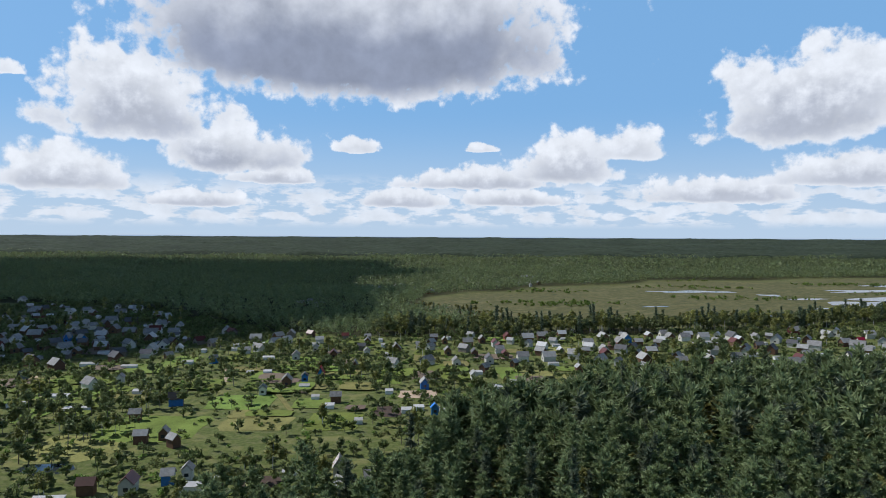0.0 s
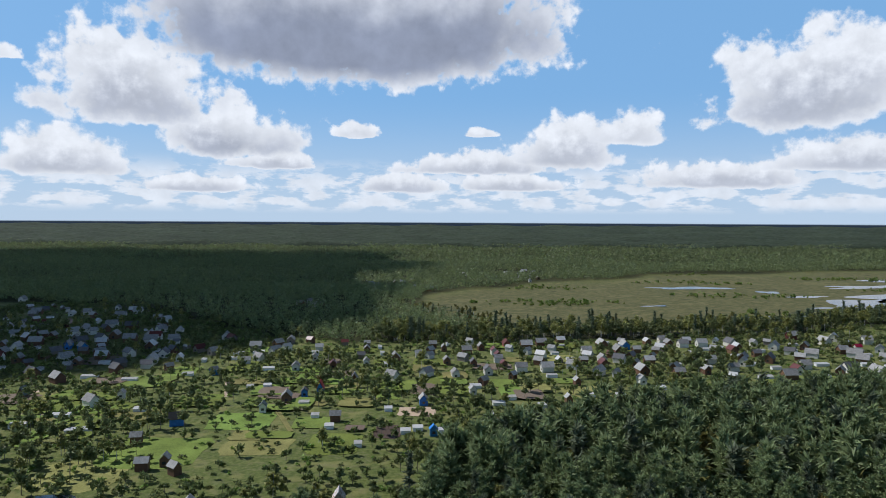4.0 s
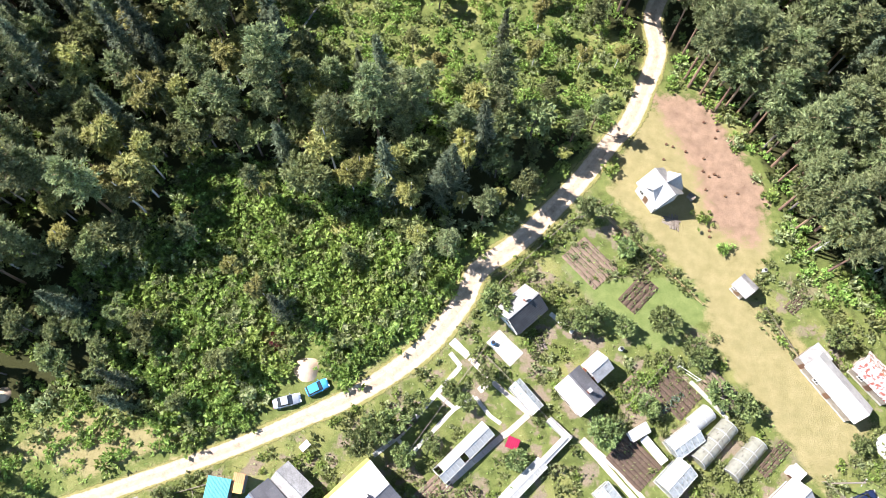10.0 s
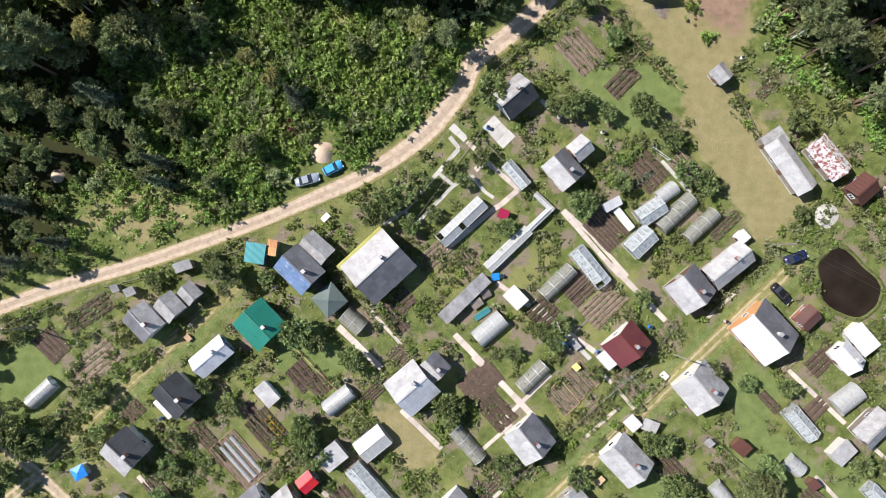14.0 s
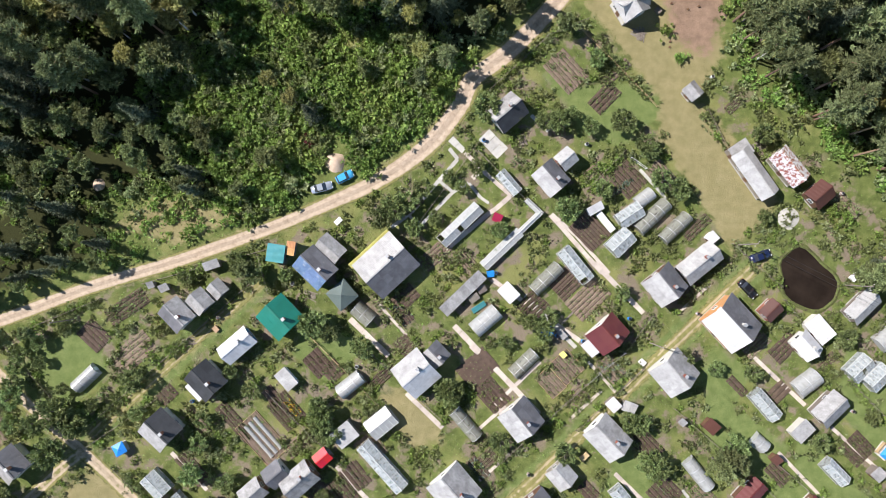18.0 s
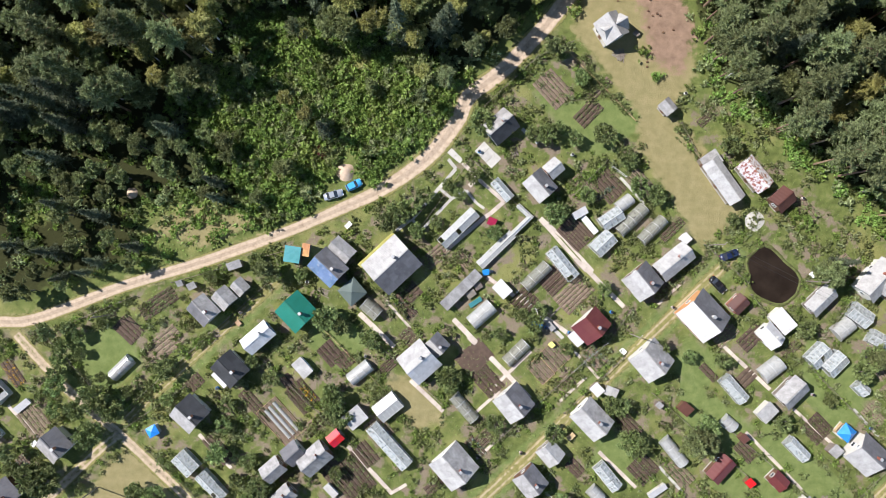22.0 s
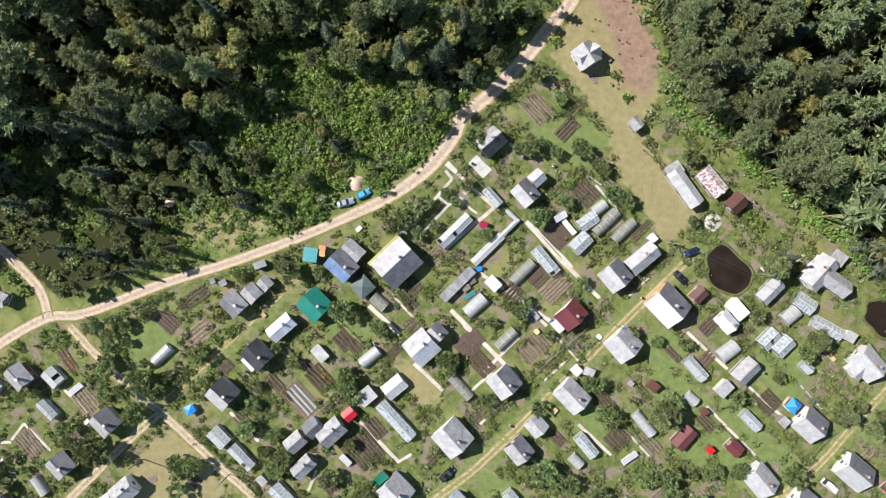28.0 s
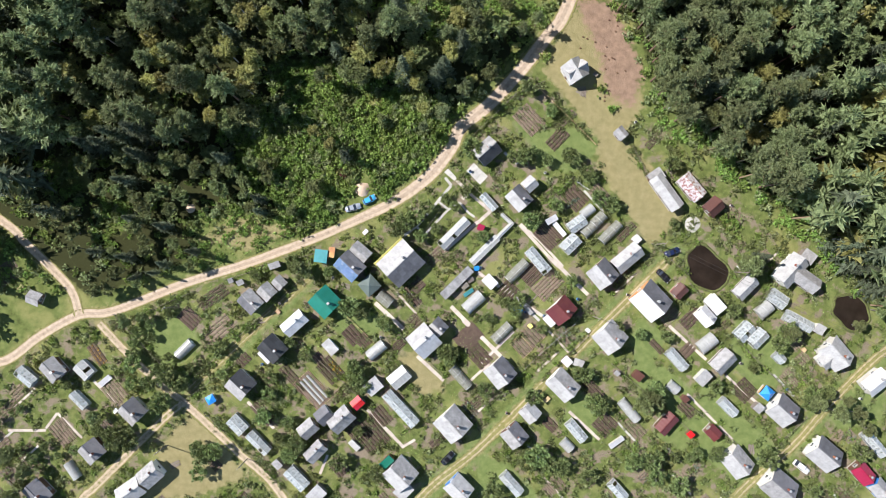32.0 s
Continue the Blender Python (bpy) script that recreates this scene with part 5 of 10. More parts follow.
def far_woods():
    """Distant woods: thousands of small crowns, then a rough canopy to the horizon."""
    r = np.random.RandomState(11)

    def keep(X, Y):
        wide = np.abs(X) < 0.80 * Y + 120
        return wide & (Y > interp_line(BELT, X) + np.where(X > -70, 30, 2)) & (in_shape(BOG, X, Y) < -4) & ~((X < -60) & (X > -420) & (Y > 640) & (Y < 800) & (r.uniform(size=X.size) < 0.45)) \
            & (np.hypot((X - 95) / 70, (Y - 1200) / 60) > 1)
    for gap, y0, y1, tri_n, seed in ((7.0, 480, 900, 38, 21), (10.5, 900, 1500, 24, 22), (18.0, 1500, 2400, 20, 23)):
        X, Y = scatter(-0.8 * y1, 0.8 * y1, y0, y1, gap, seed, keep)
        ok = (Y > y0) & (Y <= y1)
        X, Y = X[ok], Y[ok]
        n = len(X)
        H = (11 + 9 * r.uniform(size=n)) * (0.8 + 0.35 * np.sin(X * 0.011) * np.cos(Y * 0.013))
        w = gap * r.uniform(0.42, 0.72, n) * (0.62 if gap < 8 else 0.8)
        d = r.normal(size=(n, tri_n, 3))
        d /= np.linalg.norm(d, axis=2)[:, :, None]
        pointed = (r.uniform(size=n) < 0.5)[:, None]
        up = np.abs(d[:, :, 2]) ** 0.8 * np.where(d[:, :, 2] > -0.2, 1, -0.3)
        taper = np.where(pointed, 1.15 - 0.95 * np.clip(up, 0, 1), 1.0)
        c = np.stack([X[:, None] + d[:, :, 0] * w[:, None] * taper, Y[:, None] + d[:, :, 1] * w[:, None] * taper,
                      far_rise(X, Y)[:, None] + H[:, None] * (0.45 + 0.5 * up)], axis=2)
        t = c[:, :, None, :] + r.normal(size=(n, tri_n, 3, 3)) * (gap * 0.105) * np.array([1, 1, 1.1])
        half = r.uniform(size=n) < 0.6
        for mask, mat, nm in ((half, "needle", "distant_conifer_wood"), (~half, "broad", "distant_birch_wood")):
            q = t[mask].reshape(-1, 3)
            tagged(new(nm, raw_mesh(nm, q, np.arange(len(q)).reshape(-1, 3), M[mat])), "distant mixed forest reaching to the horizon", "forest", "", "stuff")
    # canopy to the horizon
    ys = [2250.0]
    while ys[-1] < 5600:
        ys.append(ys[-1] * 1.0065)
    ys = np.array(ys)
    u = np.linspace(-0.85, 0.85, 260)
    U, YY = np.meshgrid(u, ys)
    XX = U * YY
    ZZ = far_rise(XX, YY) + 9 + 9 * r.uniform(size=XX.shape) + 6 * np.sin(XX * 0.013 + 2) * np.sin(YY * 0.006)
    XX = XX + r.normal(size=XX.shape) * 3
    ZZ[0] = -2
    n = len(u)
    i = np.arange((len(ys) - 1) * (n - 1))
    k = (i // (n - 1)) * n + i % (n - 1)
    f = np.c_[k, k + 1, k + n + 1, k + n]
    tagged(new("horizon_forest", raw_mesh("horizon_forest", np.c_[XX.ravel(), YY.ravel(), ZZ.ravel()], f, M["canopy"])), "blue-green forest canopy at the horizon", "forest", "", "stuff")


M["canopy"] = surface("far_canopy", (0.042, 0.056, 0.036), 0.9, 0.05, 0.004, 0.35, bump=0, each=0, specular=0.1)
# ---- the gardens: houses, sheds, greenhouses, beds ----
# Most darker second slopes have shade put into the roofing colour.
house(32.7, -15.2, 5.2, 6.8, -47, 'maroon', 'cream', 2.9, 2.3, 'garden house with a maroon metal roof and white porch', porch=2.2)
house(43.6, -5.6, 6.1, 6.6, -50, 'slate_light', 'log', 2.7, 2.3, 'garden house with a grey roof, one slope toned as shaded', other='slate_dark_and_shade')
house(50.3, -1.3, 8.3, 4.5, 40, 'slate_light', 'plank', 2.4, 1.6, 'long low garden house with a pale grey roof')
house(56.3, -12.6, 8.5, 8.0, -46, 'white', 'ochre', 3.2, 2.6, 'large white-roofed house with an ochre wooden gable', other='slate_dark_and_shade', chimney=0.25)
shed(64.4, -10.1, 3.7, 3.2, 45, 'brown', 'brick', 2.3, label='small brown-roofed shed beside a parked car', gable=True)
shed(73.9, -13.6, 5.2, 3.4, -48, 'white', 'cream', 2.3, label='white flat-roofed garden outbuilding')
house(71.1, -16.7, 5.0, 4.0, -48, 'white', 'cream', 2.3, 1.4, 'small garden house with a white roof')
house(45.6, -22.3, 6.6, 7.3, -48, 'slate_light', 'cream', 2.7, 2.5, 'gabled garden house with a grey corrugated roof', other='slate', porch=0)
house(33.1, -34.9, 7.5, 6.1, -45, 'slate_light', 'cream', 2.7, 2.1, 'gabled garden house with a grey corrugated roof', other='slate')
house(16.5, -31.7, 6.3, 6.6, -50, 'slate_light', 'cream', 2.7, 2.3, 'garden house with a pale grey roof, shade toned into one slope', other='slate_dark_and_shade')
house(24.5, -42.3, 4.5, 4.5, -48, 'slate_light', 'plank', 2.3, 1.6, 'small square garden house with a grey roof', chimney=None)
house(20.3, -48.2, 5.4, 5.6, -50, 'slate', 'log', 2.7, 1.9, 'gabled garden house with a grey corrugated roof', other='slate_dark_and_shade')
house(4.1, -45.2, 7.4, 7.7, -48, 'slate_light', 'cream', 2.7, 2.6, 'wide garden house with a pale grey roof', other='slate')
house(5.7, -62.1, 6.1, 5.7, -45, 'slate_light', 'bluewall', 2.7, 2.0, 'blue-walled garden house with a pale roof')
house(75.8, -28.7, 6.3, 4.5, 45, 'slate', 'plank', 2.3, 1.6, 'weathered garden house with a grey roof', chimney=None)
shed(70.8, -33.1, 4.0, 3.0, 45, 'slate_light', 'cream', 2.3, label='pale small shed in the grass')
house(105.7, -26.5, 7.3, 6.6, -50, 'slate_light', 'cream', 2.7, 2.3, 'cross-gabled garden house with a pale roof')
house(103.5, -28.1, 4.3, 4.0, 40, 'slate_light', 'cream', 2.6, 1.2, 'side wing with a pale gabled roof', chimney=None)
house(93.7, -4.4, 8.7, 5.4, 48, 'slate_light', 'cream', 2.7, 1.9, 'large pale-roofed house beside the woods')
house(97.8, -6.9, 7.4, 4.5, -35, 'slate', 'plank', 2.7, 1.6, 'grey-roofed wing of a large garden house', chimney=None)
shed(98.9, -0.8, 3.7, 3.2, -35, 'slate', 'plank', 2.3, label='grey weathered garden shed with a lean-to roof')
house(81.9, -9.0, 6.6, 3.8, 45, 'slate_light', 'plank', 2.2, 1.3, 'low shed with a pale grey roof', chimney=None)
glasshouse(91.0, -12.1, 4.9, 3.7, -35, 'framed glass greenhouse with pale panes', skin='glass', missing=0.05)
glasshouse(96.6, -18.1, 7.8, 3.0, -28, 'framed glass greenhouse with pale panes', skin='glass', missing=0.05)
shed(101.9, -20.1, 2.7, 2.5, -28, 'slate_light', 'cream', 2.3, label='grey weathered garden shed with a lean-to roof')
house(91.5, -41.5, 6.4, 7.0, -42, 'slate_light', 'cream', 2.7, 2.4, 'garden house with a pale roof, shade toned into one slope', other='slate_dark_and_shade')
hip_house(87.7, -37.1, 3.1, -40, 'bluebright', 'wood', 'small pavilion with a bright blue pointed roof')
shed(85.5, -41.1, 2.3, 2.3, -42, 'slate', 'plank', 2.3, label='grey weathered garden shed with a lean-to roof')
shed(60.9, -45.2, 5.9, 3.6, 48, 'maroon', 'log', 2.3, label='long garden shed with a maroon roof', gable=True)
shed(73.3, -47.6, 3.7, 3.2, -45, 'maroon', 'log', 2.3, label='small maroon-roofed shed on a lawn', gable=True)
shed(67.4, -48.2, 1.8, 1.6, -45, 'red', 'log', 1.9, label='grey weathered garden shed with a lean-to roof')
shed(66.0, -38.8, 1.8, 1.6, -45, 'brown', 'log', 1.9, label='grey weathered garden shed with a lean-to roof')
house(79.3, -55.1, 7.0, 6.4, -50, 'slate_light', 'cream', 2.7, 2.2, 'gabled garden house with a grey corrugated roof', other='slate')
house(102.5, -53.0, 7.5, 7.0, -40, 'slate_light', 'cream', 2.7, 2.4, 'gabled garden house with a grey corrugated roof', other='slate_dark_and_shade')
house(90.4, -61.5, 7.8, 7.3, -40, 'slate', 'cream', 2.7, 2.5, 'gabled garden house with a grey corrugated roof', other='slate_dark_and_shade')
house(112.9, -58.1, 5.4, 4.3, -50, 'crimson', 'log', 2.7, 1.5, 'garden house with a crimson metal roof')
house(117.4, -62.3, 5.2, 4.3, -50, 'slate', 'bluewall', 2.7, 1.5, 'gabled garden house with a grey corrugated roof')
house(116.5, -34.0, 7.0, 4.9, 38, 'white', 'cream', 2.7, 1.7, 'white-roofed garden house among rubble')
tunnel(21.2, -5.0, 6.9, 2.8, 45, 'poly', 'arched polycarbonate tunnel greenhouse')
glasshouse(26.7, -2.2, 7.8, 2.8, -50, 'framed glass greenhouse with pale panes', skin='glass', missing=0.05)
tunnel(9.6, -13.4, 5.9, 3.4, 42, 'film', 'arched white film greenhouse')
tunnel(17.2, -21.5, 5.9, 2.7, 45, 'poly', 'arched polycarbonate tunnel greenhouse')
tunnel(6.1, -33.4, 6.8, 2.7, -48, 'poly', 'arched polycarbonate tunnel greenhouse')
shed(5.0, -8.1, 10.5, 2.3, 45, 'slate', 'plank', 2.0, label='long narrow open shed with a grey roof')
shed(13.8, -7.8, 3.6, 2.7, -45, 'white', 'cream', 2.0, label='grey weathered garden shed with a lean-to roof')
glasshouse(63.9, -28.4, 6.4, 2.7, -48, 'framed glass greenhouse with pale panes', skin='glass', missing=0.05)
tunnel(72.3, -24.2, 5.0, 3.7, 38, 'film', 'arched polycarbonate tunnel greenhouse')
tunnel(63.1, -35.8, 3.0, 2.8, -40, 'film', 'arched polycarbonate tunnel greenhouse')
tunnel(51.3, -42.0, 6.8, 2.7, -50, 'film', 'arched polycarbonate tunnel greenhouse')
glasshouse(37.0, -47.4, 6.2, 2.8, -50, 'framed glass greenhouse with pale panes', skin='glass', missing=0.05)
tunnel(34.6, -51.3, 3.2, 2.8, -45, 'film', 'arched polycarbonate tunnel greenhouse')
shed(47.8, -50.5, 4.5, 1.4, 35, 'white', 'cream', 1.2, label='low white covered cold frame')
glasshouse(19.8, -61.4, 6.8, 2.8, -48, 'framed glass greenhouse with pale panes', skin='glass', missing=0.05)
glasshouse(48.1, -63.1, 5.5, 2.7, -48, 'framed glass greenhouse with pale panes', skin='glass', missing=0.05)
tunnel(87.7, -15.2, 4.1, 3.7, 40, 'film', 'arched polycarbonate tunnel greenhouse')
glasshouse(82.1, -20.9, 4.9, 3.6, 45, 'framed glass greenhouse with pale panes', skin='glass', missing=0.05)
glasshouse(85.6, -22.6, 4.9, 3.6, 45, 'framed glass greenhouse with pale panes', skin='glass', missing=0.05)
glasshouse(77.6, -41.0, 5.3, 2.5, -45, 'framed glass greenhouse with pale panes', skin='glass', missing=0.05)
glasshouse(91.4, -27.8, 2.8, 2.3, -45, 'framed glass greenhouse with pale panes', skin='glass', missing=0.05)
glasshouse(116.9, -50.7, 7.7, 2.7, -50, 'framed glass greenhouse with pale panes', skin='glass', missing=0.05)
shed(34.4, -28.9, 2.5, 2.1, -45, 'white', 'plank', 1.9, label='grey weathered garden shed with a lean-to roof')
shed(37.5, -29.3, 2.7, 2.0, -20, 'slate_light', 'plank', 1.8, label='grey weathered garden shed with a lean-to roof')
shed(53.4, -32.7, 2.7, 2.3, -40, 'brown', 'log', 1.9, label='grey weathered garden shed with a lean-to roof')
shed(47.8, -32.0, 1.4, 1.2, -40, 'slate', 'plank', 1.8, label='grey weathered garden shed with a lean-to roof')
pond(72.3, -4.2, 6.3, 4.8, -40, 'dark peaty garden pond with grassy banks')
pond(111.4, -15.7, 5.2, 3.7, -30, 'small dark pond among trees')
car(60.5, -6.1, -45, 'car_black', 'black car parked beside a house')
car(62.9, 0.3, 22, 'car_dark', 'dark blue car parked on grass')
car(2.9, -54.8, 45, 'car_black', 'black car beside the grass street', height=1.65)
car(97.6, -57.1, -38, 'car_white', 'white van parked beside a garden', length=4.9, height=1.9, hatch=True)
house(-49.3, -13.3, 5.4, 4.9, -45, 'slate_dark_and_shade', 'cream', 2.7, 1.7, 'garden house with a dark grey roof', other='slate')
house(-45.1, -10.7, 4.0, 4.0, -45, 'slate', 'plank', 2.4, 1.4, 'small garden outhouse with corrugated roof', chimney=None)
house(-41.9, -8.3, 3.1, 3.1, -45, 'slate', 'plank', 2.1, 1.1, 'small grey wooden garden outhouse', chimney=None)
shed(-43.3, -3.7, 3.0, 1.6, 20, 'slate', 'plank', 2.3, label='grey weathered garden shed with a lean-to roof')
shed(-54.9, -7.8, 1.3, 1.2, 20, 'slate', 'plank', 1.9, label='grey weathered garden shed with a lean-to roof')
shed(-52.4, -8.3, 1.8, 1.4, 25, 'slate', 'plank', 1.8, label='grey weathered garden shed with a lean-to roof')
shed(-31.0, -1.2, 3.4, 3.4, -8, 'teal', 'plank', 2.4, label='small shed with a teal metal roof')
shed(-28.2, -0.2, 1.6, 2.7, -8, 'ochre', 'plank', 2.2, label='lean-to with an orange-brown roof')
house(-23.2, -3.8, 6.8, 5.7, -43, 'blue_roof', 'bluewall', 3.0, 2.0, 'house with a shiny blue-grey metal roof', other='slate_dark_and_shade')
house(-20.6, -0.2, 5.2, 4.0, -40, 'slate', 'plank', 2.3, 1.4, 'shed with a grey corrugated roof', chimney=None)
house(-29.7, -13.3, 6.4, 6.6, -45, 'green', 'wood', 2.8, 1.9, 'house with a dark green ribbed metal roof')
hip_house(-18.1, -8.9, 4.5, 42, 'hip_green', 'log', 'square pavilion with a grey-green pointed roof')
# The dark south-east slope has its shade put into the roofing colour.
house(-9.8, -3.0, 9.7, 8.7, 44, 'slate_dark_and_shade', 'log', 3.0, 2.7, 'large house with weathered grey corrugated roof and yellow edge', other='slate_light')
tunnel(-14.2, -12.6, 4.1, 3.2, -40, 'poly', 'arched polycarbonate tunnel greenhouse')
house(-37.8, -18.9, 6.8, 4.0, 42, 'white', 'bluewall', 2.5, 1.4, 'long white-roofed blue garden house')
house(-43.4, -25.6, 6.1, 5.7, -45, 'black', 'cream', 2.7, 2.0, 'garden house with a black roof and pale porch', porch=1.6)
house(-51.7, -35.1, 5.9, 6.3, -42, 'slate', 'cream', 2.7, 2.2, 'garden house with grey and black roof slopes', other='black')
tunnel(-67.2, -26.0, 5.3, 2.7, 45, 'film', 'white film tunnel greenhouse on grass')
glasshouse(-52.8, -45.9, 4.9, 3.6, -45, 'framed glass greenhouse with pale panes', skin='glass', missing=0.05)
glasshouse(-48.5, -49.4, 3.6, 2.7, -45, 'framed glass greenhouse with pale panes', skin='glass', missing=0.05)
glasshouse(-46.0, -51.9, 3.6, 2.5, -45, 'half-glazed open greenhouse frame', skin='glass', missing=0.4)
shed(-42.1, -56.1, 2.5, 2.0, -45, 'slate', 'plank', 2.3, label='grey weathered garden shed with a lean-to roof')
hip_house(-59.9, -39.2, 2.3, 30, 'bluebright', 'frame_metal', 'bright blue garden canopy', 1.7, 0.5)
house(-79.8, -42.1, 5.6, 5.7, -45, 'slate', 'cream', 2.7, 2.0, 'garden house with a grey roof, shade toned into one slope', other='slate_dark_and_shade')
house(-90.2, -52.5, 5.2, 5.6, -48, 'slate', 'log', 2.7, 1.9, 'garden house with a dark grey roof', other='slate_dark_and_shade')
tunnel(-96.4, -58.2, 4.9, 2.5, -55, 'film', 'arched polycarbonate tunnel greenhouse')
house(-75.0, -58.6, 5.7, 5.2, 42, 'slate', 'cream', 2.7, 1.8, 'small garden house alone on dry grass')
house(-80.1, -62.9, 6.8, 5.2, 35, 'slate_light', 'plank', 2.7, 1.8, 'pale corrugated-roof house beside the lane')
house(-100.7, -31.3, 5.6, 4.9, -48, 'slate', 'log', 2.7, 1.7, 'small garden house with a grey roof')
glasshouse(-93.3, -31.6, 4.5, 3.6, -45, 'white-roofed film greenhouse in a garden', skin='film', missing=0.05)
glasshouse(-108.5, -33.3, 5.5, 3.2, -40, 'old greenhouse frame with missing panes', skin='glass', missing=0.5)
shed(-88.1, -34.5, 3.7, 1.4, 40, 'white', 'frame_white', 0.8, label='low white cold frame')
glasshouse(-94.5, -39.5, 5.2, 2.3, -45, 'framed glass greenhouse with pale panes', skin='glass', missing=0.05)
house(-104.2, -63.4, 6.3, 5.2, -45, 'slate_dark_and_shade', 'log', 2.7, 1.8, 'dark-roofed house among trees')
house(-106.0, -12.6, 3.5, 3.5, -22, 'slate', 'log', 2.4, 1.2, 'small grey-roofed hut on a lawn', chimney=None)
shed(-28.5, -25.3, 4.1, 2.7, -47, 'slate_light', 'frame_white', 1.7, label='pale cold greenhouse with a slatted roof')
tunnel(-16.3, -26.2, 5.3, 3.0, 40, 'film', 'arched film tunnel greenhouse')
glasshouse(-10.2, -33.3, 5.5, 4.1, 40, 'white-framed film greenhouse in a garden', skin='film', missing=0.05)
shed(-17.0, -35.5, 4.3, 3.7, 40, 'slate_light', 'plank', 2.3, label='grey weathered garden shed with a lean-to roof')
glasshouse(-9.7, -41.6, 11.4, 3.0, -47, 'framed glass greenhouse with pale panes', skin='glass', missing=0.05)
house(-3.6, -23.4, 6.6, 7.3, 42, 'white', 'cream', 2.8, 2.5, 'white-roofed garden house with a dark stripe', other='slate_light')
house(0.0, -19.9, 4.0, 4.3, -45, 'slate_light', 'brick', 2.6, 1.5, 'small garden house with pale roof', other='slate_dark_and_shade')
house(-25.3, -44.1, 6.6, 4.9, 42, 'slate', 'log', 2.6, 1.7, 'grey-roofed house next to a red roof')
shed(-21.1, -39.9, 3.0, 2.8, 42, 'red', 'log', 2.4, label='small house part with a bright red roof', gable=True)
house(-29.8, -43.1, 4.0, 4.3, 42, 'slate_dark_and_shade', 'cream', 2.5, 1.5, 'small dark-roofed wooden garden outhouse', chimney=None)
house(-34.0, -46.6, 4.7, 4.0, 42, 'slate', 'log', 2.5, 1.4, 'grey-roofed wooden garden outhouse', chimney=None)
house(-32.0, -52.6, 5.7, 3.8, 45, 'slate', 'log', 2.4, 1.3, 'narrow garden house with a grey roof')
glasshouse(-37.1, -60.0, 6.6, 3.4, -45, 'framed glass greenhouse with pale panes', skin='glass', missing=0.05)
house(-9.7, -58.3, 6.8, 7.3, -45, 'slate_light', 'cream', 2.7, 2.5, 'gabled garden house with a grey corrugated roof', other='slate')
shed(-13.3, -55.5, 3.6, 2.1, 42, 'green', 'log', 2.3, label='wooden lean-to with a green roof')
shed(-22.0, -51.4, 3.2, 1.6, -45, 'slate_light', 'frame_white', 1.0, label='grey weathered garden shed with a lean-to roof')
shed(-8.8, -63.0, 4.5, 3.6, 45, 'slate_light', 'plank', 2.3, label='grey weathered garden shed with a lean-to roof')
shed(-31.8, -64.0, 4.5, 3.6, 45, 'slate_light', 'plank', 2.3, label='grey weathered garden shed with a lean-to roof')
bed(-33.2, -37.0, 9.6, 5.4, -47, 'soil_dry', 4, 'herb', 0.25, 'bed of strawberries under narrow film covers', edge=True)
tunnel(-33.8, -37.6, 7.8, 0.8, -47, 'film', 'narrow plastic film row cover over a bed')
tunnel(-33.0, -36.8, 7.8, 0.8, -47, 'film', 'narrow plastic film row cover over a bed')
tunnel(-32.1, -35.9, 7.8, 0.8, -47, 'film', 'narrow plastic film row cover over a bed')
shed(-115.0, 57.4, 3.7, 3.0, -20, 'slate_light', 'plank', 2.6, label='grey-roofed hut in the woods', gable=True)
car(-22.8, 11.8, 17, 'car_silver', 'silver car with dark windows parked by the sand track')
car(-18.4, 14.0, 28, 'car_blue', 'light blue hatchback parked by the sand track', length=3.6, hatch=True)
house(36.1, 48.4, 5.6, 5.7, -58, 'slate_light', 'cream', 2.8, 2.6, 'white-grey gabled house standing alone on dry grass', chimney=None)
house(36.6, 48.5, 5.7, 3.8, 32, 'slate_light', 'cream', 2.8, 2.3, 'front gable of the lone pale house', chimney=None)
house(48.6, 31.9, 3.1, 3.0, -50, 'slate', 'plank', 2.2, 1.0, 'small grey-roofed wooden hut on grass', chimney=None)
house(60.7, 16.2, 10.4, 4.0, -54, 'slate_light', 'plank', 2.5, 1.4, 'long narrow shed with a pale grey roof', chimney=None)
shed(58.1, 20.6, 3.2, 3.9, -54, 'slate', 'plank', 2.4, label='grey weathered garden shed with a lean-to roof')
house(67.4, 17.7, 7.5, 4.3, -50, 'rust', 'plank', 2.4, 1.5, 'shed with a rusty white metal roof', chimney=None)
house(73.3, 12.4, 4.5, 4.2, 42, 'brown', 'log', 2.5, 1.4, 'garage with a brown metal roof', chimney=None)
house(12.8, 26.8, 6.4, 5.4, 42, 'black', 'cream', 2.6, 1.9, 'garden house with a grey roof and black solar sheet', other='slate')
house(21.4, 14.4, 5.7, 5.2, -48, 'slate_light', 'log', 2.7, 1.8, 'garden house with a pale grey roof', other='slate_dark_and_shade')
house(24.2, 18.1, 3.5, 3.5, 42, 'slate_light', 'brick', 2.9, 1.2, 'side gable with a pale roof', chimney=None)
glasshouse(13.5, 13.5, 5.3, 2.1, -48, 'pale blue glazed lean-to frame', skin='glass', missing=0.05)
glasshouse(4.2, 5.1, 10.0, 2.7, 45, 'long white-framed film greenhouse with panes', skin='film', missing=0.05)
shed(30.3, 8.8, 3.2, 1.6, 30, 'white', 'frame_white', 1.8, label='grey weathered garden shed with a lean-to roof')
glasshouse(37.1, 7.7, 5.0, 3.2, 35, 'framed glass greenhouse with pale panes', skin='glass', missing=0.05)
tunnel(41.7, 7.5, 7.7, 2.9, 45, 'poly', 'arched polycarbonate tunnel greenhouse')
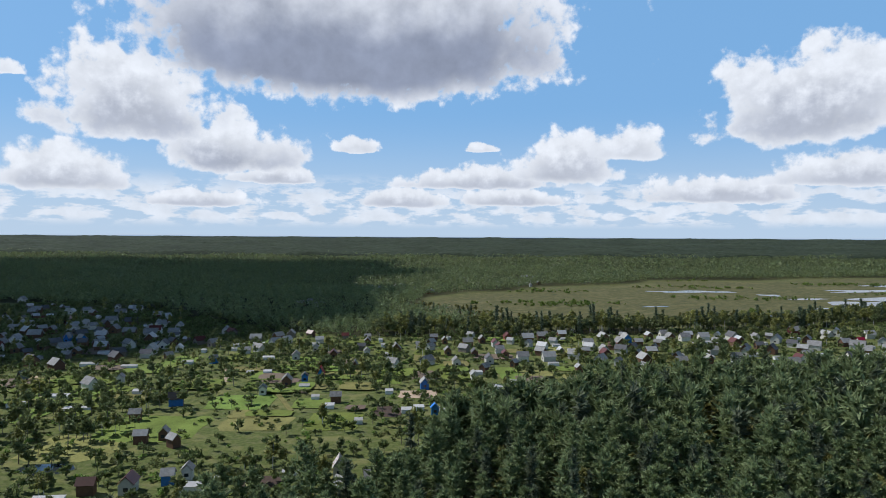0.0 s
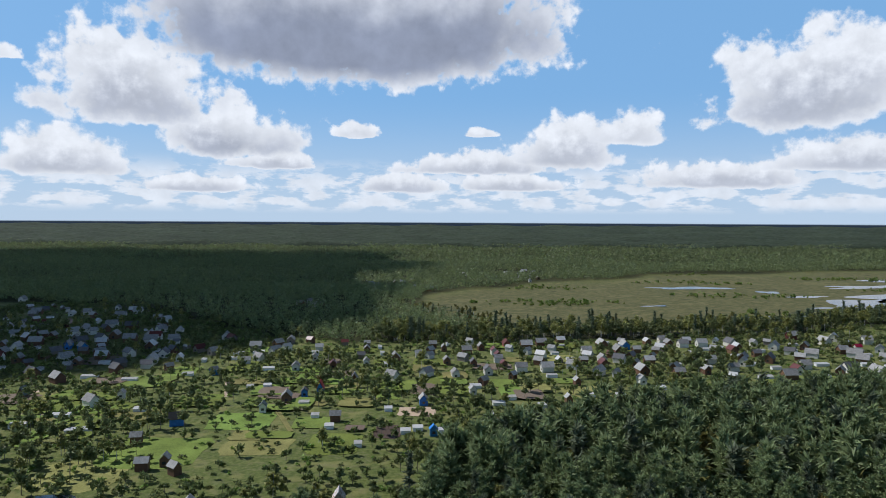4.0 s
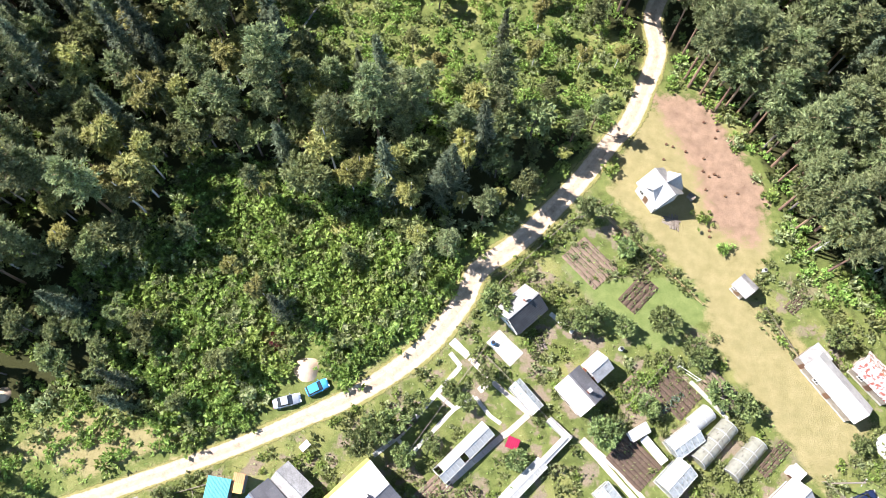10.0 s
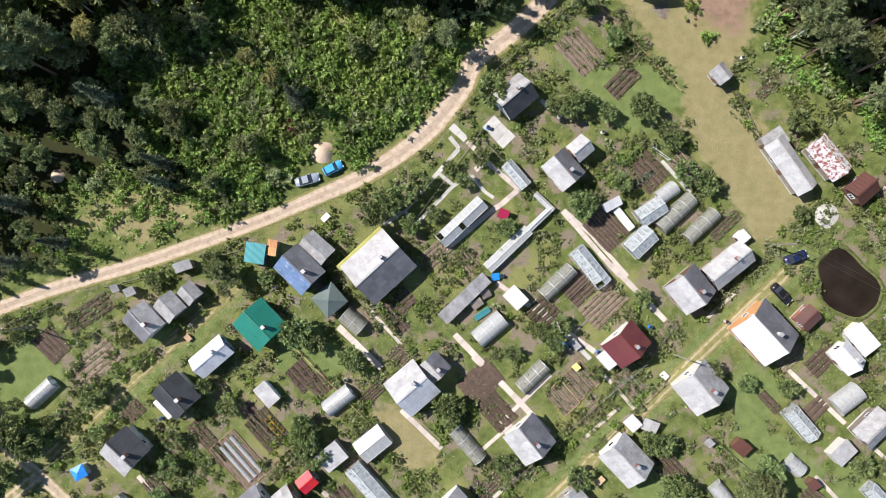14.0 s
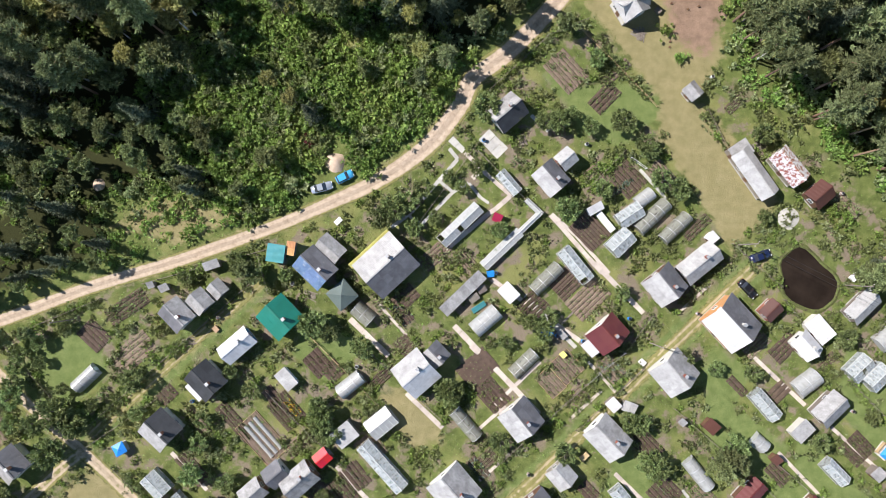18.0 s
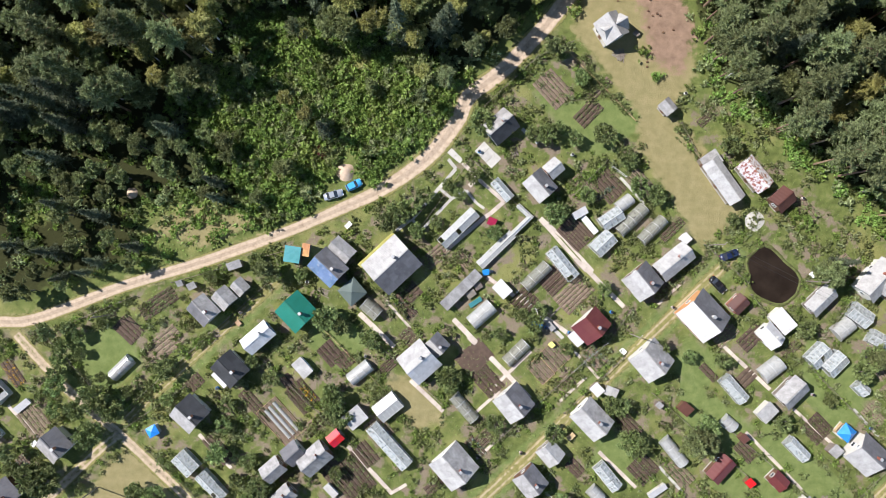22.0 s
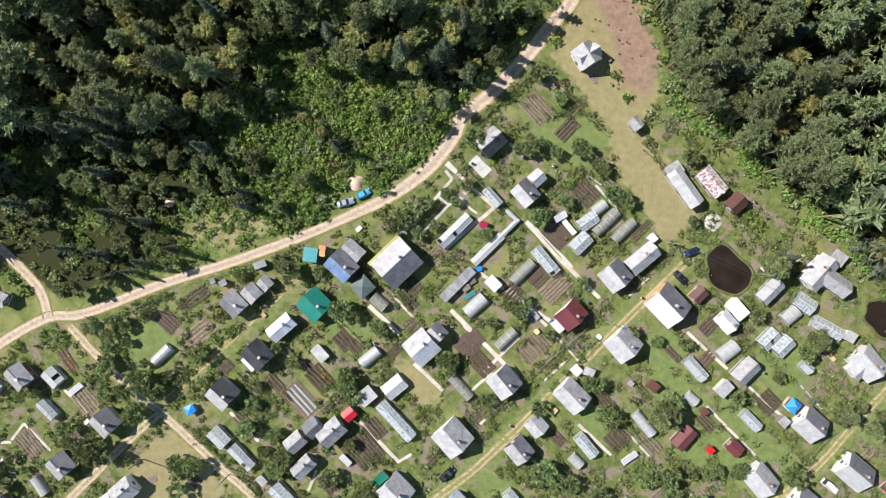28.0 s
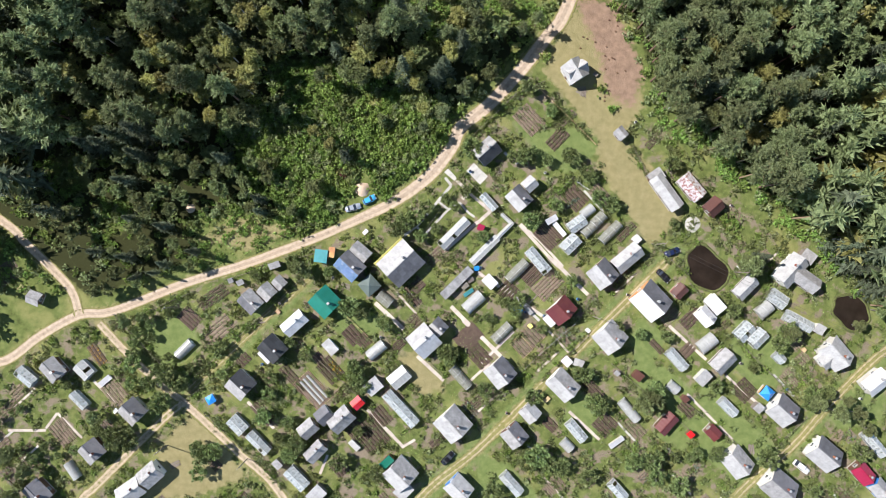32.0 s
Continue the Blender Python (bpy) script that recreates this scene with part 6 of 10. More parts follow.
tunnel(46.2, 5.4, 6.8, 2.7, 45, 'poly', 'arched polycarbonate tunnel greenhouse')
glasshouse(35.4, 2.4, 5.0, 3.6, 45, 'framed glass greenhouse with pale panes', skin='glass', missing=0.05)
shed(32.5, 6.3, 4.5, 1.2, -50, 'white', 'frame_white', 1.0, label='grey weathered garden shed with a lean-to roof')
tunnel(40.1, 11.1, 3.6, 2.7, 38, 'film', 'arched polycarbonate tunnel greenhouse')
shed(53.1, 3.7, 2.0, 1.8, -45, 'white', 'frame_white', 1.6, label='grey weathered garden shed with a lean-to roof')
path_strip(8.5, 23.0, 12.3, 19.3, 3.0, 'concrete', label='grey concrete yard slab')
bed(24.4, 35.8, 7.6, 5.5, -47, 'soil_dry', 7, 'herb', 0.5)
bed(32.1, 30.7, 6.2, 3.6, 47, 'soil', 4, 'herb', 0.9)
bed(36.8, 14.8, 6.2, 5.3, -45, 'soil', 6, 'herb', 0.4)
bed(29.6, 4.5, 6.7, 5.3, -45, 'soil', 8, None, 0)
bed(35.7, 13.2, 5.3, 1.4, 40, 'soil', 1, 'herb_blue', 1.5, tall=0.5)
bed(50.7, 5.6, 6.2, 2.1, 45, 'soil', 3, 'herb', 1.2)
bed(29.6, -8.8, 8.0, 4.9, 45, 'soil_dry', 6, 'herb', 0.5)
bed(24.5, -5.3, 5.3, 3.1, 45, 'soil', 5, None, 0)
bed(26.0, -6.8, 5.3, 2.2, 45, 'soil', 3, 'herb', 0.3)
bed(8.2, -22.7, 7.1, 5.3, 42, 'soil', 1, None, 0)
bed(11.2, -27.8, 6.2, 4.5, -47, 'soil', 3, 'herb', 0.8)
bed(25.5, -22.1, 5.3, 4.9, -47, 'soil_dry', 5, 'herb', 0.8, edge=True)
bed(22.5, -25.2, 5.3, 3.6, -47, 'soil_dry', 4, 'herb', 0.8, edge=True)
bed(68.2, -17.4, 6.2, 3.6, 45, 'soil', 4, 'herb', 0.4)
bed(67.1, -26.1, 4.0, 3.1, 45, 'soil', 3, None, 0)
bed(45.0, -46.0, 5.3, 5.3, -45, 'soil', 6, 'herb', 0.6)
bed(41.4, -36.9, 6.2, 4.0, -45, 'soil', 5, 'herb', 0.8)
bed(30.2, -46.0, 4.0, 2.7, -45, 'soil', 3, 'herb', 0.4)
bed(18.8, -10.4, 4.9, 4.9, 45, 'soil', 5, 'herb', 1.2)
bed(67.1, -41.9, 4.9, 3.1, -45, 'soil', 4, 'herb', 1.0)
bed(82.5, -36.8, 5.3, 5.3, -45, 'soil', 5, 'herb', 1.2)
bed(58.9, -25.1, 4.5, 1.8, -45, 'soil', 2, 'herb', 0.9)
bed(-66.2, -17.9, 5.5, 4.3, -42, 'soil', 5, 'herb', 0.15)
bed(-58.4, -20.9, 8.0, 4.9, 40, 'soil_dry', 5, 'herb', 0.5)
bed(-60.0, -12.2, 8.5, 3.6, 35, 'soil', 4, 'herb', 1.4)
bed(-31.4, -28.9, 4.0, 2.5, -47, 'soil', 3, None, 0)
bed(-28.6, -31.7, 6.7, 4.9, -47, 'soil', 5, 'herb', 1.3)
bed(-27.4, -30.9, 3.6, 1.8, -47, 'soil', 2, 'flower', 1.0)
bed(-17.6, -49.1, 8.5, 7.1, -50, 'soil', 8, 'herb', 0.7)
bed(-21.7, -47.1, 8.0, 5.3, -50, 'soil', 6, 'herb', 0.4)
bed(-15.1, -44.1, 5.3, 4.5, -50, 'soil', 5, 'herb', 0.5)
bed(-22.8, -22.3, 4.9, 4.0, -47, 'soil', 4, 'herb', 0.6)
bed(-19.8, -23.8, 3.6, 3.6, -47, 'soil', 3, 'herb', 0.9)
bed(-12.1, -38.5, 5.3, 4.5, -47, 'soil_dry', 6, 'herb', 0.5)
bed(-90.6, -27.6, 6.2, 2.7, -55, 'soil', 3, 'flower', 0.5)
bed(-85.9, -37.6, 6.2, 4.9, -50, 'soil_dry', 6, 'herb', 0.7)
bed(-99.4, -48.3, 6.7, 4.9, -50, 'soil_dry', 6, 'herb', 0.7)
bed(-38.5, -34.0, 8.9, 2.7, -47, 'soil', 3, 'herb', 0.9)
bed(-114.5, -5.9, 5.3, 6.2, -55, 'soil_dry', 6, 'herb', 0.8)
bed(-26.2, -57.2, 5.3, 4.0, -50, 'soil', 5, 'herb', 0.6)
bed(-51.7, -29.0, 2.7, 3.6, -45, 'soil', 3, 'herb', 0.8)
bed(-59.5, -56.3, 4.5, 2.7, -45, 'soil', 3, 'herb', 0.8)
bed(-46.5, -43.1, 7.1, 3.1, -47, 'soil', 4, 'herb', 0.6)
bed(-5.2, 8.9, 4.5, 2.2, 40, 'soil', 3, 'herb', 1.4)
path_strip(21.9, 7.5, 32.2, -3.7, 0.9, 'path')
path_strip(30.6, -1.7, 40.4, -11.3, 1.0, 'path')
path_strip(10.6, -5.3, 28.1, -17.0, 0.9, 'path')
path_strip(3.5, -14.5, 20.4, -31.3, 1.1, 'path')
path_strip(11.2, -30.3, 20.4, -21.1, 0.7, 'path')
path_strip(13.8, -29.8, 7.7, -35.4, 0.7, 'path')
path_strip(59.9, -17.4, 72.3, -28.6, 0.8, 'path')
path_strip(35.3, -42.5, 43.5, -50.1, 0.8, 'path')
path_strip(67.1, -37.8, 79.4, -50.0, 0.7, 'path')
path_strip(77.4, -32.7, 86.7, -40.8, 0.7, 'path')
path_strip(-16.8, -13.6, -9.1, -20.7, 1.1, 'path')
path_strip(-5.5, -27.8, 1.7, -34.4, 0.9, 'path')
path_strip(-18.7, -42.1, -8.9, -52.2, 0.9, 'path')
path_strip(-9.4, -52.2, -5.9, -50.1, 0.7, 'path')
path_strip(-50.6, -40.1, -43.5, -47.2, 0.8, 'path')
path_strip(-91.5, -34.6, -84.9, -41.2, 0.7, 'path')
path_strip(-100.9, -43.2, -94.3, -49.8, 0.7, 'path')
path_strip(-103.9, -47.3, -100.9, -43.2, 0.7, 'path')
path_strip(-113.9, -47.8, -103.9, -47.8, 0.7, 'path')
path_strip(-31.2, -59.3, -29.2, -54.2, 0.7, 'path')
path_strip(17.7, 27.0, 21.3, 23.9, 0.8, 'concrete')
fence(9.5, 31.6, 20.7, 42.5, 1.3, 'plank')
fence(20.7, 42.5, 28.5, 46.1, 1.3, 'plank')
fence(42.4, 29.2, 27.4, 44.1, 1.0, 'wood')
fence(19.8, 7.5, 7.5, 19.7, 1.3, 'plank')
fence(20.3, 8.0, 11.6, 0.8, 1.3, 'plank')
fence(57.4, 2.6, 67.1, -5.6, 1.2, 'plank')
fence(37.3, 18.9, 40.3, 16.9, 1.6, 'frame_white', label='pale wall panels beside a garden')
fence(36.2, 20.4, 29.0, 12.7, 1.3, 'plank')
fence(52.2, 28.8, 56.8, 20.0, 1.2, 'plank')
fence(-5.8, 2.3, 7.5, 21.3, 1.4, 'plank')
fence(-65.0, -10.7, -79.1, -16.9, 1.1, 'plank')
fence(-57.0, -7.7, -32.7, -0.4, 1.1, 'plank')
fence(-66.3, -35.1, -52.3, -22.1, 1.0, 'plank')
fence(-52.3, -22.1, -34.9, -6.0, 1.0, 'plank')
fence(-32.6, -9.1, -34.9, -1.5, 1.3, 'plank')
fence(-86.2, -16.9, -67.8, -36.1, 1.1, 'plank')
fence(-67.8, -40.1, -53.7, -30.0, 1.2, 'plank')
fence(-61.7, -43.1, -39.3, -64.3, 1.2, 'plank')
fence(-24.9, -16.7, -10.1, -30.9, 1.1, 'wood')
fence(-39.6, -21.8, -15.1, -44.1, 1.1, 'plank')
fence(1.6, -32.9, -15.2, -17.7, 1.1, 'plank')
fence(29.6, -25.2, 36.8, -19.0, 1.4, 'slate', label='grey sheet metal fence along the street')
fence(36.8, -19.0, 41.9, -11.8, 1.3, 'plank')
fence(12.8, -41.0, 29.6, -25.2, 1.2, 'plank')
fence(40.4, -22.1, 27.6, -34.3, 1.0, 'plank')
fence(80.5, -23.5, 93.9, -36.7, 1.3, 'plank')
fence(83.6, -17.3, 89.3, -9.1, 1.3, 'plank')
fence(64.0, -37.8, 81.5, -52.1, 1.1, 'plank')
fence(90.7, -52.0, 99.0, -43.9, 1.2, 'plank')
fence(46.6, -29.7, 67.1, -47.0, 1.0, 'plank')
fence(100.1, -31.6, 104.3, -23.4, 1.1, 'plank')
fence(67.7, -8.1, 73.3, -15.3, 1.3, 'plank')
fence(42.0, -43.0, 58.9, -60.2, 1.0, 'plank')
fence(27.4, 58.5, 32.0, 59.6, 1.0, 'plank')
pole(41.6, -17.0)
pole(80.0, -5.0)
pole(-71.7, -51.7)
pole(-70.1, -14.8)
pole(-50.5, -55.2)
pole(108.7, 34.9)
barrel(11.4, -4.1, paint='bluebright', label='blue plastic water barrel')
barrel(-15.2, -22.8, paint='frame_white', label='white plastic water barrel')
barrel(23.5, -16.0, paint='bluebright', label='blue plastic water barrel')
barrel(8.5, 21.8, paint='bluebright', label='blue plastic water barrel')
barrel(-28.0, -7.0, paint='frame_white', label='white plastic water barrel')
barrel(28.6, -17.0, paint='bluebright', label='blue plastic water barrel')
tree('apple', -23.5, -14.4, 1.5)
tree('apple', -20.5, -15.9, 1.1)
tree('broad', -36.6, -4.0, 0.55)
tree('apple', -71.2, -32.1, 1.7)
tree('apple', -68.7, -34.0, 1.4)
tree('apple', -57.4, -26.0, 1.2)
tree('apple', -58.6, -52.4, 1.3)
tree('apple', -61.1, -53.9, 1.1)
tree('apple', -63.1, -51.4, 1.0)
tree('apple', -83.9, -48.5, 1.8)
tree('apple', -80.9, -49.4, 1.6)
tree('apple', -72.1, -39.5, 1.4)
tree('broad', -89.9, -43.5, 0.5)
tree('apple', -79.7, -29.6, 1.3)
tree('apple', -80.2, -27.1, 1.1)
tree('apple', -45.8, -43.4, 1.3)
tree('apple', -19.9, -35.4, 1.2)
tree('apple', -21.9, -30.4, 1.3)
tree('apple', -21.4, -33.4, 1.2)
tree('apple', -14.0, -18.9, 1.2)
tree('apple', -36.7, -50.4, 1.4)
tree('apple', -38.7, -53.4, 1.2)
tree('apple', -34.9, -27.5, 1.0)
tree('apple', -26.2, -55.3, 1.3)
tree('apple', -15.8, -58.3, 1.2)
tree('apple', -20.8, -47.4, 0.8)
tree('broad', -81.8, -18.2, 0.5)
tree('broad', -77.3, -17.1, 0.45)
tree('apple', -75.6, -34.6, 1.2)
tree('apple', -67.7, -35.0, 1.3)
tree('apple', -62.5, -58.3, 1.2)
tree('apple', -56.8, -32.5, 0.8)
tree('broad', 55.9, -38.2, 0.75)
tree('broad', 57.9, -40.2, 0.6)
tree('broad', 81.2, -2.9, 0.8)
tree('apple', 86.7, -53.7, 1.7)
tree('apple', 92.9, -21.1, 1.6)
tree('apple', 90.3, -24.1, 1.3)
tree('broad', 111.1, -42.2, 0.7)
tree('broad', 113.6, -46.2, 0.6)
tree('broad', 108.6, -39.1, 0.5)
tree('apple', 98.4, -39.2, 1.4)
tree('apple', 99.4, -37.1, 1.2)
tree('apple', 56.4, -54.3, 1.5)
tree('apple', 51.8, -55.3, 1.3)
tree('apple', 63.9, -61.2, 1.5)
tree('apple', 57.9, -59.3, 1.2)
tree('apple', 74.0, -53.2, 1.2)
tree('apple', 62.9, -54.3, 0.8)
tree('apple', 67.0, -54.3, 0.8)
tree('apple', 26.2, -53.3, 1.7)
tree('apple', 29.2, -55.3, 1.5)
tree('apple', 23.7, -55.3, 1.3)
tree('apple', 32.7, -56.3, 1.3)
tree('apple', 42.3, -40.3, 1.4)
tree('apple', 39.2, -32.3, 1.2)
tree('apple', 37.2, -31.8, 1.1)
tree('apple', 25.1, -38.3, 1.2)
tree('apple', 21.6, -12.3, 1.0)
tree('apple', 20.6, -15.3, 1.1)
tree('apple', 18.0, -13.3, 0.9)
tree('apple', 13.5, -17.3, 0.8)
tree('apple', 47.8, -19.7, 1.0)
tree('apple', 53.9, -21.7, 0.9)
tree('apple', 3.5, -26.4, 1.1)
tree('apple', 3.0, -28.4, 1.0)
tree('apple', 12.6, -36.3, 1.1)
tree('apple', 35.7, -7.2, 0.9)
tree('apple', 27.6, -20.3, 0.8)
tree('apple', 78.7, -15.1, 1.1)
tree('apple', 84.2, -30.1, 0.9)
tree('apple', 74.1, -35.2, 1.0)
tree('apple', 60.9, -22.2, 1.0)
tree('apple', 100.3, -63.2, 1.0)
tree('broad', 111.7, -19.0, 0.5)
tree('broad', 114.8, -10.9, 0.6)
tree('apple', 103.5, -37.1, 1.2)
tree('apple', 14.7, -63.3, 1.5)
tree('apple', 39.8, -59.3, 1.2)
tree('apple', 69.0, -53.2, 0.9)
tree('broad', 23.9, 44.3, 0.6)
tree('apple', 35.1, 25.6, 1.3)
tree('apple', 30.0, 37.7, 1.0)
tree('apple', 23.0, 25.5, 1.2)
tree('apple', 19.9, 25.5, 1.0)
tree('apple', 42.7, 14.5, 1.2)
tree('apple', 46.3, 13.0, 1.2)
tree('apple', 39.7, 21.6, 1.1)
tree('apple', 40.7, 20.1, 1.0)
tree('apple', 31.6, 12.5, 1.0)
tree('apple', 24.5, 8.4, 1.3)
tree('apple', 26.0, 9.4, 1.0)
tree('bush', 43.7, 43.9, 1.0)
tree('bush', 46.8, 38.8, 1.1)
tree('apple', 63.0, 8.1, 0.8)
tree('apple', 62.0, 23.8, 1.2)
tree('apple', 8.8, 27.5, 1.5)
tree('apple', 7.3, 16.3, 1.0)
tree('apple', 11.9, 4.3, 0.9)
tree('bush', 76.5, 9.3, 1.2)
tree('bush', 79.6, 7.8, 1.3)
tree('apple', 14.4, 26.5, 0.9)
tree('apple', 25.5, 27.1, 0.8)
tree('apple', 29.0, 24.6, 1.0)
tree('apple', 4.3, 12.3, 0.8)
tree('apple', 1.8, 14.3, 0.8)
tree('apple', -0.7, 6.2, 0.8)
tree('apple', -4.7, 4.2, 1.0)
tree('apple', -8.6, 7.7, 1.4)
tree('apple', -6.1, 9.2, 1.2)
tree('apple', -11.1, 6.2, 1.3)
tree('apple', -3.1, 11.8, 1.1)
tree('redbush', -24.7, 20.9, 1.1)
shed(-13.0, 0.0, 10.0, 1.0, 44, 'yellow', 'plank', 3.1, label='strip of yellowed roofing sheets along an eave')
path_strip(-9.2, 4.3, -5.3, 7.4, 0.75, 'concrete')
path_strip(-5.3, 7.4, -0.1, 13.7, 0.75, 'concrete')
path_strip(-0.1, 13.7, 3.5, 18.0, 0.75, 'concrete')
path_strip(3.5, 18.0, 1.8, 20.1, 0.75, 'concrete')
path_strip(-0.1, 13.7, 2.6, 11.6, 0.6, 'concrete')
path_strip(-3.6, 4.7, 2.6, 11.4, 0.65, 'concrete')
path_strip(2.6, 11.4, 5.7, 13.4, 0.65, 'concrete')
path_strip(-5.8, 6.8, -3.4, 4.5, 0.6, 'concrete')
path_strip(5.8, 13.4, 8.1, 10.6, 0.6, 'concrete')
path_strip(8.1, 10.6, 9.8, 9.5, 0.6, 'concrete')
path_strip(4.9, 19.4, 8.0, 16.2, 0.8, 'path')
path_strip(8.0, 16.2, 14.2, 11.0, 0.8, 'path')
path_strip(14.0, 11.0, 11.0, 8.3, 0.9, 'path')
path_strip(11.0, 8.3, 9.9, 7.6, 0.9, 'path')
path_strip(9.9, 7.6, 1.6, 0.2, 0.9, 'path')
path_strip(2.0, 22.0, 4.7, 19.6, 1.3, 'concrete')
path_strip(6.4, 14.3, 8.4, 16.1, 1.0, 'path')
path_strip(22.1, 7.7, 26.9, 3.6, 0.7, 'path')
path_strip(26.9, 3.6, 33.6, -3.7, 0.7, 'path')
path_strip(17.2, -8.3, 27.3, -18.3, 0.8, 'concrete')
path_strip(6.7, -18.3, 12.9, -23.7, 0.9, 'path')
path_strip(24.4, -13.8, 30.8, -7.1, 0.4, 'plank')
glasshouse(12.4, 0.6, 9.8, 2.0, 45, 'narrow glazed frame beside a garden wall', 1.2, 0.3, 'film', missing=0.05)
glasshouse(17.7, 5.8, 6.2, 1.0, 45, 'narrow glazed frame beside a garden wall', 1.2, 0.3, 'film', missing=0.05)
glasshouse(18.5, 8.9, 4.2, 0.9, -42, 'narrow glazed frame beside a garden wall', 1.2, 0.3, 'film', missing=0.05)
shed(11.4, 6.6, 1.8, 1.6, -20, 'crimson', 'log', 1.6, label='small crimson-roofed garden cabinet')
shed(7.2, -9.0, 2.0, 1.4, 35, 'plank', 'plank', 1.0, label='low wooden plank box')
shed(8.7, -7.3, 1.7, 1.4, 30, 'plank', 'plank', 0.9, label='stacked wooden planks in a garden')
shed(24.4, -15.7, 2.0, 1.2, -45, 'slate', 'plank', 0.9, label='low grey covered woodpile')
shed(24.7, -19.6, 1.2, 1.0, -45, 'yellow', 'plank', 1.0, label='small yellow garden box')
shed(21.5, -15.3, 2.2, 1.8, 20, 'bluebright', 'frame_metal', 0.7, label='blue tarpaulin over a garden heap')
shed(10.3, -4.3, 1.4, 1.2, 10, 'bluebright', 'frame_metal', 0.8, label='blue tarpaulin over a barrel')
shed(8.2, -10.8, 3.0, 1.0, 35, 'teal', 'frame_metal', 0.6, label='teal metal frame leaning in a garden')
pole(58.5, 2.4, 9.0)
pole(120.5, -27.6, 9.0)
cable = thing('power_cable', 0, 0, 0, 0, 'thin black overhead power cables between poles', 'cable')
rod('wire', cable, M['trim_black'], (58.5, 1.9, 8.6), (120.5, -28.1, 8.6), 0.05)
rod('wire', cable, M['trim_black'], (58.5, 2.9, 8.6), (120.5, -27.1, 8.6), 0.05)
heap(-20.4, 16.8, 2.0, 1.1, 'sand', 'heap of pale sand beside the track')
heap(-66.3, 11.4, 1.3, 0.7, 'sand', 'small heap of reddish sand in scrub')
heap(68.7, 7.8, 2.2, 0.25, 'concrete', 'spread pale gravel on grass')
log_pile(38.5, 43.6, -20, 'pile of grey planks beside a house')


# ---- woods, scrub and far village ----
BUILT = [(o.matrix_basis.translation.x, o.matrix_basis.translation.y) for o in scene.objects if o.parent is None and o.get("category") in ("house", "shed", "greenhouse", "pavilion", "car", "path", "garden bed", "water")]


def clear_of(X, Y, gap):
    ok = np.ones(X.shape, bool)
    for bx, by in BUILT:
        ok &= np.hypot(X - bx, Y - by) > gap
    return ok


PONDS = [(o.matrix_basis.translation.x, o.matrix_basis.translation.y) for o in scene.objects if o.name.startswith("pond")]


def dry_land(X, Y):
    ok = np.ones(X.shape, bool)
    for bx, by in PONDS:
        ok &= np.hypot(X - bx, Y - by) > 7.2
    return ok


CARS = [(o.matrix_basis.translation.x, o.matrix_basis.translation.y) for o in scene.objects if o.get("category") in ("car", "heap")]


def clear_cars(X, Y):
    ok = np.ones(X.shape, bool)
    for bx, by in CARS:
        ok &= np.hypot(X - bx, Y - by) > 3.2
    return ok


def off_roads(X, Y, gap):
    ok = np.ones(X.shape, bool)
    for points, width in ROADS:
        ok &= to_line(points, X, Y) > width / 2 + gap
    return ok


def glade(X, Y, gap):
    d = np.full(X.shape, -1e9)
    for shape in GLADES + DRY + BARE:
        d = np.maximum(d, in_shape(shape, X, Y))
    return d > gap


def in_wood(X, Y):
    return (Y < interp_line(WOODS_EDGE, X)) & (in_shape(GARDENS, X, Y) < -2.5) & off_roads(X, Y, 1.7) & (to_line(NORTH_LANE, X, Y) > 7.5) & ~glade(X, Y, -1.5) & (np.abs(X) < 0.75 * np.maximum(Y, 0) + 140)


X, Y = scatter(-360, 420, -60, 480, 5.0, 3, in_wood)
near = (np.hypot(X, Y - 35) < 105) & (Y < 115)
order = np.argsort(np.hypot(X, Y - 30) + 1e6 * ~near)
nx, ny = X[order], Y[order]
for x, y in zip(nx[:400], ny[:400]):
    mix = noise.noise((x * 0.03, y * 0.03, 2.0))
    west = x < 25
    r = random.random()
    mixed = west and x > -70 and y < 62
    if mixed:
        kind = "spruce" if r < 0.12 + mix * 0.2 else "pine" if r < 0.32 else "broad" if r < 0.66 else "birch"
    elif west:
        kind = "spruce" if r < 0.20 + mix * 0.3 else "pine" if r < 0.56 else "broad" if r < 0.80 else "birch"
    else:
        kind = "pine" if r < 0.70 + mix * 0.3 else "spruce" if r < 0.80 else "broad" if r < 0.90 else "birch"
    tall = random.uniform(0.78, 1.16) if west else random.uniform(0.92, 1.22)
    beside = float(to_line(MAIN_ROAD, np.array([x]), np.array([y]))[0])
    if beside < 10 and y < 72 and x < 40:
        tall *= 0.55
    if x < -36 and beside < 34:
        kind, tall = random.choice(("spruce", "broad", "broad", "broad")), random.uniform(0.34, 0.48) + 0.011 * beside
    tree(kind, float(x), float(y), tall, group="woodland trees")
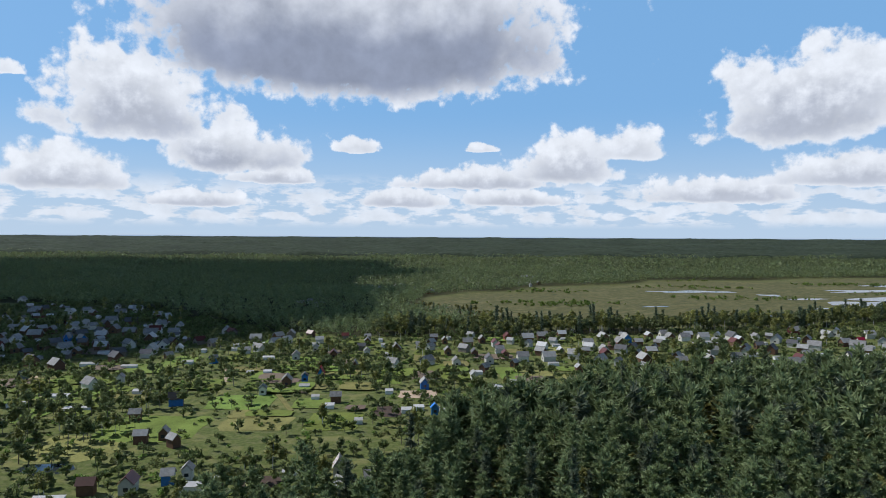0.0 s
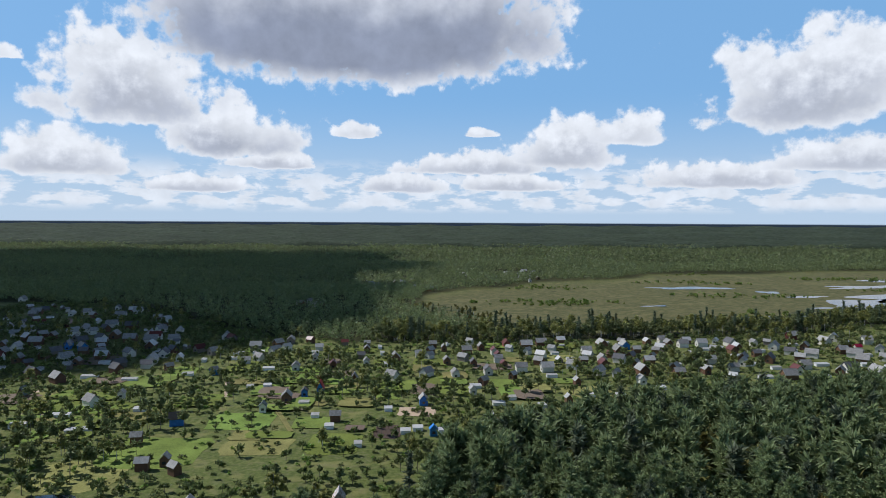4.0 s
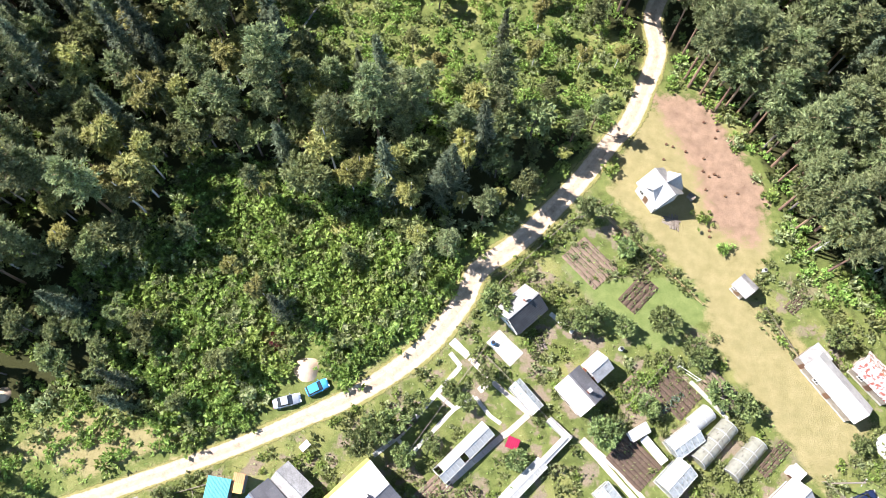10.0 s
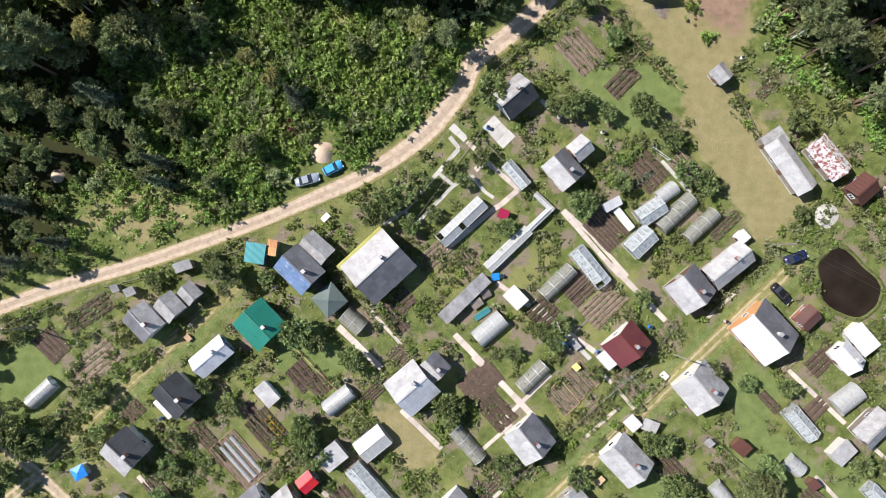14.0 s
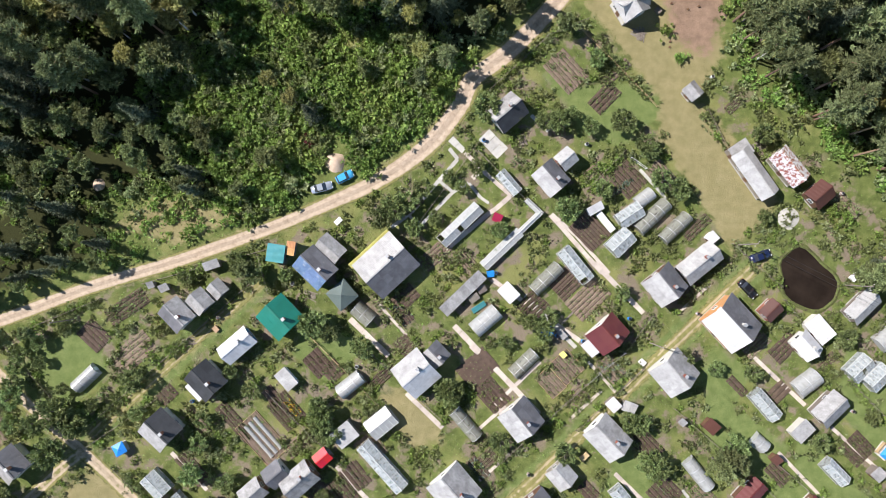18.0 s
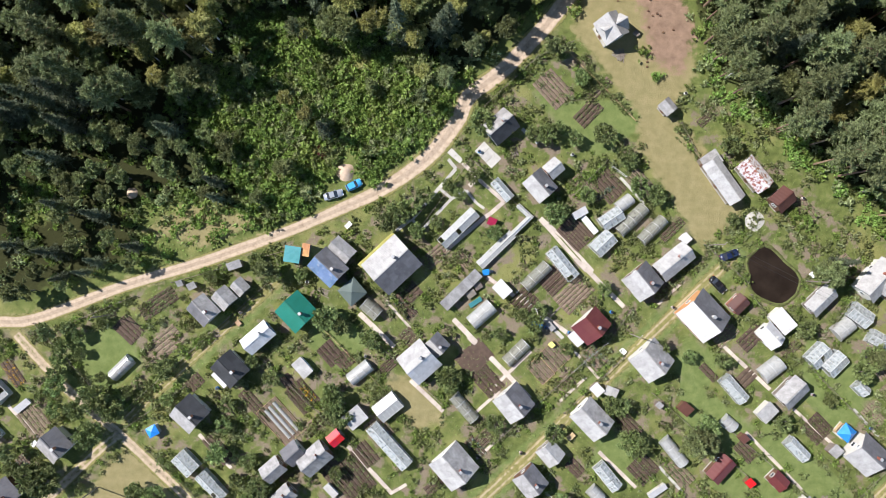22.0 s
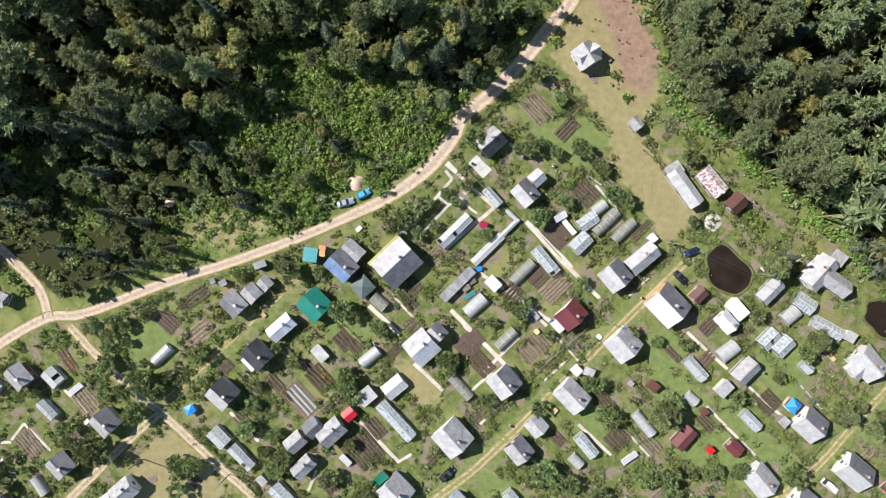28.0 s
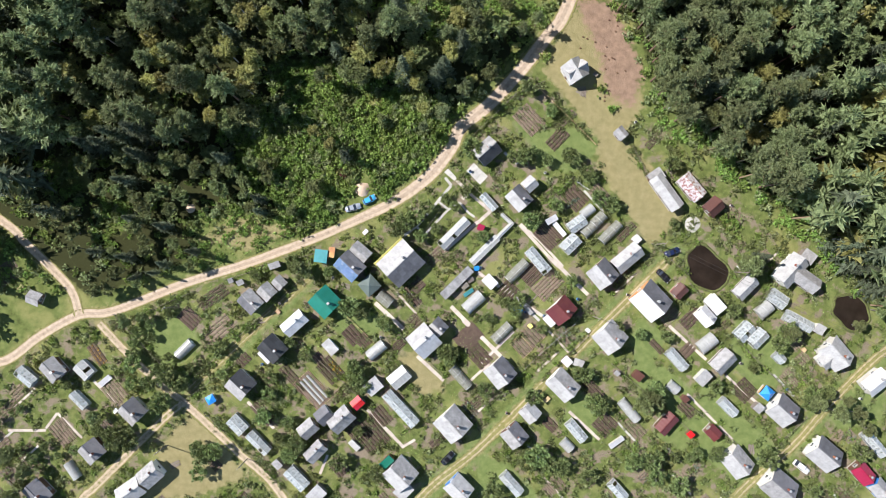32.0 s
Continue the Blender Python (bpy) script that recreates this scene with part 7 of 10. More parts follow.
# pines whose bare trunks show along the cleared ground, and the trees standing in the glade
for x, y, kind, size in ((41.5, 80.5, "pine", 0.95), (43.3, 77.0, "pine", 1.0), (43.4, 72.0, "pine", 0.9), (46.0, 69.0, "pine", 0.95), (48.2, 65.5, "pine", 1.0), (52.4, 65.4, "pine", 0.9), (53.5, 60.5, "pine", 1.0), (56.3, 57.0, "pine", 0.95),
                         (57.5, 51.5, "pine", 0.9), (57.3, 46.5, "pine", 1.0), (58.9, 42.6, "pine", 1.0), (60.5, 39.0, "pine", 0.9), (62.0, 47.0, "birch", 0.9), (43.5, 92.0, "birch", 1.1), (35.2, 92.5, "broad", 1.0), (46.5, 97.0, "pine", 1.0), (37.2, 100.0, "birch", 1.0),
                         (-15.0, 68.4, "spruce", 0.6), (-9.6, 66.1, "pine", 0.62), (-3.4, 65.2, "pine", 0.66), (3.8, 55.0, "pine", 0.72), (7.8, 57.4, "broad", 0.8), (-6.9, 54.7, "pine", 0.7), (-15.2, 60.0, "birch", 0.72), (-18.6, 54.2, "pine", 0.6),
                         (-9.2, 46.1, "broad", 0.8), (-22.2, 51.9, "birch", 0.7), (-1.8, 50.5, "broad", 0.85), (8.7, 50.9, "broad", 0.75), (13.3, 46.9, "broad", 0.7), (-23.7, 63.2, "pine", 0.72), (-29.0, 58.3, "pine", 0.75), (-35.1, 53.6, "pine", 0.6),
                         (-4.0, 37.5, "birch", 0.62), (-2.0, 34.5, "bush", 1.6), (-61.1, 40.2, "birch", 0.8), (-65.7, 48.2, "broad", 0.9), (-59.0, 55.0, "broad", 0.9), (-53.2, 55.2, "spruce", 0.9), (-45.1, 58.9, "broad", 0.9), (-36.2, 59.2, "pine", 0.8), (-30.7, 45.3, "pine", 0.6)):
    tree(kind, x, y, size, group="woodland trees" if kind != "bush" else "garden bushes")
rest = np.c_[nx[400:], ny[400:], np.zeros(len(nx) - 400)]
_near_road = (rest[:, 0] < -36) & (to_line(MAIN_ROAD, rest[:, 0], rest[:, 1]) < 32)
wood_stuff("young_wood", [("spruce", 0.2), ("broad", 0.8)], rest[_near_road], "young spruces and broadleaf trees beside the road", 800, (0.42, 0.72), 7)
rest = rest[~_near_road]
close = (rest[:, 1] < 205) & (np.abs(rest[:, 0]) < 0.7 * rest[:, 1] + 80)
FOREST = [("pine", 0.58), ("spruce", 0.13), ("birch", 0.15), ("broad", 0.14)]
wood_stuff("woods", FOREST, rest[close], "dense mixed forest of pine, spruce and birch", 720, (0.88, 1.25))
wood_stuff("woods_beyond", FOREST, rest[~close], "dense mixed forest of pine, spruce and birch", 170, (0.92, 1.25), 6)

# single trees in the scrub and glades
def sparse(X, Y):
    d = np.maximum(np.maximum(in_shape(GLADE_SCRUB, X, Y), in_shape(GLADE_NORTH, X, Y) - 3), in_shape(GLADE_MID, X, Y))
    return clear_cars(X, Y) & (d > -2) & off_roads(X, Y, 3.0) & (in_shape(GARDENS, X, Y) < -4) & (np.random.RandomState(14).uniform(size=X.size) < 0.5)


X, Y = scatter(-125, 60, 0, 105, 7.5, 34, sparse)
for x, y in zip(X, Y):
    kind = random.choice(("broad", "broad", "birch", "pine", "birch", "spruce"))
    tree(kind, float(x), float(y), random.uniform(0.38, 0.75), group="woodland trees")

# scrub: glades, roadside and under the trees' edge
def in_scrub(X, Y):
    return clear_cars(X, Y) & (in_shape(GARDENS, X, Y) < -1.0) & off_roads(X, Y, 1.2) & (in_shape(GLADE_SCRUB, X, Y) > -6) & (np.random.RandomState(8).uniform(size=X.size) < 0.85)


def in_glades(X, Y):
    r = np.random.RandomState(9).uniform(size=X.size)
    d = np.full(X.shape, -1e9)
    for shape in GLADES:
        d = np.maximum(d, in_shape(shape, X, Y))
    return clear_cars(X, Y) & (in_shape(GARDENS, X, Y) < -1.0) & off_roads(X, Y, 1.0) & (d > -4) & (r < 0.58 + 0.27 * (in_shape(GLADE_NORTH, X, Y) > -2))


def wood_edge(X, Y):
    r = np.random.RandomState(18).uniform(size=X.size)
    d = in_shape(GARDENS, X, Y)
    return (d < -0.3) & (d > -8) & (X > 38) & off_roads(X, Y, 1) & ~glade(X, Y, -0.5) & (r < 0.7)


def under_wood(X, Y):
    r = np.random.RandomState(10).uniform(size=X.size)
    return clear_cars(X, Y) & (in_shape(GARDENS, X, Y) < -1.0) & off_roads(X, Y, 0.8) & (Y < 110) & (Y < interp_line(WOODS_EDGE, X)) & ~glade(X, Y, 2.0) & (r < 0.5)


for k, (fn, gap, size, seed) in enumerate(((in_scrub, 1.9, (0.55, 1.7), 31), (in_glades, 1.8, (0.25, 0.95), 32), (under_wood, 2.9, (0.5, 1.2), 33), (wood_edge, 1.9, (0.4, 1.1), 35))):
    X, Y = scatter(-125, 125, -10, 112, gap, seed, fn)
    wood_stuff("undergrowth", [("bush", 0.62), ("gbush", 0.23), ("nettle", 0.15)], np.c_[X, Y, np.zeros(len(X))], "tangled green undergrowth of bushes and nettles", 230 if k < 2 else 130, size, seed)

def off_paths(X, Y, gap):
    ok = np.ones(X.shape, bool)
    for x0, y0, x1, y1, w in PATHS:
        ok &= to_line([(x0, y0), (x1, y1)], X, Y) > w / 2 + gap
    return ok


# bushes in the gardens
def in_garden(X, Y):
    r = np.random.RandomState(12).uniform(size=X.size)
    d = np.full(X.shape, -1e9)
    for shape in DRY:
        d = np.maximum(d, in_shape(shape, X, Y))
    street = np.minimum(to_line(STREET, X, Y), to_line(GREEN_LANE, X, Y))
    return (in_shape(GARDENS, X, Y) > 0.8) & off_roads(X, Y, 0.8) & (street > 4.0) & (d < -1) & clear_of(X, Y, 3.4) & (r < 0.42) & dry_land(X, Y) & off_paths(X, Y, 0.9)


def in_plots(X, Y):
    r = np.random.RandomState(13).uniform(size=X.size)
    d = np.full(X.shape, -1e9)
    for shape in DRY + LAWNS:
        d = np.maximum(d, in_shape(shape, X, Y))
    street = np.minimum(to_line(STREET, X, Y), to_line(GREEN_LANE, X, Y))
    patchy = np.array([noise.noise((a * 0.16, b * 0.16, 5.0)) for a, b in zip(X, Y)])
    return (in_shape(GARDENS, X, Y) > 0.6) & off_roads(X, Y, 0.6) & (street > 3.5) & (d < 0.5) & clear_of(X, Y, 2.6) & (r < 0.50 + 1.8 * patchy) & dry_land(X, Y) & off_paths(X, Y, 0.5)


X, Y = scatter(-124, 126, -82, 68, 1.3, 42, in_plots)
wood_stuff("garden_growth", [("gbush", 0.6), ("bush", 0.2), ("nettle", 0.2)], np.c_[X, Y, np.zeros(len(X))], "currant bushes, flowers and weeds between garden beds", 85, (0.18, 0.62), 43)
# shrubs and tall herbs along the fences
_r = np.random.RandomState(46)
_along = []
for x0, y0, x1, y1 in FENCES:
    long = math.hypot(x1 - x0, y1 - y0)
    for k in range(int(long / 0.8)):
        u, off = _r.uniform(), _r.normal() * 0.7
        _along.append((x0 + (x1 - x0) * u - (y1 - y0) / long * off, y0 + (y1 - y0) * u + (x1 - x0) / long * off, 0.0))
_along = np.array(_along)
_along = _along[off_roads(_along[:, 0], _along[:, 1], 0.5) & off_paths(_along[:, 0], _along[:, 1], 0.3) & clear_of(_along[:, 0], _along[:, 1], 2.2)]
wood_stuff("fence_growth", [("gbush", 0.55), ("bush", 0.3), ("nettle", 0.15)], _along, "shrubs and tall herbs grown along garden fences", 170, (0.22, 0.75), 47)
X, Y = scatter(-122, 124, -80, 66, 3.4, 41, in_garden)
for n, (x, y) in enumerate(zip(X, Y)):
    if n < 300:
        tree("gbush", float(x), float(y), random.uniform(0.4, 0.95), group="garden bushes")


# rough grass and weeds over the garden ground
def weeds(name, mat, n, seed, size, label, keep, box):
    r = np.random.RandomState(seed)
    X, Y = r.uniform(box[0], box[1], n), r.uniform(box[2], box[3], n)
    wild = np.sin(X * 0.33 + seed) * np.sin(Y * 0.29 + 2 * seed) + 0.7 * np.sin(X * 0.9 + Y * 0.8 + seed) + r.normal(size=n) * 0.5
    ok = keep(X, Y) & (wild > -0.25)
    for x0, y0, x1, y1, w in PATHS:
        ok &= to_line([(x0, y0), (x1, y1)], X, Y) > w / 2 + 0.3
    X, Y = X[ok], Y[ok]
    c = np.c_[X, Y, r.uniform(0.05, 0.4, len(X))]
    v = (c[:, None, :] + r.normal(size=(len(X), 3, 3)) * (size * r.uniform(0.6, 1.5, len(X)))[:, None, None] * np.array([1, 1, 0.4])).reshape(-1, 3)
    v[:, 2] = np.maximum(v[:, 2], 0.04)
    tagged(new(name, raw_mesh(name, v, np.arange(len(v)).reshape(-1, 3), M[mat])), label, "grass", "", "stuff")


def weed_ground(X, Y):
    street = np.minimum(np.minimum(to_line(STREET, X, Y), to_line(GREEN_LANE, X, Y)), to_line(EAST_LANE, X, Y))
    d = np.full(X.shape, -1e9)
    for shape in DRY + LAWNS + BARE:
        d = np.maximum(d, in_shape(shape, X, Y))
    return (in_shape(GARDENS, X, Y) > 0.3) & off_roads(X, Y, 0.3) & (street > 1.9) & (d < 0) & dry_land(X, Y)


def glade_ground(X, Y):
    d = np.full(X.shape, -1e9)
    for shape in GLADES:
        d = np.maximum(d, in_shape(shape, X, Y))
    return (d > -3) & off_roads(X, Y, 0.3) & clear_cars(X, Y)


GARDEN_BOX = (-124, 126, -82, 70)
weeds("weeds", "nettle", 84000, 71, 0.10, "tufts of rough grass and weeds in the gardens", weed_ground, GARDEN_BOX)
weeds("weeds", "bush", 84000, 72, 0.10, "tufts of bright rough grass in the gardens", weed_ground, GARDEN_BOX)
weeds("weeds", "garden_leaf", 92000, 73, 0.10, "low dark green garden plants and weeds", weed_ground, GARDEN_BOX)
weeds("tall_grass", "bush", 24000, 74, 0.22, "tall grass and herbs in the forest glade", glade_ground, (-120, 40, -5, 102))


def free_place(X, Y):
    r = np.random.RandomState(17).uniform(size=X.size)
    d = np.full(X.shape, -1e9)
    for shape in DRY + LAWNS:
        d = np.maximum(d, in_shape(shape, X, Y))
    street = np.minimum(to_line(STREET, X, Y), to_line(GREEN_LANE, X, Y))
    return (in_shape(GARDENS, X, Y) > 4) & off_roads(X, Y, 3) & (street > 5) & (d < -2) & clear_of(X, Y, 4.9) & (r < 0.85) & np.all([np.hypot(X - a, Y - b) > 12.5 for a, b in PONDS], axis=0)


X, Y = scatter(-115, 118, -72, 42, 6.4, 61, free_place)
for k, (x, y) in enumerate(zip(X[:135], Y[:135])):
    turn = random.choice((-47, 43))
    long, wide = random.uniform(3, 6.5), random.uniform(1.8, 3.8)
    bed(float(x), float(y), long, wide, turn, random.choice(("soil", "soil_dry", "soil_dry")), random.choice((3, 4, 5)), random.choice(("herb", "herb", "nettle", "nettle", "herb_blue", "garden_leaf")), random.uniform(0.4, 1.5))
    if k % 3 == 0:
        c, q = math.cos(radians(turn)), math.sin(radians(turn))
        ox, oy = float(x) + q * (wide / 2 + 0.6), float(y) - c * (wide / 2 + 0.6)
        path_strip(ox - c * 4, oy - q * 4, ox + c * 4, oy + q * 4, 0.6, random.choice(("path", "concrete")))
# larger trees standing in the gardens
for x, y, kind, size in ((54.0, -38.9, "broad", 0.85), (57.5, -36.0, "apple", 1.4), (105.4, -41.6, "broad", 0.75), (99.5, -39.3, "broad", 0.7), (93.1, -21.3, "broad", 0.65), (81.5, -3.4, "broad", 0.9), (85.0, -1.0, "spruce", 0.6), (41.2, -39.4, "apple", 1.4), (-21.4, -32.5, "apple", 1.4),
                         (2.2, -26.4, "apple", 1.3), (-111.7, -52.8, "broad", 0.7), (-106.6, -57.2, "broad", 0.6), (-109.4, -63.0, "broad", 0.7), (-83.1, -49.3, "broad", 0.6), (-73.0, -39.8, "apple", 1.5), (-61.5, -53.3, "apple", 1.5), (86.2, -54.8, "spruce", 0.35), (111.8, -52.5, "apple", 1.5), (-34.9, -5.3, "broad", 0.5),
                         (104.0, 2.0, "spruce", 0.9), (109.5, -4.0, "spruce", 0.85), (114.0, -9.5, "spruce", 0.9), (102.0, 8.0, "broad", 0.9), (117.0, -15.0, "broad", 0.7)):
    tree(kind, x, y, size, group="garden trees")
# the western gardens are overgrown with fruit trees
def west_place(X, Y):
    r = np.random.RandomState(23).uniform(size=X.size)
    lawn = np.full(X.shape, -1e9)
    for shape in DRY:
        lawn = np.maximum(lawn, in_shape(shape, X, Y))
    lane = np.minimum(to_line(STREET, X, Y), to_line(GREEN_LANE, X, Y))
    return (in_shape(GARDENS, X, Y) > 1.5) & off_roads(X, Y, 2.0) & off_paths(X, Y, 1.0) & (lane > 3.4) & (lawn < -1) & clear_of(X, Y, 4.2) & (r < 0.5)


X, Y = scatter(-122, -28, -80, 0, 4.6, 62, west_place)
for x, y in zip(X[:75], Y[:75]):
    tree("apple", float(x), float(y), random.uniform(0.6, 1.0), group="garden trees")
# yard clutter beside the houses
def crate(x, y, turn, long, wide, high, paint, label):
    """A slatted box with a loose lid."""
    c = thing("crate", x, y, 0, turn, label, "crate", "yard boxes")
    for k in range(3):
        for side in (-1, 1):
            block("slat", c, M[paint], 0, side * wide / 2, 0.02 + k * high / 3, long, 0.04, high / 3 - 0.03, bevel=0)
    for side in (-1, 1):
        block("end_board", c, M[paint], side * long / 2, 0, 0, 0.04, wide, high, bevel=0)
    block("lid", c, M[paint], 0.05, 0.03, high + 0.01, long + 0.1, wide + 0.1, 0.04, 3, bevel=0)
    return c


_r = random.Random(91)
_homes = [o for o in scene.objects if o.parent is None and o.get("group") == "garden houses"]
for k, home in enumerate(_homes):
    p, a = home.matrix_basis.translation, _r.uniform(0, math.tau)
    x, y = p.x + 5.6 * math.cos(a), p.y + 5.6 * math.sin(a)
    spot = (np.array([x]), np.array([y]))
    if not (off_roads(*spot, 0.6)[0] and dry_land(*spot)[0] and clear_of(*spot, 3.6)[0]):
        continue
    if k % 3 == 0:
        barrel(x, y, 0.65, 0.95, _r.choice(("bluebright", "frame_white", "rust")), "water barrel standing beside a garden house")
    elif k % 3 == 1:
        log_pile(x, y, _r.uniform(0, 180), "pile of weathered boards beside a garden house")
    else:
        crate(x, y, _r.choice((43, -47)), _r.uniform(0.9, 1.8), _r.uniform(0.7, 1.1), _r.uniform(0.4, 0.8), _r.choice(("plank", "frame_white", "wood")), "slatted wooden box beside a garden house")
far_woods()


# ---- the far gardens, the bog and its pools ----
FIELDS = []


def patch(name, x, y, a, b, turn, material, label, z=0.06):
    """A flat uneven field or bed."""
    FIELDS.append(name)
    z += 0.012 * len(FIELDS)
    pts = []
    for i in range(18):
        k = math.tau * i / 18
        c, q = math.cos(k), math.sin(k)
        pts.append((a * math.copysign(abs(c) ** 0.35, c) * (1 + 0.06 * math.sin(i * 2.3 + x)), b * math.copysign(abs(q) ** 0.35, q) * (1 + 0.08 * math.sin(i * 1.7 + y))))
    ob = tagged(new(name, mesh_of(name, [(*q, z) for q in pts], [tuple(range(18))], M[material])), label, "field", "", "structure")
    ob.matrix_basis = pose(x, y, 0, 0, 0, turn)
    return ob


M["field"] = surface("mown_meadow", (0.17, 0.225, 0.05), 0.95, 1.5, 0.08, 0.35, bump=0.3, bump_scale=4, each=0.2, specular=0.15)
M["field_dry"] = surface("dry_meadow", (0.235, 0.225, 0.08), 0.95, 1.5, 0.08, 0.35, bump=0.3, bump_scale=4, each=0.15, specular=0.15)
# far gardens begin
house(-307.3, 523.7, 9.5, 7, 55, 'slate_light', 'cream', 3.0, 3.5, 'distant garden house with a pale grey roof', far=True, group='far garden houses', chimney=None)
house(-294.5, 529.5, 7.0, 5.2, 55, 'slate', 'cream', 3.0, 2.6, 'distant garden house with a grey roof', far=True, group='far garden houses', chimney=None)
house(-197.6, 423.8, 11.1, 7, 100, 'slate_light', 'cream', 3.0, 3.5, 'distant garden house with a pale grey roof', far=True, group='far garden houses', chimney=None)
house(-248.4, 497.1, 9.7, 7, 8, 'slate', 'log', 3.0, 3.5, 'distant garden house with a grey roof', far=True, group='far garden houses', chimney=None)
house(-281.1, 473.4, 7.1, 5.3, 100, 'slate_dark_and_shade', 'bluewall', 3.0, 2.6, 'distant garden house with a dark grey roof', far=True, group='far garden houses', chimney=None)
house(-265.5, 463.7, 7.3, 5.5, -35, 'slate_light', 'bluewall', 3.0, 2.8, 'distant garden house with a pale grey roof', far=True, group='far garden houses', chimney=None)
house(-226.5, 371.1, 8.9, 6.7, -35, 'slate', 'log', 3.0, 3.4, 'distant garden house with a grey roof', far=True, group='far garden houses', chimney=None)
house(-247.5, 381.2, 9.2, 6.9, -35, 'slate_dark_and_shade', 'log', 3.0, 3.5, 'distant garden house with a dark grey roof', far=True, group='far garden houses', chimney=None)
house(-181.0, 324.5, 8.6, 6.4, -35, 'slate', 'cream', 3.0, 3.2, 'distant garden house with a grey roof', far=True, group='far garden houses', chimney=None)
house(-173.5, 338.9, 4.6, 4.0, 100, 'slate_light', 'cream', 3.0, 2.0, 'distant garden house with a pale grey roof', far=True, group='far garden houses', chimney=None)
house(-132.4, 271.0, 5.0, 4.0, 10, 'slate', 'log', 3.0, 2.0, 'distant garden house with a grey roof', far=True, group='far garden houses', chimney=None)
house(-116.1, 242.1, 5.3, 4.0, 10, 'slate_light', 'log', 3.0, 2.0, 'distant garden house with a pale grey roof', far=True, group='far garden houses', chimney=None)
house(-109.7, 246.7, 4.1, 4.0, 98, 'slate', 'log', 3.0, 2.0, 'distant garden house with a grey roof', far=True, group='far garden houses', chimney=None)
house(-102.6, 238.5, 5.0, 4.0, -35, 'slate_light', 'log', 3.0, 2.0, 'distant garden house with a pale grey roof', far=True, group='far garden houses', chimney=None)
house(-318.7, 619.8, 10.3, 7, 8, 'slate', 'cream', 3.0, 3.5, 'distant garden house with a grey roof', far=True, group='far garden houses', chimney=None)
house(-316.8, 649.5, 9.2, 6.9, 8, 'slate_light', 'cream', 3.0, 3.5, 'distant garden house with a pale grey roof', far=True, group='far garden houses', chimney=None)
house(-490.3, 737.3, 9.8, 7, 98, 'slate', 'cream', 3.0, 3.5, 'distant garden house with a grey roof', far=True, group='far garden houses', chimney=None)
house(-409.3, 637.1, 9.8, 7, 8, 'slate', 'log', 3.0, 3.5, 'distant garden house with a grey roof', far=True, group='far garden houses', chimney=None)
house(-312.7, 506.0, 7.8, 5.8, 98, 'slate', 'log', 3.0, 2.9, 'distant garden house with a grey roof', far=True, group='far garden houses', chimney=None)
house(-374.4, 564.9, 8.6, 6.4, 100, 'slate_dark_and_shade', 'cream', 3.0, 3.2, 'distant garden house with a dark grey roof', far=True, group='far garden houses', chimney=None)
house(-101.6, 408.4, 7.0, 5.2, 100, 'slate', 'cream', 3.0, 2.6, 'distant garden house with a grey roof', far=True, group='far garden houses', chimney=None)
house(-127.4, 456.1, 8.6, 6.4, 55, 'slate_light', 'cream', 3.0, 3.2, 'distant garden house with a pale grey roof', far=True, group='far garden houses', chimney=None)
house(-94.9, 318.9, 5.3, 4.0, 100, 'hip_green', 'cream', 3.0, 2.0, 'distant garden house with a green roof', far=True, group='far garden houses', chimney=None)
house(-88.5, 338.0, 7.4, 5.6, 100, 'slate', 'log', 3.0, 2.8, 'distant garden house with a grey roof', far=True, group='far garden houses', chimney=None)
house(-96.4, 438.8, 5.8, 4.3, 100, 'slate', 'cream', 3.0, 2.1, 'distant garden house with a grey roof', far=True, group='far garden houses', chimney=None)
house(-80.1, 415.7, 6.6, 4.9, 100, 'maroon', 'log', 3.0, 2.5, 'distant garden house with a maroon roof', far=True, group='far garden houses', chimney=None)
house(-57.6, 305.2, 5.4, 4.1, 8, 'slate', 'log', 3.0, 2.0, 'distant garden house with a grey roof', far=True, group='far garden houses', chimney=None)
house(-40.6, 387.3, 7.7, 5.8, -35, 'slate', 'cream', 3.0, 2.9, 'distant garden house with a grey roof', far=True, group='far garden houses', chimney=None)
house(-21.2, 395.2, 8.2, 6.1, 55, 'slate', 'cream', 3.0, 3.0, 'distant garden house with a grey roof', far=True, group='far garden houses', chimney=None)
house(-43.9, 437.6, 8.9, 6.7, 100, 'slate', 'log', 3.0, 3.4, 'distant garden house with a grey roof', far=True, group='far garden houses', chimney=None)
house(-4.3, 394.5, 7.1, 5.3, 100, 'slate', 'cream', 3.0, 2.6, 'distant garden house with a grey roof', far=True, group='far garden houses', chimney=None)
house(15.1, 404.2, 7.3, 5.5, 98, 'slate_dark_and_shade', 'cream', 3.0, 2.8, 'distant garden house with a dark grey roof', far=True, group='far garden houses', chimney=None)
house(5.4, 356.8, 5.7, 4.3, 100, 'slate_light', 'cream', 3.0, 2.1, 'distant garden house with a pale grey roof', far=True, group='far garden houses', chimney=None)
house(-19.4, 335.4, 6.5, 4.9, 98, 'slate_light', 'bluewall', 3.0, 2.5, 'distant garden house with a pale grey roof', far=True, group='far garden houses', chimney=None)
house(33.4, 308.9, 8.0, 6.0, 8, 'slate', 'cream', 3.0, 3.0, 'distant garden house with a grey roof', far=True, group='far garden houses', chimney=None)
house(51.0, 309.6, 7.0, 5.2, 98, 'slate_light', 'cream', 3.0, 2.6, 'distant garden house with a pale grey roof', far=True, group='far garden houses', chimney=None)
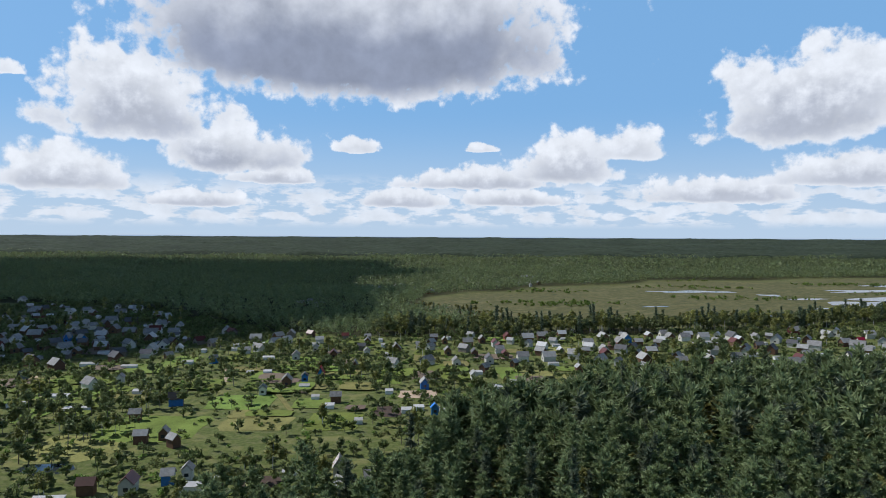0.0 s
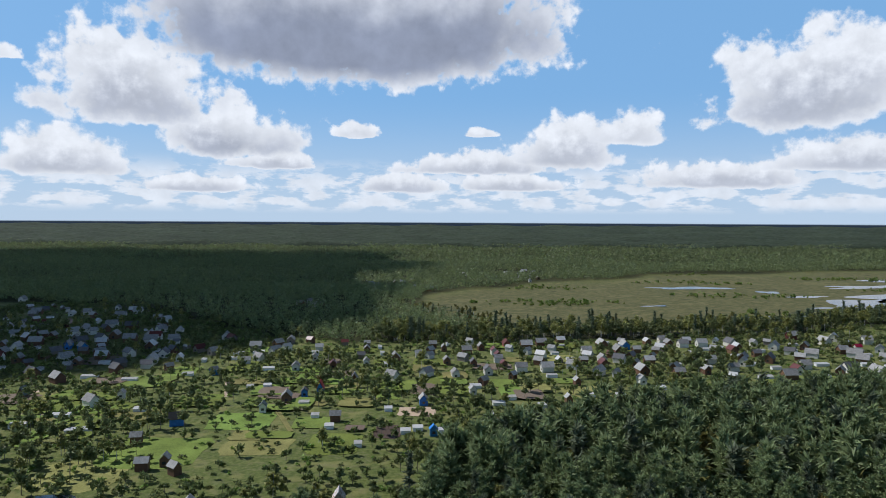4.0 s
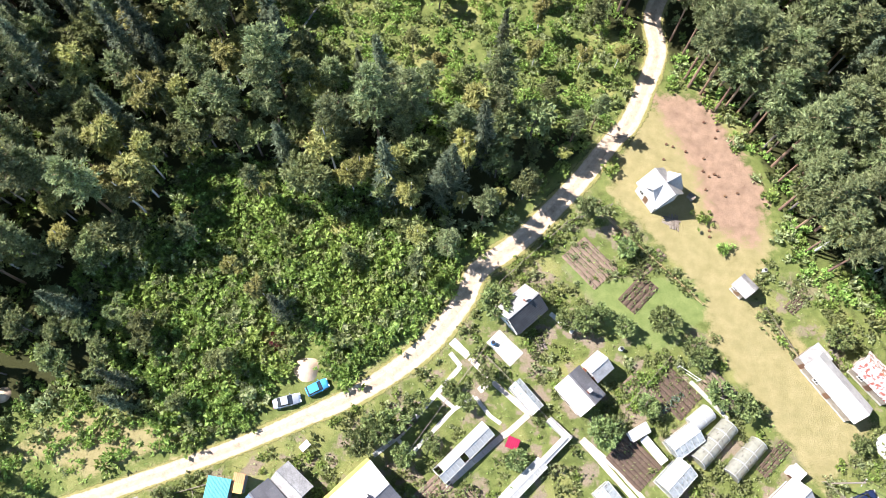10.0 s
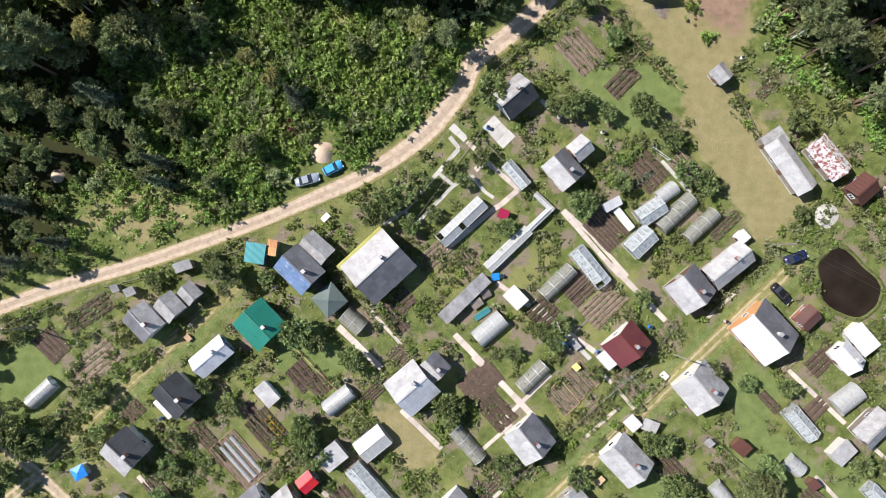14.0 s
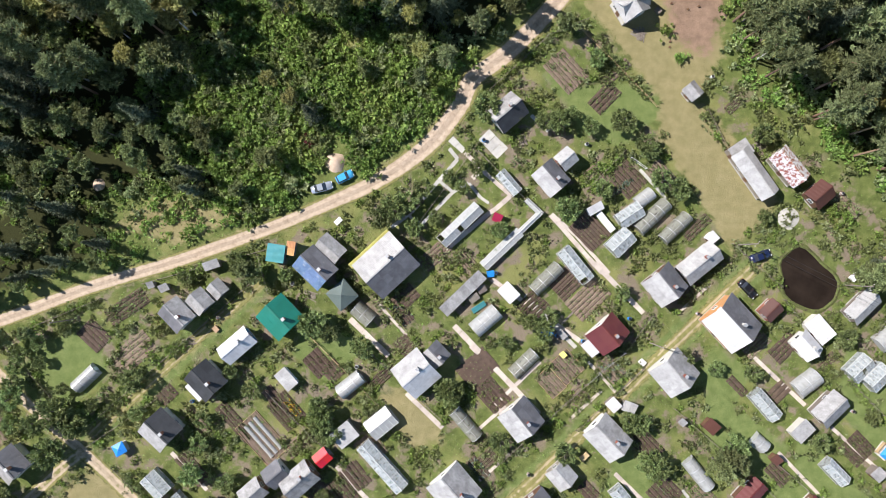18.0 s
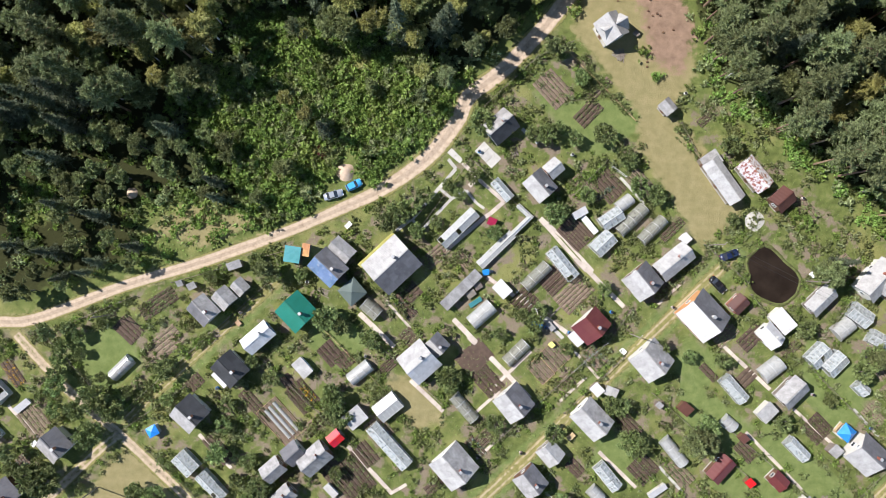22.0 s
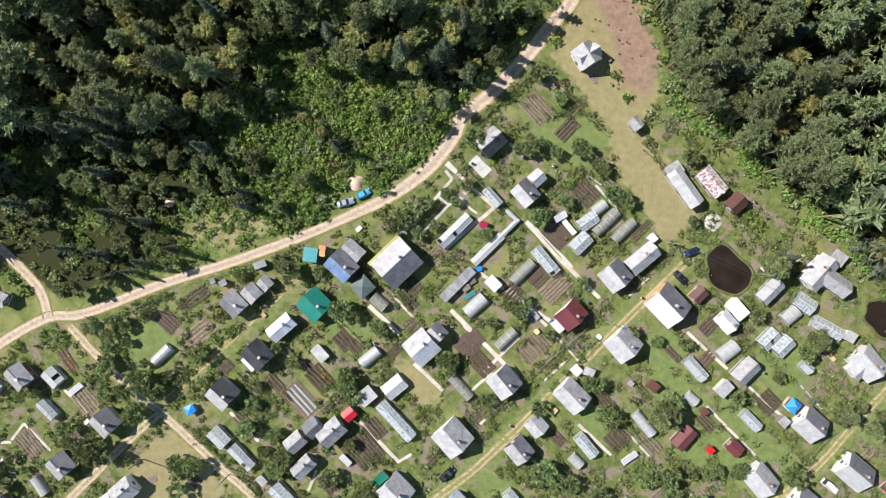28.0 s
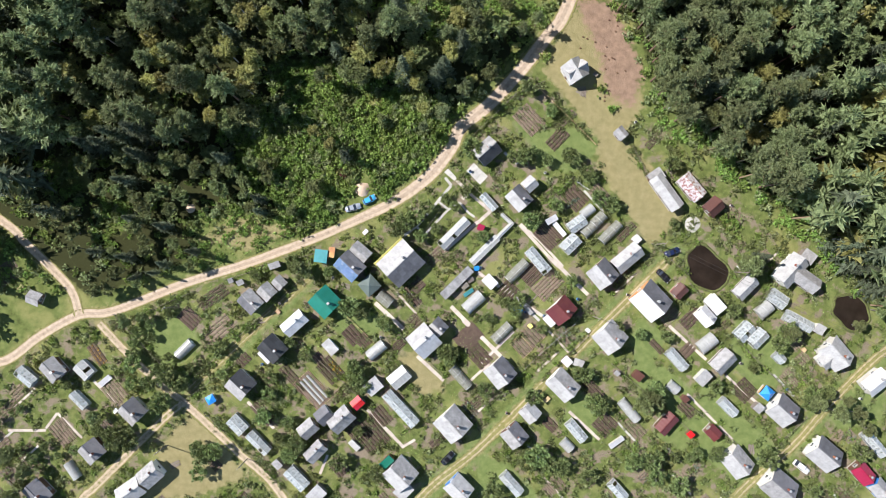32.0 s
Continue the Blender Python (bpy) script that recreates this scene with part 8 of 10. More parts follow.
house(53.4, 341.6, 4.9, 4.0, 98, 'slate_light', 'log', 3.0, 2.0, 'distant garden house with a pale grey roof', far=True, group='far garden houses', chimney=None)
house(31.5, 492.1, 8.2, 6.1, 98, 'maroon', 'brick', 3.0, 3.0, 'distant garden house with a maroon roof', far=True, group='far garden houses', chimney=None)
house(35.6, 412.8, 7.5, 5.6, 10, 'slate', 'cream', 3.0, 2.8, 'distant garden house with a grey roof', far=True, group='far garden houses', chimney=None)
house(51.4, 413.5, 8.3, 6.2, 10, 'slate_light', 'cream', 3.0, 3.1, 'distant garden house with a pale grey roof', far=True, group='far garden houses', chimney=None)
house(73.0, 509.8, 6.8, 5.1, 10, 'white', 'log', 3.0, 2.5, 'distant garden house with a white roof', far=True, group='far garden houses', chimney=None)
house(68.4, 422.2, 7.7, 5.8, -35, 'slate', 'cream', 3.0, 2.9, 'distant garden house with a grey roof', far=True, group='far garden houses', chimney=None)
house(81.2, 405.6, 8.4, 6.3, 55, 'slate_light', 'cream', 3.0, 3.1, 'distant garden house with a pale grey roof', far=True, group='far garden houses', chimney=None)
house(90.5, 441.8, 7.6, 5.7, 98, 'slate', 'cream', 3.0, 2.9, 'distant garden house with a grey roof', far=True, group='far garden houses', chimney=None)
house(101.7, 442.3, 8.0, 6.0, -35, 'slate_dark_and_shade', 'cream', 3.0, 3.0, 'distant garden house with a dark grey roof', far=True, group='far garden houses', chimney=None)
house(116.3, 491.6, 8.7, 6.5, 100, 'slate_light', 'bluewall', 3.0, 3.2, 'distant garden house with a pale grey roof', far=True, group='far garden houses', chimney=None)
house(107.8, 409.7, 9.6, 7, 100, 'slate_light', 'log', 3.0, 3.5, 'distant garden house with a pale grey roof', far=True, group='far garden houses', chimney=None)
house(101.1, 385.0, 6.4, 4.8, 98, 'slate_light', 'cream', 3.0, 2.4, 'distant garden house with a pale grey roof', far=True, group='far garden houses', chimney=None)
house(151.0, 502.0, 7.4, 5.6, 98, 'slate', 'log', 3.0, 2.8, 'distant garden house with a grey roof', far=True, group='far garden houses', chimney=None)
house(160.8, 500.2, 7.8, 5.8, 10, 'slate', 'cream', 3.0, 2.9, 'distant garden house with a grey roof', far=True, group='far garden houses', chimney=None)
house(175.4, 503.1, 8.2, 6.1, 8, 'slate_light', 'cream', 3.0, 3.0, 'distant garden house with a pale grey roof', far=True, group='far garden houses', chimney=None)
house(151.0, 451.6, 8.9, 6.7, 98, 'slate', 'cream', 3.0, 3.4, 'distant garden house with a grey roof', far=True, group='far garden houses', chimney=None)
house(160.8, 443.1, 6.6, 4.9, 10, 'slate_light', 'cream', 3.0, 2.5, 'distant garden house with a pale grey roof', far=True, group='far garden houses', chimney=None)
house(224.1, 494.4, 10.1, 7, 55, 'slate_light', 'cream', 3.0, 3.5, 'distant garden house with a pale grey roof', far=True, group='far garden houses', chimney=None)
house(237.1, 466.7, 8.7, 6.5, -35, 'slate', 'cream', 3.0, 3.2, 'distant garden house with a grey roof', far=True, group='far garden houses', chimney=None)
house(190.3, 400.0, 9.0, 6.8, 8, 'slate', 'log', 3.0, 3.4, 'distant garden house with a grey roof', far=True, group='far garden houses', chimney=None)
house(271.6, 516.7, 9.9, 7, 100, 'slate_light', 'cream', 3.0, 3.5, 'distant garden house with a pale grey roof', far=True, group='far garden houses', chimney=None)
house(287.6, 534.1, 9.6, 7, 55, 'white', 'cream', 3.0, 3.5, 'distant garden house with a white roof', far=True, group='far garden houses', chimney=None)
house(266.5, 468.0, 10.0, 7, -35, 'slate', 'cream', 3.0, 3.5, 'distant garden house with a grey roof', far=True, group='far garden houses', chimney=None)
house(282.6, 492.8, 5.5, 4.1, 8, 'crimson', 'cream', 3.0, 2.0, 'distant garden house with a crimson roof', far=True, group='far garden houses', chimney=None)
house(248.7, 412.8, 9.4, 7, 100, 'slate_light', 'cream', 3.0, 3.5, 'distant garden house with a pale grey roof', far=True, group='far garden houses', chimney=None)
house(227.0, 413.4, 7.4, 5.6, 55, 'slate', 'log', 3.0, 2.8, 'distant garden house with a grey roof', far=True, group='far garden houses', chimney=None)
house(294.6, 487.1, 8.1, 6.1, 55, 'slate', 'cream', 3.0, 3.0, 'distant garden house with a grey roof', far=True, group='far garden houses', chimney=None)
house(259.1, 540.3, 9.3, 7.0, 8, 'slate', 'maroon', 3.0, 3.5, 'distant garden house with a grey roof', far=True, group='far garden houses', chimney=None)
house(215.0, 507.2, 6.3, 4.7, 98, 'slate', 'cream', 3.0, 2.4, 'distant garden house with a grey roof', far=True, group='far garden houses', chimney=None)
house(-13.4, 475.2, 5.9, 4.4, 98, 'slate', 'log', 3.0, 2.2, 'distant garden house with a grey roof', far=True, group='far garden houses', chimney=None)
house(-22.0, 445.7, 6.4, 4.8, 55, 'slate', 'cream', 3.0, 2.4, 'distant garden house with a grey roof', far=True, group='far garden houses', chimney=None)
house(-30.0, 452.8, 4.6, 4.0, 10, 'slate_light', 'cream', 3.0, 2.0, 'distant garden house with a pale grey roof', far=True, group='far garden houses', chimney=None)
house(2.6, 465.8, 7.3, 5.5, 10, 'slate', 'log', 3.0, 2.8, 'distant garden house with a grey roof', far=True, group='far garden houses', chimney=None)
house(12.7, 480.5, 6.5, 4.9, 100, 'slate', 'log', 3.0, 2.5, 'distant garden house with a grey roof', far=True, group='far garden houses', chimney=None)
house(45.6, 488.4, 8.8, 6.6, 8, 'slate_light', 'log', 3.0, 3.3, 'distant garden house with a pale grey roof', far=True, group='far garden houses', chimney=None)
house(52.1, 452.7, 7.1, 5.3, -35, 'white', 'cream', 3.0, 2.6, 'distant garden house with a white roof', far=True, group='far garden houses', chimney=None)
house(85.2, 469.6, 7.4, 5.6, 8, 'slate', 'cream', 3.0, 2.8, 'distant garden house with a grey roof', far=True, group='far garden houses', chimney=None)
house(-66.5, 466.7, 6.4, 4.8, 98, 'slate', 'log', 3.0, 2.4, 'distant garden house with a grey roof', far=True, group='far garden houses', chimney=None)
house(22.9, 438.8, 6.1, 4.6, 10, 'slate', 'cream', 3.0, 2.3, 'distant garden house with a grey roof', far=True, group='far garden houses', chimney=None)
house(29.0, 391.6, 5.4, 4.1, 55, 'slate_light', 'log', 3.0, 2.0, 'distant garden house with a pale grey roof', far=True, group='far garden houses', chimney=None)
house(90.6, 401.5, 5.8, 4.3, 55, 'slate', 'cream', 3.0, 2.1, 'distant garden house with a grey roof', far=True, group='far garden houses', chimney=None)
house(125.7, 452.3, 5.6, 4.2, 55, 'slate', 'log', 3.0, 2.1, 'distant garden house with a grey roof', far=True, group='far garden houses', chimney=None)
house(166.2, 420.0, 6.4, 4.8, 10, 'slate', 'cream', 3.0, 2.4, 'distant garden house with a grey roof', far=True, group='far garden houses', chimney=None)
house(214.4, 430.2, 7.5, 5.6, 8, 'slate', 'cream', 3.0, 2.8, 'distant garden house with a grey roof', far=True, group='far garden houses', chimney=None)
house(277.0, 499.0, 8.0, 6.0, 100, 'slate', 'log', 3.0, 3.0, 'distant garden house with a grey roof', far=True, group='far garden houses', chimney=None)
house(306.5, 523.0, 8.6, 6.4, 8, 'slate_light', 'cream', 3.0, 3.2, 'distant garden house with a pale grey roof', far=True, group='far garden houses', chimney=None)
house(-108.7, 194.1, 5.4, 4.1, 10, 'brown', 'log', 3.0, 2.0, 'distant garden house with a brown roof', far=True, group='far garden houses', chimney=None)
house(-97.6, 196.6, 6.8, 5.1, 100, 'maroon', 'cream', 3.0, 2.5, 'distant garden house with a maroon roof', far=True, group='far garden houses', chimney=None)
house(-84.9, 208.0, 4.5, 4.0, 100, 'slate', 'cream', 3.0, 2.0, 'distant garden house with a grey roof', far=True, group='far garden houses', chimney=None)
house(-88.7, 202.9, 4.3, 4.0, 10, 'slate_light', 'bluewall', 3.0, 2.0, 'distant garden house with a pale grey roof', far=True, group='far garden houses', chimney=None)
house(-34.4, 196.9, 6.7, 5.0, -35, 'slate_light', 'log', 3.0, 2.5, 'distant garden house with a pale grey roof', far=True, group='far garden houses', chimney=None)
house(-124.3, 164.1, 5.3, 4.0, 98, 'slate', 'log', 3.0, 2.0, 'distant garden house with a grey roof', far=True, group='far garden houses', chimney=None)
house(-28.5, 204.3, 2.9, 4.0, 10, 'slate', 'log', 3.0, 2.0, 'distant garden house with a grey roof', far=True, group='far garden houses', chimney=None)
house(-215.6, 498.6, 8.3, 6.2, 8, 'slate', 'cream', 3.0, 3.1, 'distant garden house with a grey roof', far=True, group='far garden houses', chimney=None)
house(-198.3, 456.8, 7.0, 5.2, -35, 'slate_dark_and_shade', 'log', 3.0, 2.6, 'distant garden house with a dark grey roof', far=True, group='far garden houses', chimney=None)
house(-230.5, 493.4, 10.3, 7, 10, 'slate', 'cream', 3.0, 3.5, 'distant garden house with a grey roof', far=True, group='far garden houses', chimney=None)
house(-245.4, 542.5, 8.6, 6.4, 55, 'slate', 'cream', 3.0, 3.2, 'distant garden house with a grey roof', far=True, group='far garden houses', chimney=None)
house(-227.2, 535.3, 7.8, 5.8, 98, 'slate_light', 'cream', 3.0, 2.9, 'distant garden house with a pale grey roof', far=True, group='far garden houses', chimney=None)
house(-274.3, 434.5, 7.7, 5.8, 98, 'slate', 'log', 3.0, 2.9, 'distant garden house with a grey roof', far=True, group='far garden houses', chimney=None)
house(-206.1, 396.2, 8.5, 6.4, -35, 'slate_dark_and_shade', 'log', 3.0, 3.2, 'distant garden house with a dark grey roof', far=True, group='far garden houses', chimney=None)
house(-146.7, 394.2, 5.2, 4.0, 55, 'slate', 'bluewall', 3.0, 2.0, 'distant garden house with a grey roof', far=True, group='far garden houses', chimney=None)
house(-136.8, 423.1, 6.0, 4.5, 10, 'slate', 'cream', 3.0, 2.2, 'distant garden house with a grey roof', far=True, group='far garden houses', chimney=None)
house(-224.7, 339.0, 5.6, 4.2, 95, 'hip_green', 'log', 1.2, 4.6, 'distant garden house with a green roof', far=True, group='far garden houses', chimney=None)
house(-126.7, 296.2, 6.7, 5.0, 20, 'black', 'bluewall', 3.0, 3.0, 'distant garden house with a black roof', far=True, group='far garden houses', chimney=None)
house(-76.0, 359.4, 5.9, 4.4, 95, 'red', 'bluewall', 1.6, 4.4, 'distant garden house with a red roof', far=True, group='far garden houses', chimney=None)
house(-81.7, 347.3, 4.2, 4.0, 100, 'slate_dark_and_shade', 'bluewall', 3.0, 2.0, 'distant garden house with a dark grey roof', far=True, group='far garden houses', chimney=None)
house(-61.2, 380.8, 5.9, 4.4, 95, 'slate', 'log', 1.6, 4.0, 'distant garden house with a grey roof', far=True, group='far garden houses', chimney=None)
house(14.0, 304.5, 5.0, 4.0, 98, 'slate', 'cream', 1.8, 3.6, 'distant garden house with a grey roof', far=True, group='far garden houses', chimney=None)
house(70.0, 329.6, 5.3, 4.0, 95, 'red', 'cream', 3.0, 2.4, 'distant garden house with a red roof', far=True, group='far garden houses', chimney=None)
house(-38.9, 213.0, 5.8, 4.3, 98, 'rust', 'cream', 3.0, 3.2, 'distant garden house with a rusty roof', far=True, group='far garden houses', chimney=None)
house(-12.1, 286.6, 2.8, 4.0, 100, 'bluebright', 'bluewall', 3.0, 2.0, 'distant garden house with a blue roof', far=True, group='far garden houses', chimney=None)
house(-361.4, 639.6, 7.7, 5.8, 10, 'slate', 'cream', 3.0, 2.9, 'distant garden house with a grey roof', far=True, group='far garden houses', chimney=None)
house(-275.4, 463.3, 4.9, 4.0, 95, 'slate', 'bluewall', 3.0, 4.0, 'distant garden house with a grey roof', far=True, group='far garden houses', chimney=None)
shed(-184.3, 304.7, 8.6, 3.2, 8, 'white', 'frame_white', 2.0, 0.5, 'distant pale greenhouse with a film roof', 'far greenhouses', 'greenhouse', 'greenhouse')
shed(-152.1, 316.6, 7.9, 3.2, 8, 'white', 'frame_white', 2.0, 0.5, 'distant pale greenhouse with a film roof', 'far greenhouses', 'greenhouse', 'greenhouse')
shed(-167.0, 282.9, 4.0, 3.2, 8, 'white', 'frame_white', 2.0, 0.5, 'distant pale greenhouse with a film roof', 'far greenhouses', 'greenhouse', 'greenhouse')
shed(-160.8, 284.7, 4.0, 3.2, 8, 'white', 'frame_white', 2.0, 0.5, 'distant pale greenhouse with a film roof', 'far greenhouses', 'greenhouse', 'greenhouse')
shed(-42.0, 271.6, 3.4, 3.2, 8, 'slate_light', 'frame_white', 2.0, 0.5, 'distant pale greenhouse with a film roof', 'far greenhouses', 'greenhouse', 'greenhouse')
shed(-68.0, 310.3, 3.9, 3.2, 8, 'slate_light', 'frame_white', 2.0, 0.5, 'distant pale greenhouse with a film roof', 'far greenhouses', 'greenhouse', 'greenhouse')
shed(-24.3, 289.3, 4.6, 3.2, 8, 'white', 'frame_white', 2.0, 0.5, 'distant pale greenhouse with a film roof', 'far greenhouses', 'greenhouse', 'greenhouse')
shed(-19.3, 293.7, 4.7, 3.2, 8, 'white', 'frame_white', 2.0, 0.5, 'distant pale greenhouse with a film roof', 'far greenhouses', 'greenhouse', 'greenhouse')
shed(-8.0, 290.8, 4.6, 3.2, 8, 'white', 'frame_white', 2.0, 0.5, 'distant pale greenhouse with a film roof', 'far greenhouses', 'greenhouse', 'greenhouse')
shed(39.5, 333.5, 5.3, 3.2, 8, 'white', 'frame_white', 2.0, 0.5, 'distant pale greenhouse with a film roof', 'far greenhouses', 'greenhouse', 'greenhouse')
shed(-115.1, 186.0, 8.8, 3.2, 8, 'white', 'frame_white', 2.0, 0.5, 'distant pale greenhouse with a film roof', 'far greenhouses', 'greenhouse', 'greenhouse')
shed(-110.5, 183.9, 3.9, 3.2, 8, 'slate_light', 'frame_white', 2.0, 0.5, 'distant pale greenhouse with a film roof', 'far greenhouses', 'greenhouse', 'greenhouse')
shed(-78.7, 198.6, 9.4, 3.2, 8, 'white', 'frame_white', 2.0, 0.5, 'distant pale greenhouse with a film roof', 'far greenhouses', 'greenhouse', 'greenhouse')
shed(-81.4, 174.0, 6.1, 3.2, 8, 'white', 'frame_white', 2.0, 0.5, 'distant pale greenhouse with a film roof', 'far greenhouses', 'greenhouse', 'greenhouse')
shed(-79.8, 168.2, 5.9, 3.2, 8, 'slate_light', 'frame_white', 2.0, 0.5, 'distant pale greenhouse with a film roof', 'far greenhouses', 'greenhouse', 'greenhouse')
shed(-132.6, 178.0, 7.3, 3.2, 8, 'white', 'frame_white', 2.0, 0.5, 'distant pale greenhouse with a film roof', 'far greenhouses', 'greenhouse', 'greenhouse')
shed(-51.5, 211.6, 9.9, 3.2, 8, 'white', 'frame_white', 2.0, 0.5, 'distant pale greenhouse with a film roof', 'far greenhouses', 'greenhouse', 'greenhouse')
shed(-73.5, 205.3, 4.0, 3.2, 8, 'white', 'frame_white', 2.0, 0.5, 'distant pale greenhouse with a film roof', 'far greenhouses', 'greenhouse', 'greenhouse')
shed(177.4, 400.9, 9.0, 3.2, 8, 'slate_light', 'frame_white', 2.0, 0.5, 'distant pale greenhouse with a film roof', 'far greenhouses', 'greenhouse', 'greenhouse')
shed(18.1, 335.8, 6.4, 3.2, 8, 'white', 'frame_white', 2.0, 0.5, 'distant pale greenhouse with a film roof', 'far greenhouses', 'greenhouse', 'greenhouse')
shed(24.6, 347.1, 6.0, 3.2, 8, 'slate_light', 'frame_white', 2.0, 0.5, 'distant pale greenhouse with a film roof', 'far greenhouses', 'greenhouse', 'greenhouse')
shed(68.8, 354.7, 6.9, 3.2, 8, 'white', 'frame_white', 2.0, 0.5, 'distant pale greenhouse with a film roof', 'far greenhouses', 'greenhouse', 'greenhouse')
shed(-58.3, 294.6, 4.2, 3.2, 8, 'white', 'frame_white', 2.0, 0.5, 'distant pale greenhouse with a film roof', 'far greenhouses', 'greenhouse', 'greenhouse')
shed(-187.7, 375.5, 8.7, 3.2, 8, 'slate_light', 'frame_white', 2.0, 0.5, 'distant pale greenhouse with a film roof', 'far greenhouses', 'greenhouse', 'greenhouse')
shed(-223.0, 419.3, 12.2, 3.2, 8, 'white', 'frame_white', 2.0, 0.5, 'distant pale greenhouse with a film roof', 'far greenhouses', 'greenhouse', 'greenhouse')
shed(-256.4, 426.4, 9.3, 3.2, 8, 'white', 'frame_white', 2.0, 0.5, 'distant pale greenhouse with a film roof', 'far greenhouses', 'greenhouse', 'greenhouse')
shed(-213.9, 381.3, 9.7, 3.2, 8, 'slate_light', 'frame_white', 2.0, 0.5, 'distant pale greenhouse with a film roof', 'far greenhouses', 'greenhouse', 'greenhouse')
shed(-115.1, 362.8, 3.9, 3.2, 8, 'slate_light', 'frame_white', 2.0, 0.5, 'distant pale greenhouse with a film roof', 'far greenhouses', 'greenhouse', 'greenhouse')
shed(-106.4, 365.7, 4.6, 3.2, 8, 'white', 'frame_white', 2.0, 0.5, 'distant pale greenhouse with a film roof', 'far greenhouses', 'greenhouse', 'greenhouse')
shed(-160.8, 390.7, 6.5, 3.2, 8, 'slate_light', 'frame_white', 2.0, 0.5, 'distant pale greenhouse with a film roof', 'far greenhouses', 'greenhouse', 'greenhouse')
shed(82.5, 355.3, 5.0, 3.2, 8, 'white', 'frame_white', 2.0, 0.5, 'distant pale greenhouse with a film roof', 'far greenhouses', 'greenhouse', 'greenhouse')
shed(108.0, 372.2, 6.0, 3.2, 8, 'white', 'frame_white', 2.0, 0.5, 'distant pale greenhouse with a film roof', 'far greenhouses', 'greenhouse', 'greenhouse')
shed(183.4, 437.2, 9.7, 3.2, 8, 'slate_light', 'frame_white', 2.0, 0.5, 'distant pale greenhouse with a film roof', 'far greenhouses', 'greenhouse', 'greenhouse')
shed(186.4, 464.4, 9.4, 3.2, 8, 'white', 'frame_white', 2.0, 0.5, 'distant pale greenhouse with a film roof', 'far greenhouses', 'greenhouse', 'greenhouse')
shed(229.4, 439.2, 9.3, 3.2, 8, 'white', 'frame_white', 2.0, 0.5, 'distant pale greenhouse with a film roof', 'far greenhouses', 'greenhouse', 'greenhouse')
shed(258.9, 440.5, 9.6, 3.2, 8, 'white', 'frame_white', 2.0, 0.5, 'distant pale greenhouse with a film roof', 'far greenhouses', 'greenhouse', 'greenhouse')
shed(7.1, 370.5, 6.4, 3.2, 8, 'white', 'frame_white', 2.0, 0.5, 'distant pale greenhouse with a film roof', 'far greenhouses', 'greenhouse', 'greenhouse')
shed(-78.3, 331.9, 5.3, 3.2, 8, 'slate_light', 'frame_white', 2.0, 0.5, 'distant pale greenhouse with a film roof', 'far greenhouses', 'greenhouse', 'greenhouse')
shed(-35.5, 323.3, 4.0, 3.2, 8, 'white', 'frame_white', 2.0, 0.5, 'distant pale greenhouse with a film roof', 'far greenhouses', 'greenhouse', 'greenhouse')
shed(51.3, 326.8, 5.2, 3.2, 8, 'slate_light', 'frame_white', 2.0, 0.5, 'distant pale greenhouse with a film roof', 'far greenhouses', 'greenhouse', 'greenhouse')
shed(-193.9, 289.2, 7.3, 3.2, 8, 'white', 'frame_white', 2.0, 0.5, 'distant pale greenhouse with a film roof', 'far greenhouses', 'greenhouse', 'greenhouse')
shed(-182.3, 259.0, 6.6, 3.2, 8, 'slate_light', 'frame_white', 2.0, 0.5, 'distant pale greenhouse with a film roof', 'far greenhouses', 'greenhouse', 'greenhouse')
shed(-118.0, 407.7, 7.3, 3.2, 8, 'white', 'frame_white', 2.0, 0.5, 'distant pale greenhouse with a film roof', 'far greenhouses', 'greenhouse', 'greenhouse')
shed(-140.1, 459.4, 8.2, 3.2, 8, 'white', 'frame_white', 2.0, 0.5, 'distant pale greenhouse with a film roof', 'far greenhouses', 'greenhouse', 'greenhouse')
patch('field', -136.4, 236.0, 15.7, 14.7, 2, 'field_dry', 'striped dry meadow field')
patch('field', -120.2, 261.5, 19.0, 17.8, 2, 'field', 'bright green mown lawn')
patch('field', -100.2, 303.5, 14.0, 13.7, 2, 'field', 'bright green meadow')
patch('field', -82.7, 269.9, 13.7, 11.0, 2, 'field_dry', 'yellow-green rough meadow')
patch('field', -39.4, 359.5, 7.8, 15.5, 2, 'field', 'green lawn between gardens')
patch('field', -60.8, 206.3, 7.9, 4.9, 2, 'soil', 'brown dug vegetable field')
patch('field', -32.2, 290.9, 5.8, 9.2, 2, 'soil', 'brown dug vegetable field')
patch('field', -52.3, 274.7, 11.1, 13.3, 2, 'field', 'green lawn')
patch('field', -21.5, 322.5, 9.2, 7.9, 2, 'sand', 'sandy yard between gardens')
patch('field', -101.4, 164.7, 9.9, 7.7, 2, 'field', 'bright green mown lawn')
patch('field', -88.9, 166.6, 5.3, 12.9, 2, 'field_dry', 'dry grass garden strip')
patch('field', -117.7, 182.3, 11.9, 5.4, 2, 'field', 'green lawn')
patch('field', 67.1, 352.3, 14.0, 24.2, 2, 'field_dry', 'dry rough meadow')
patch('field', -71.8, 474.9, 12.3, 10.2, 2, 'field', 'green meadow strip')
patch('field', -168.5, 400.9, 9.3, 15.3, 2, 'field', 'green lawn')
patch('field', -182.4, 320.9, 22.3, 11.1, 2, 'field', 'green lawn')
patch('field', -178.9, 285.2, 5.9, 21.0, 2, 'field', 'green lawn by the track')
patch('field', -60.4, 197.8, 9.5, 2.9, 2, 'field', 'green strip of crops')
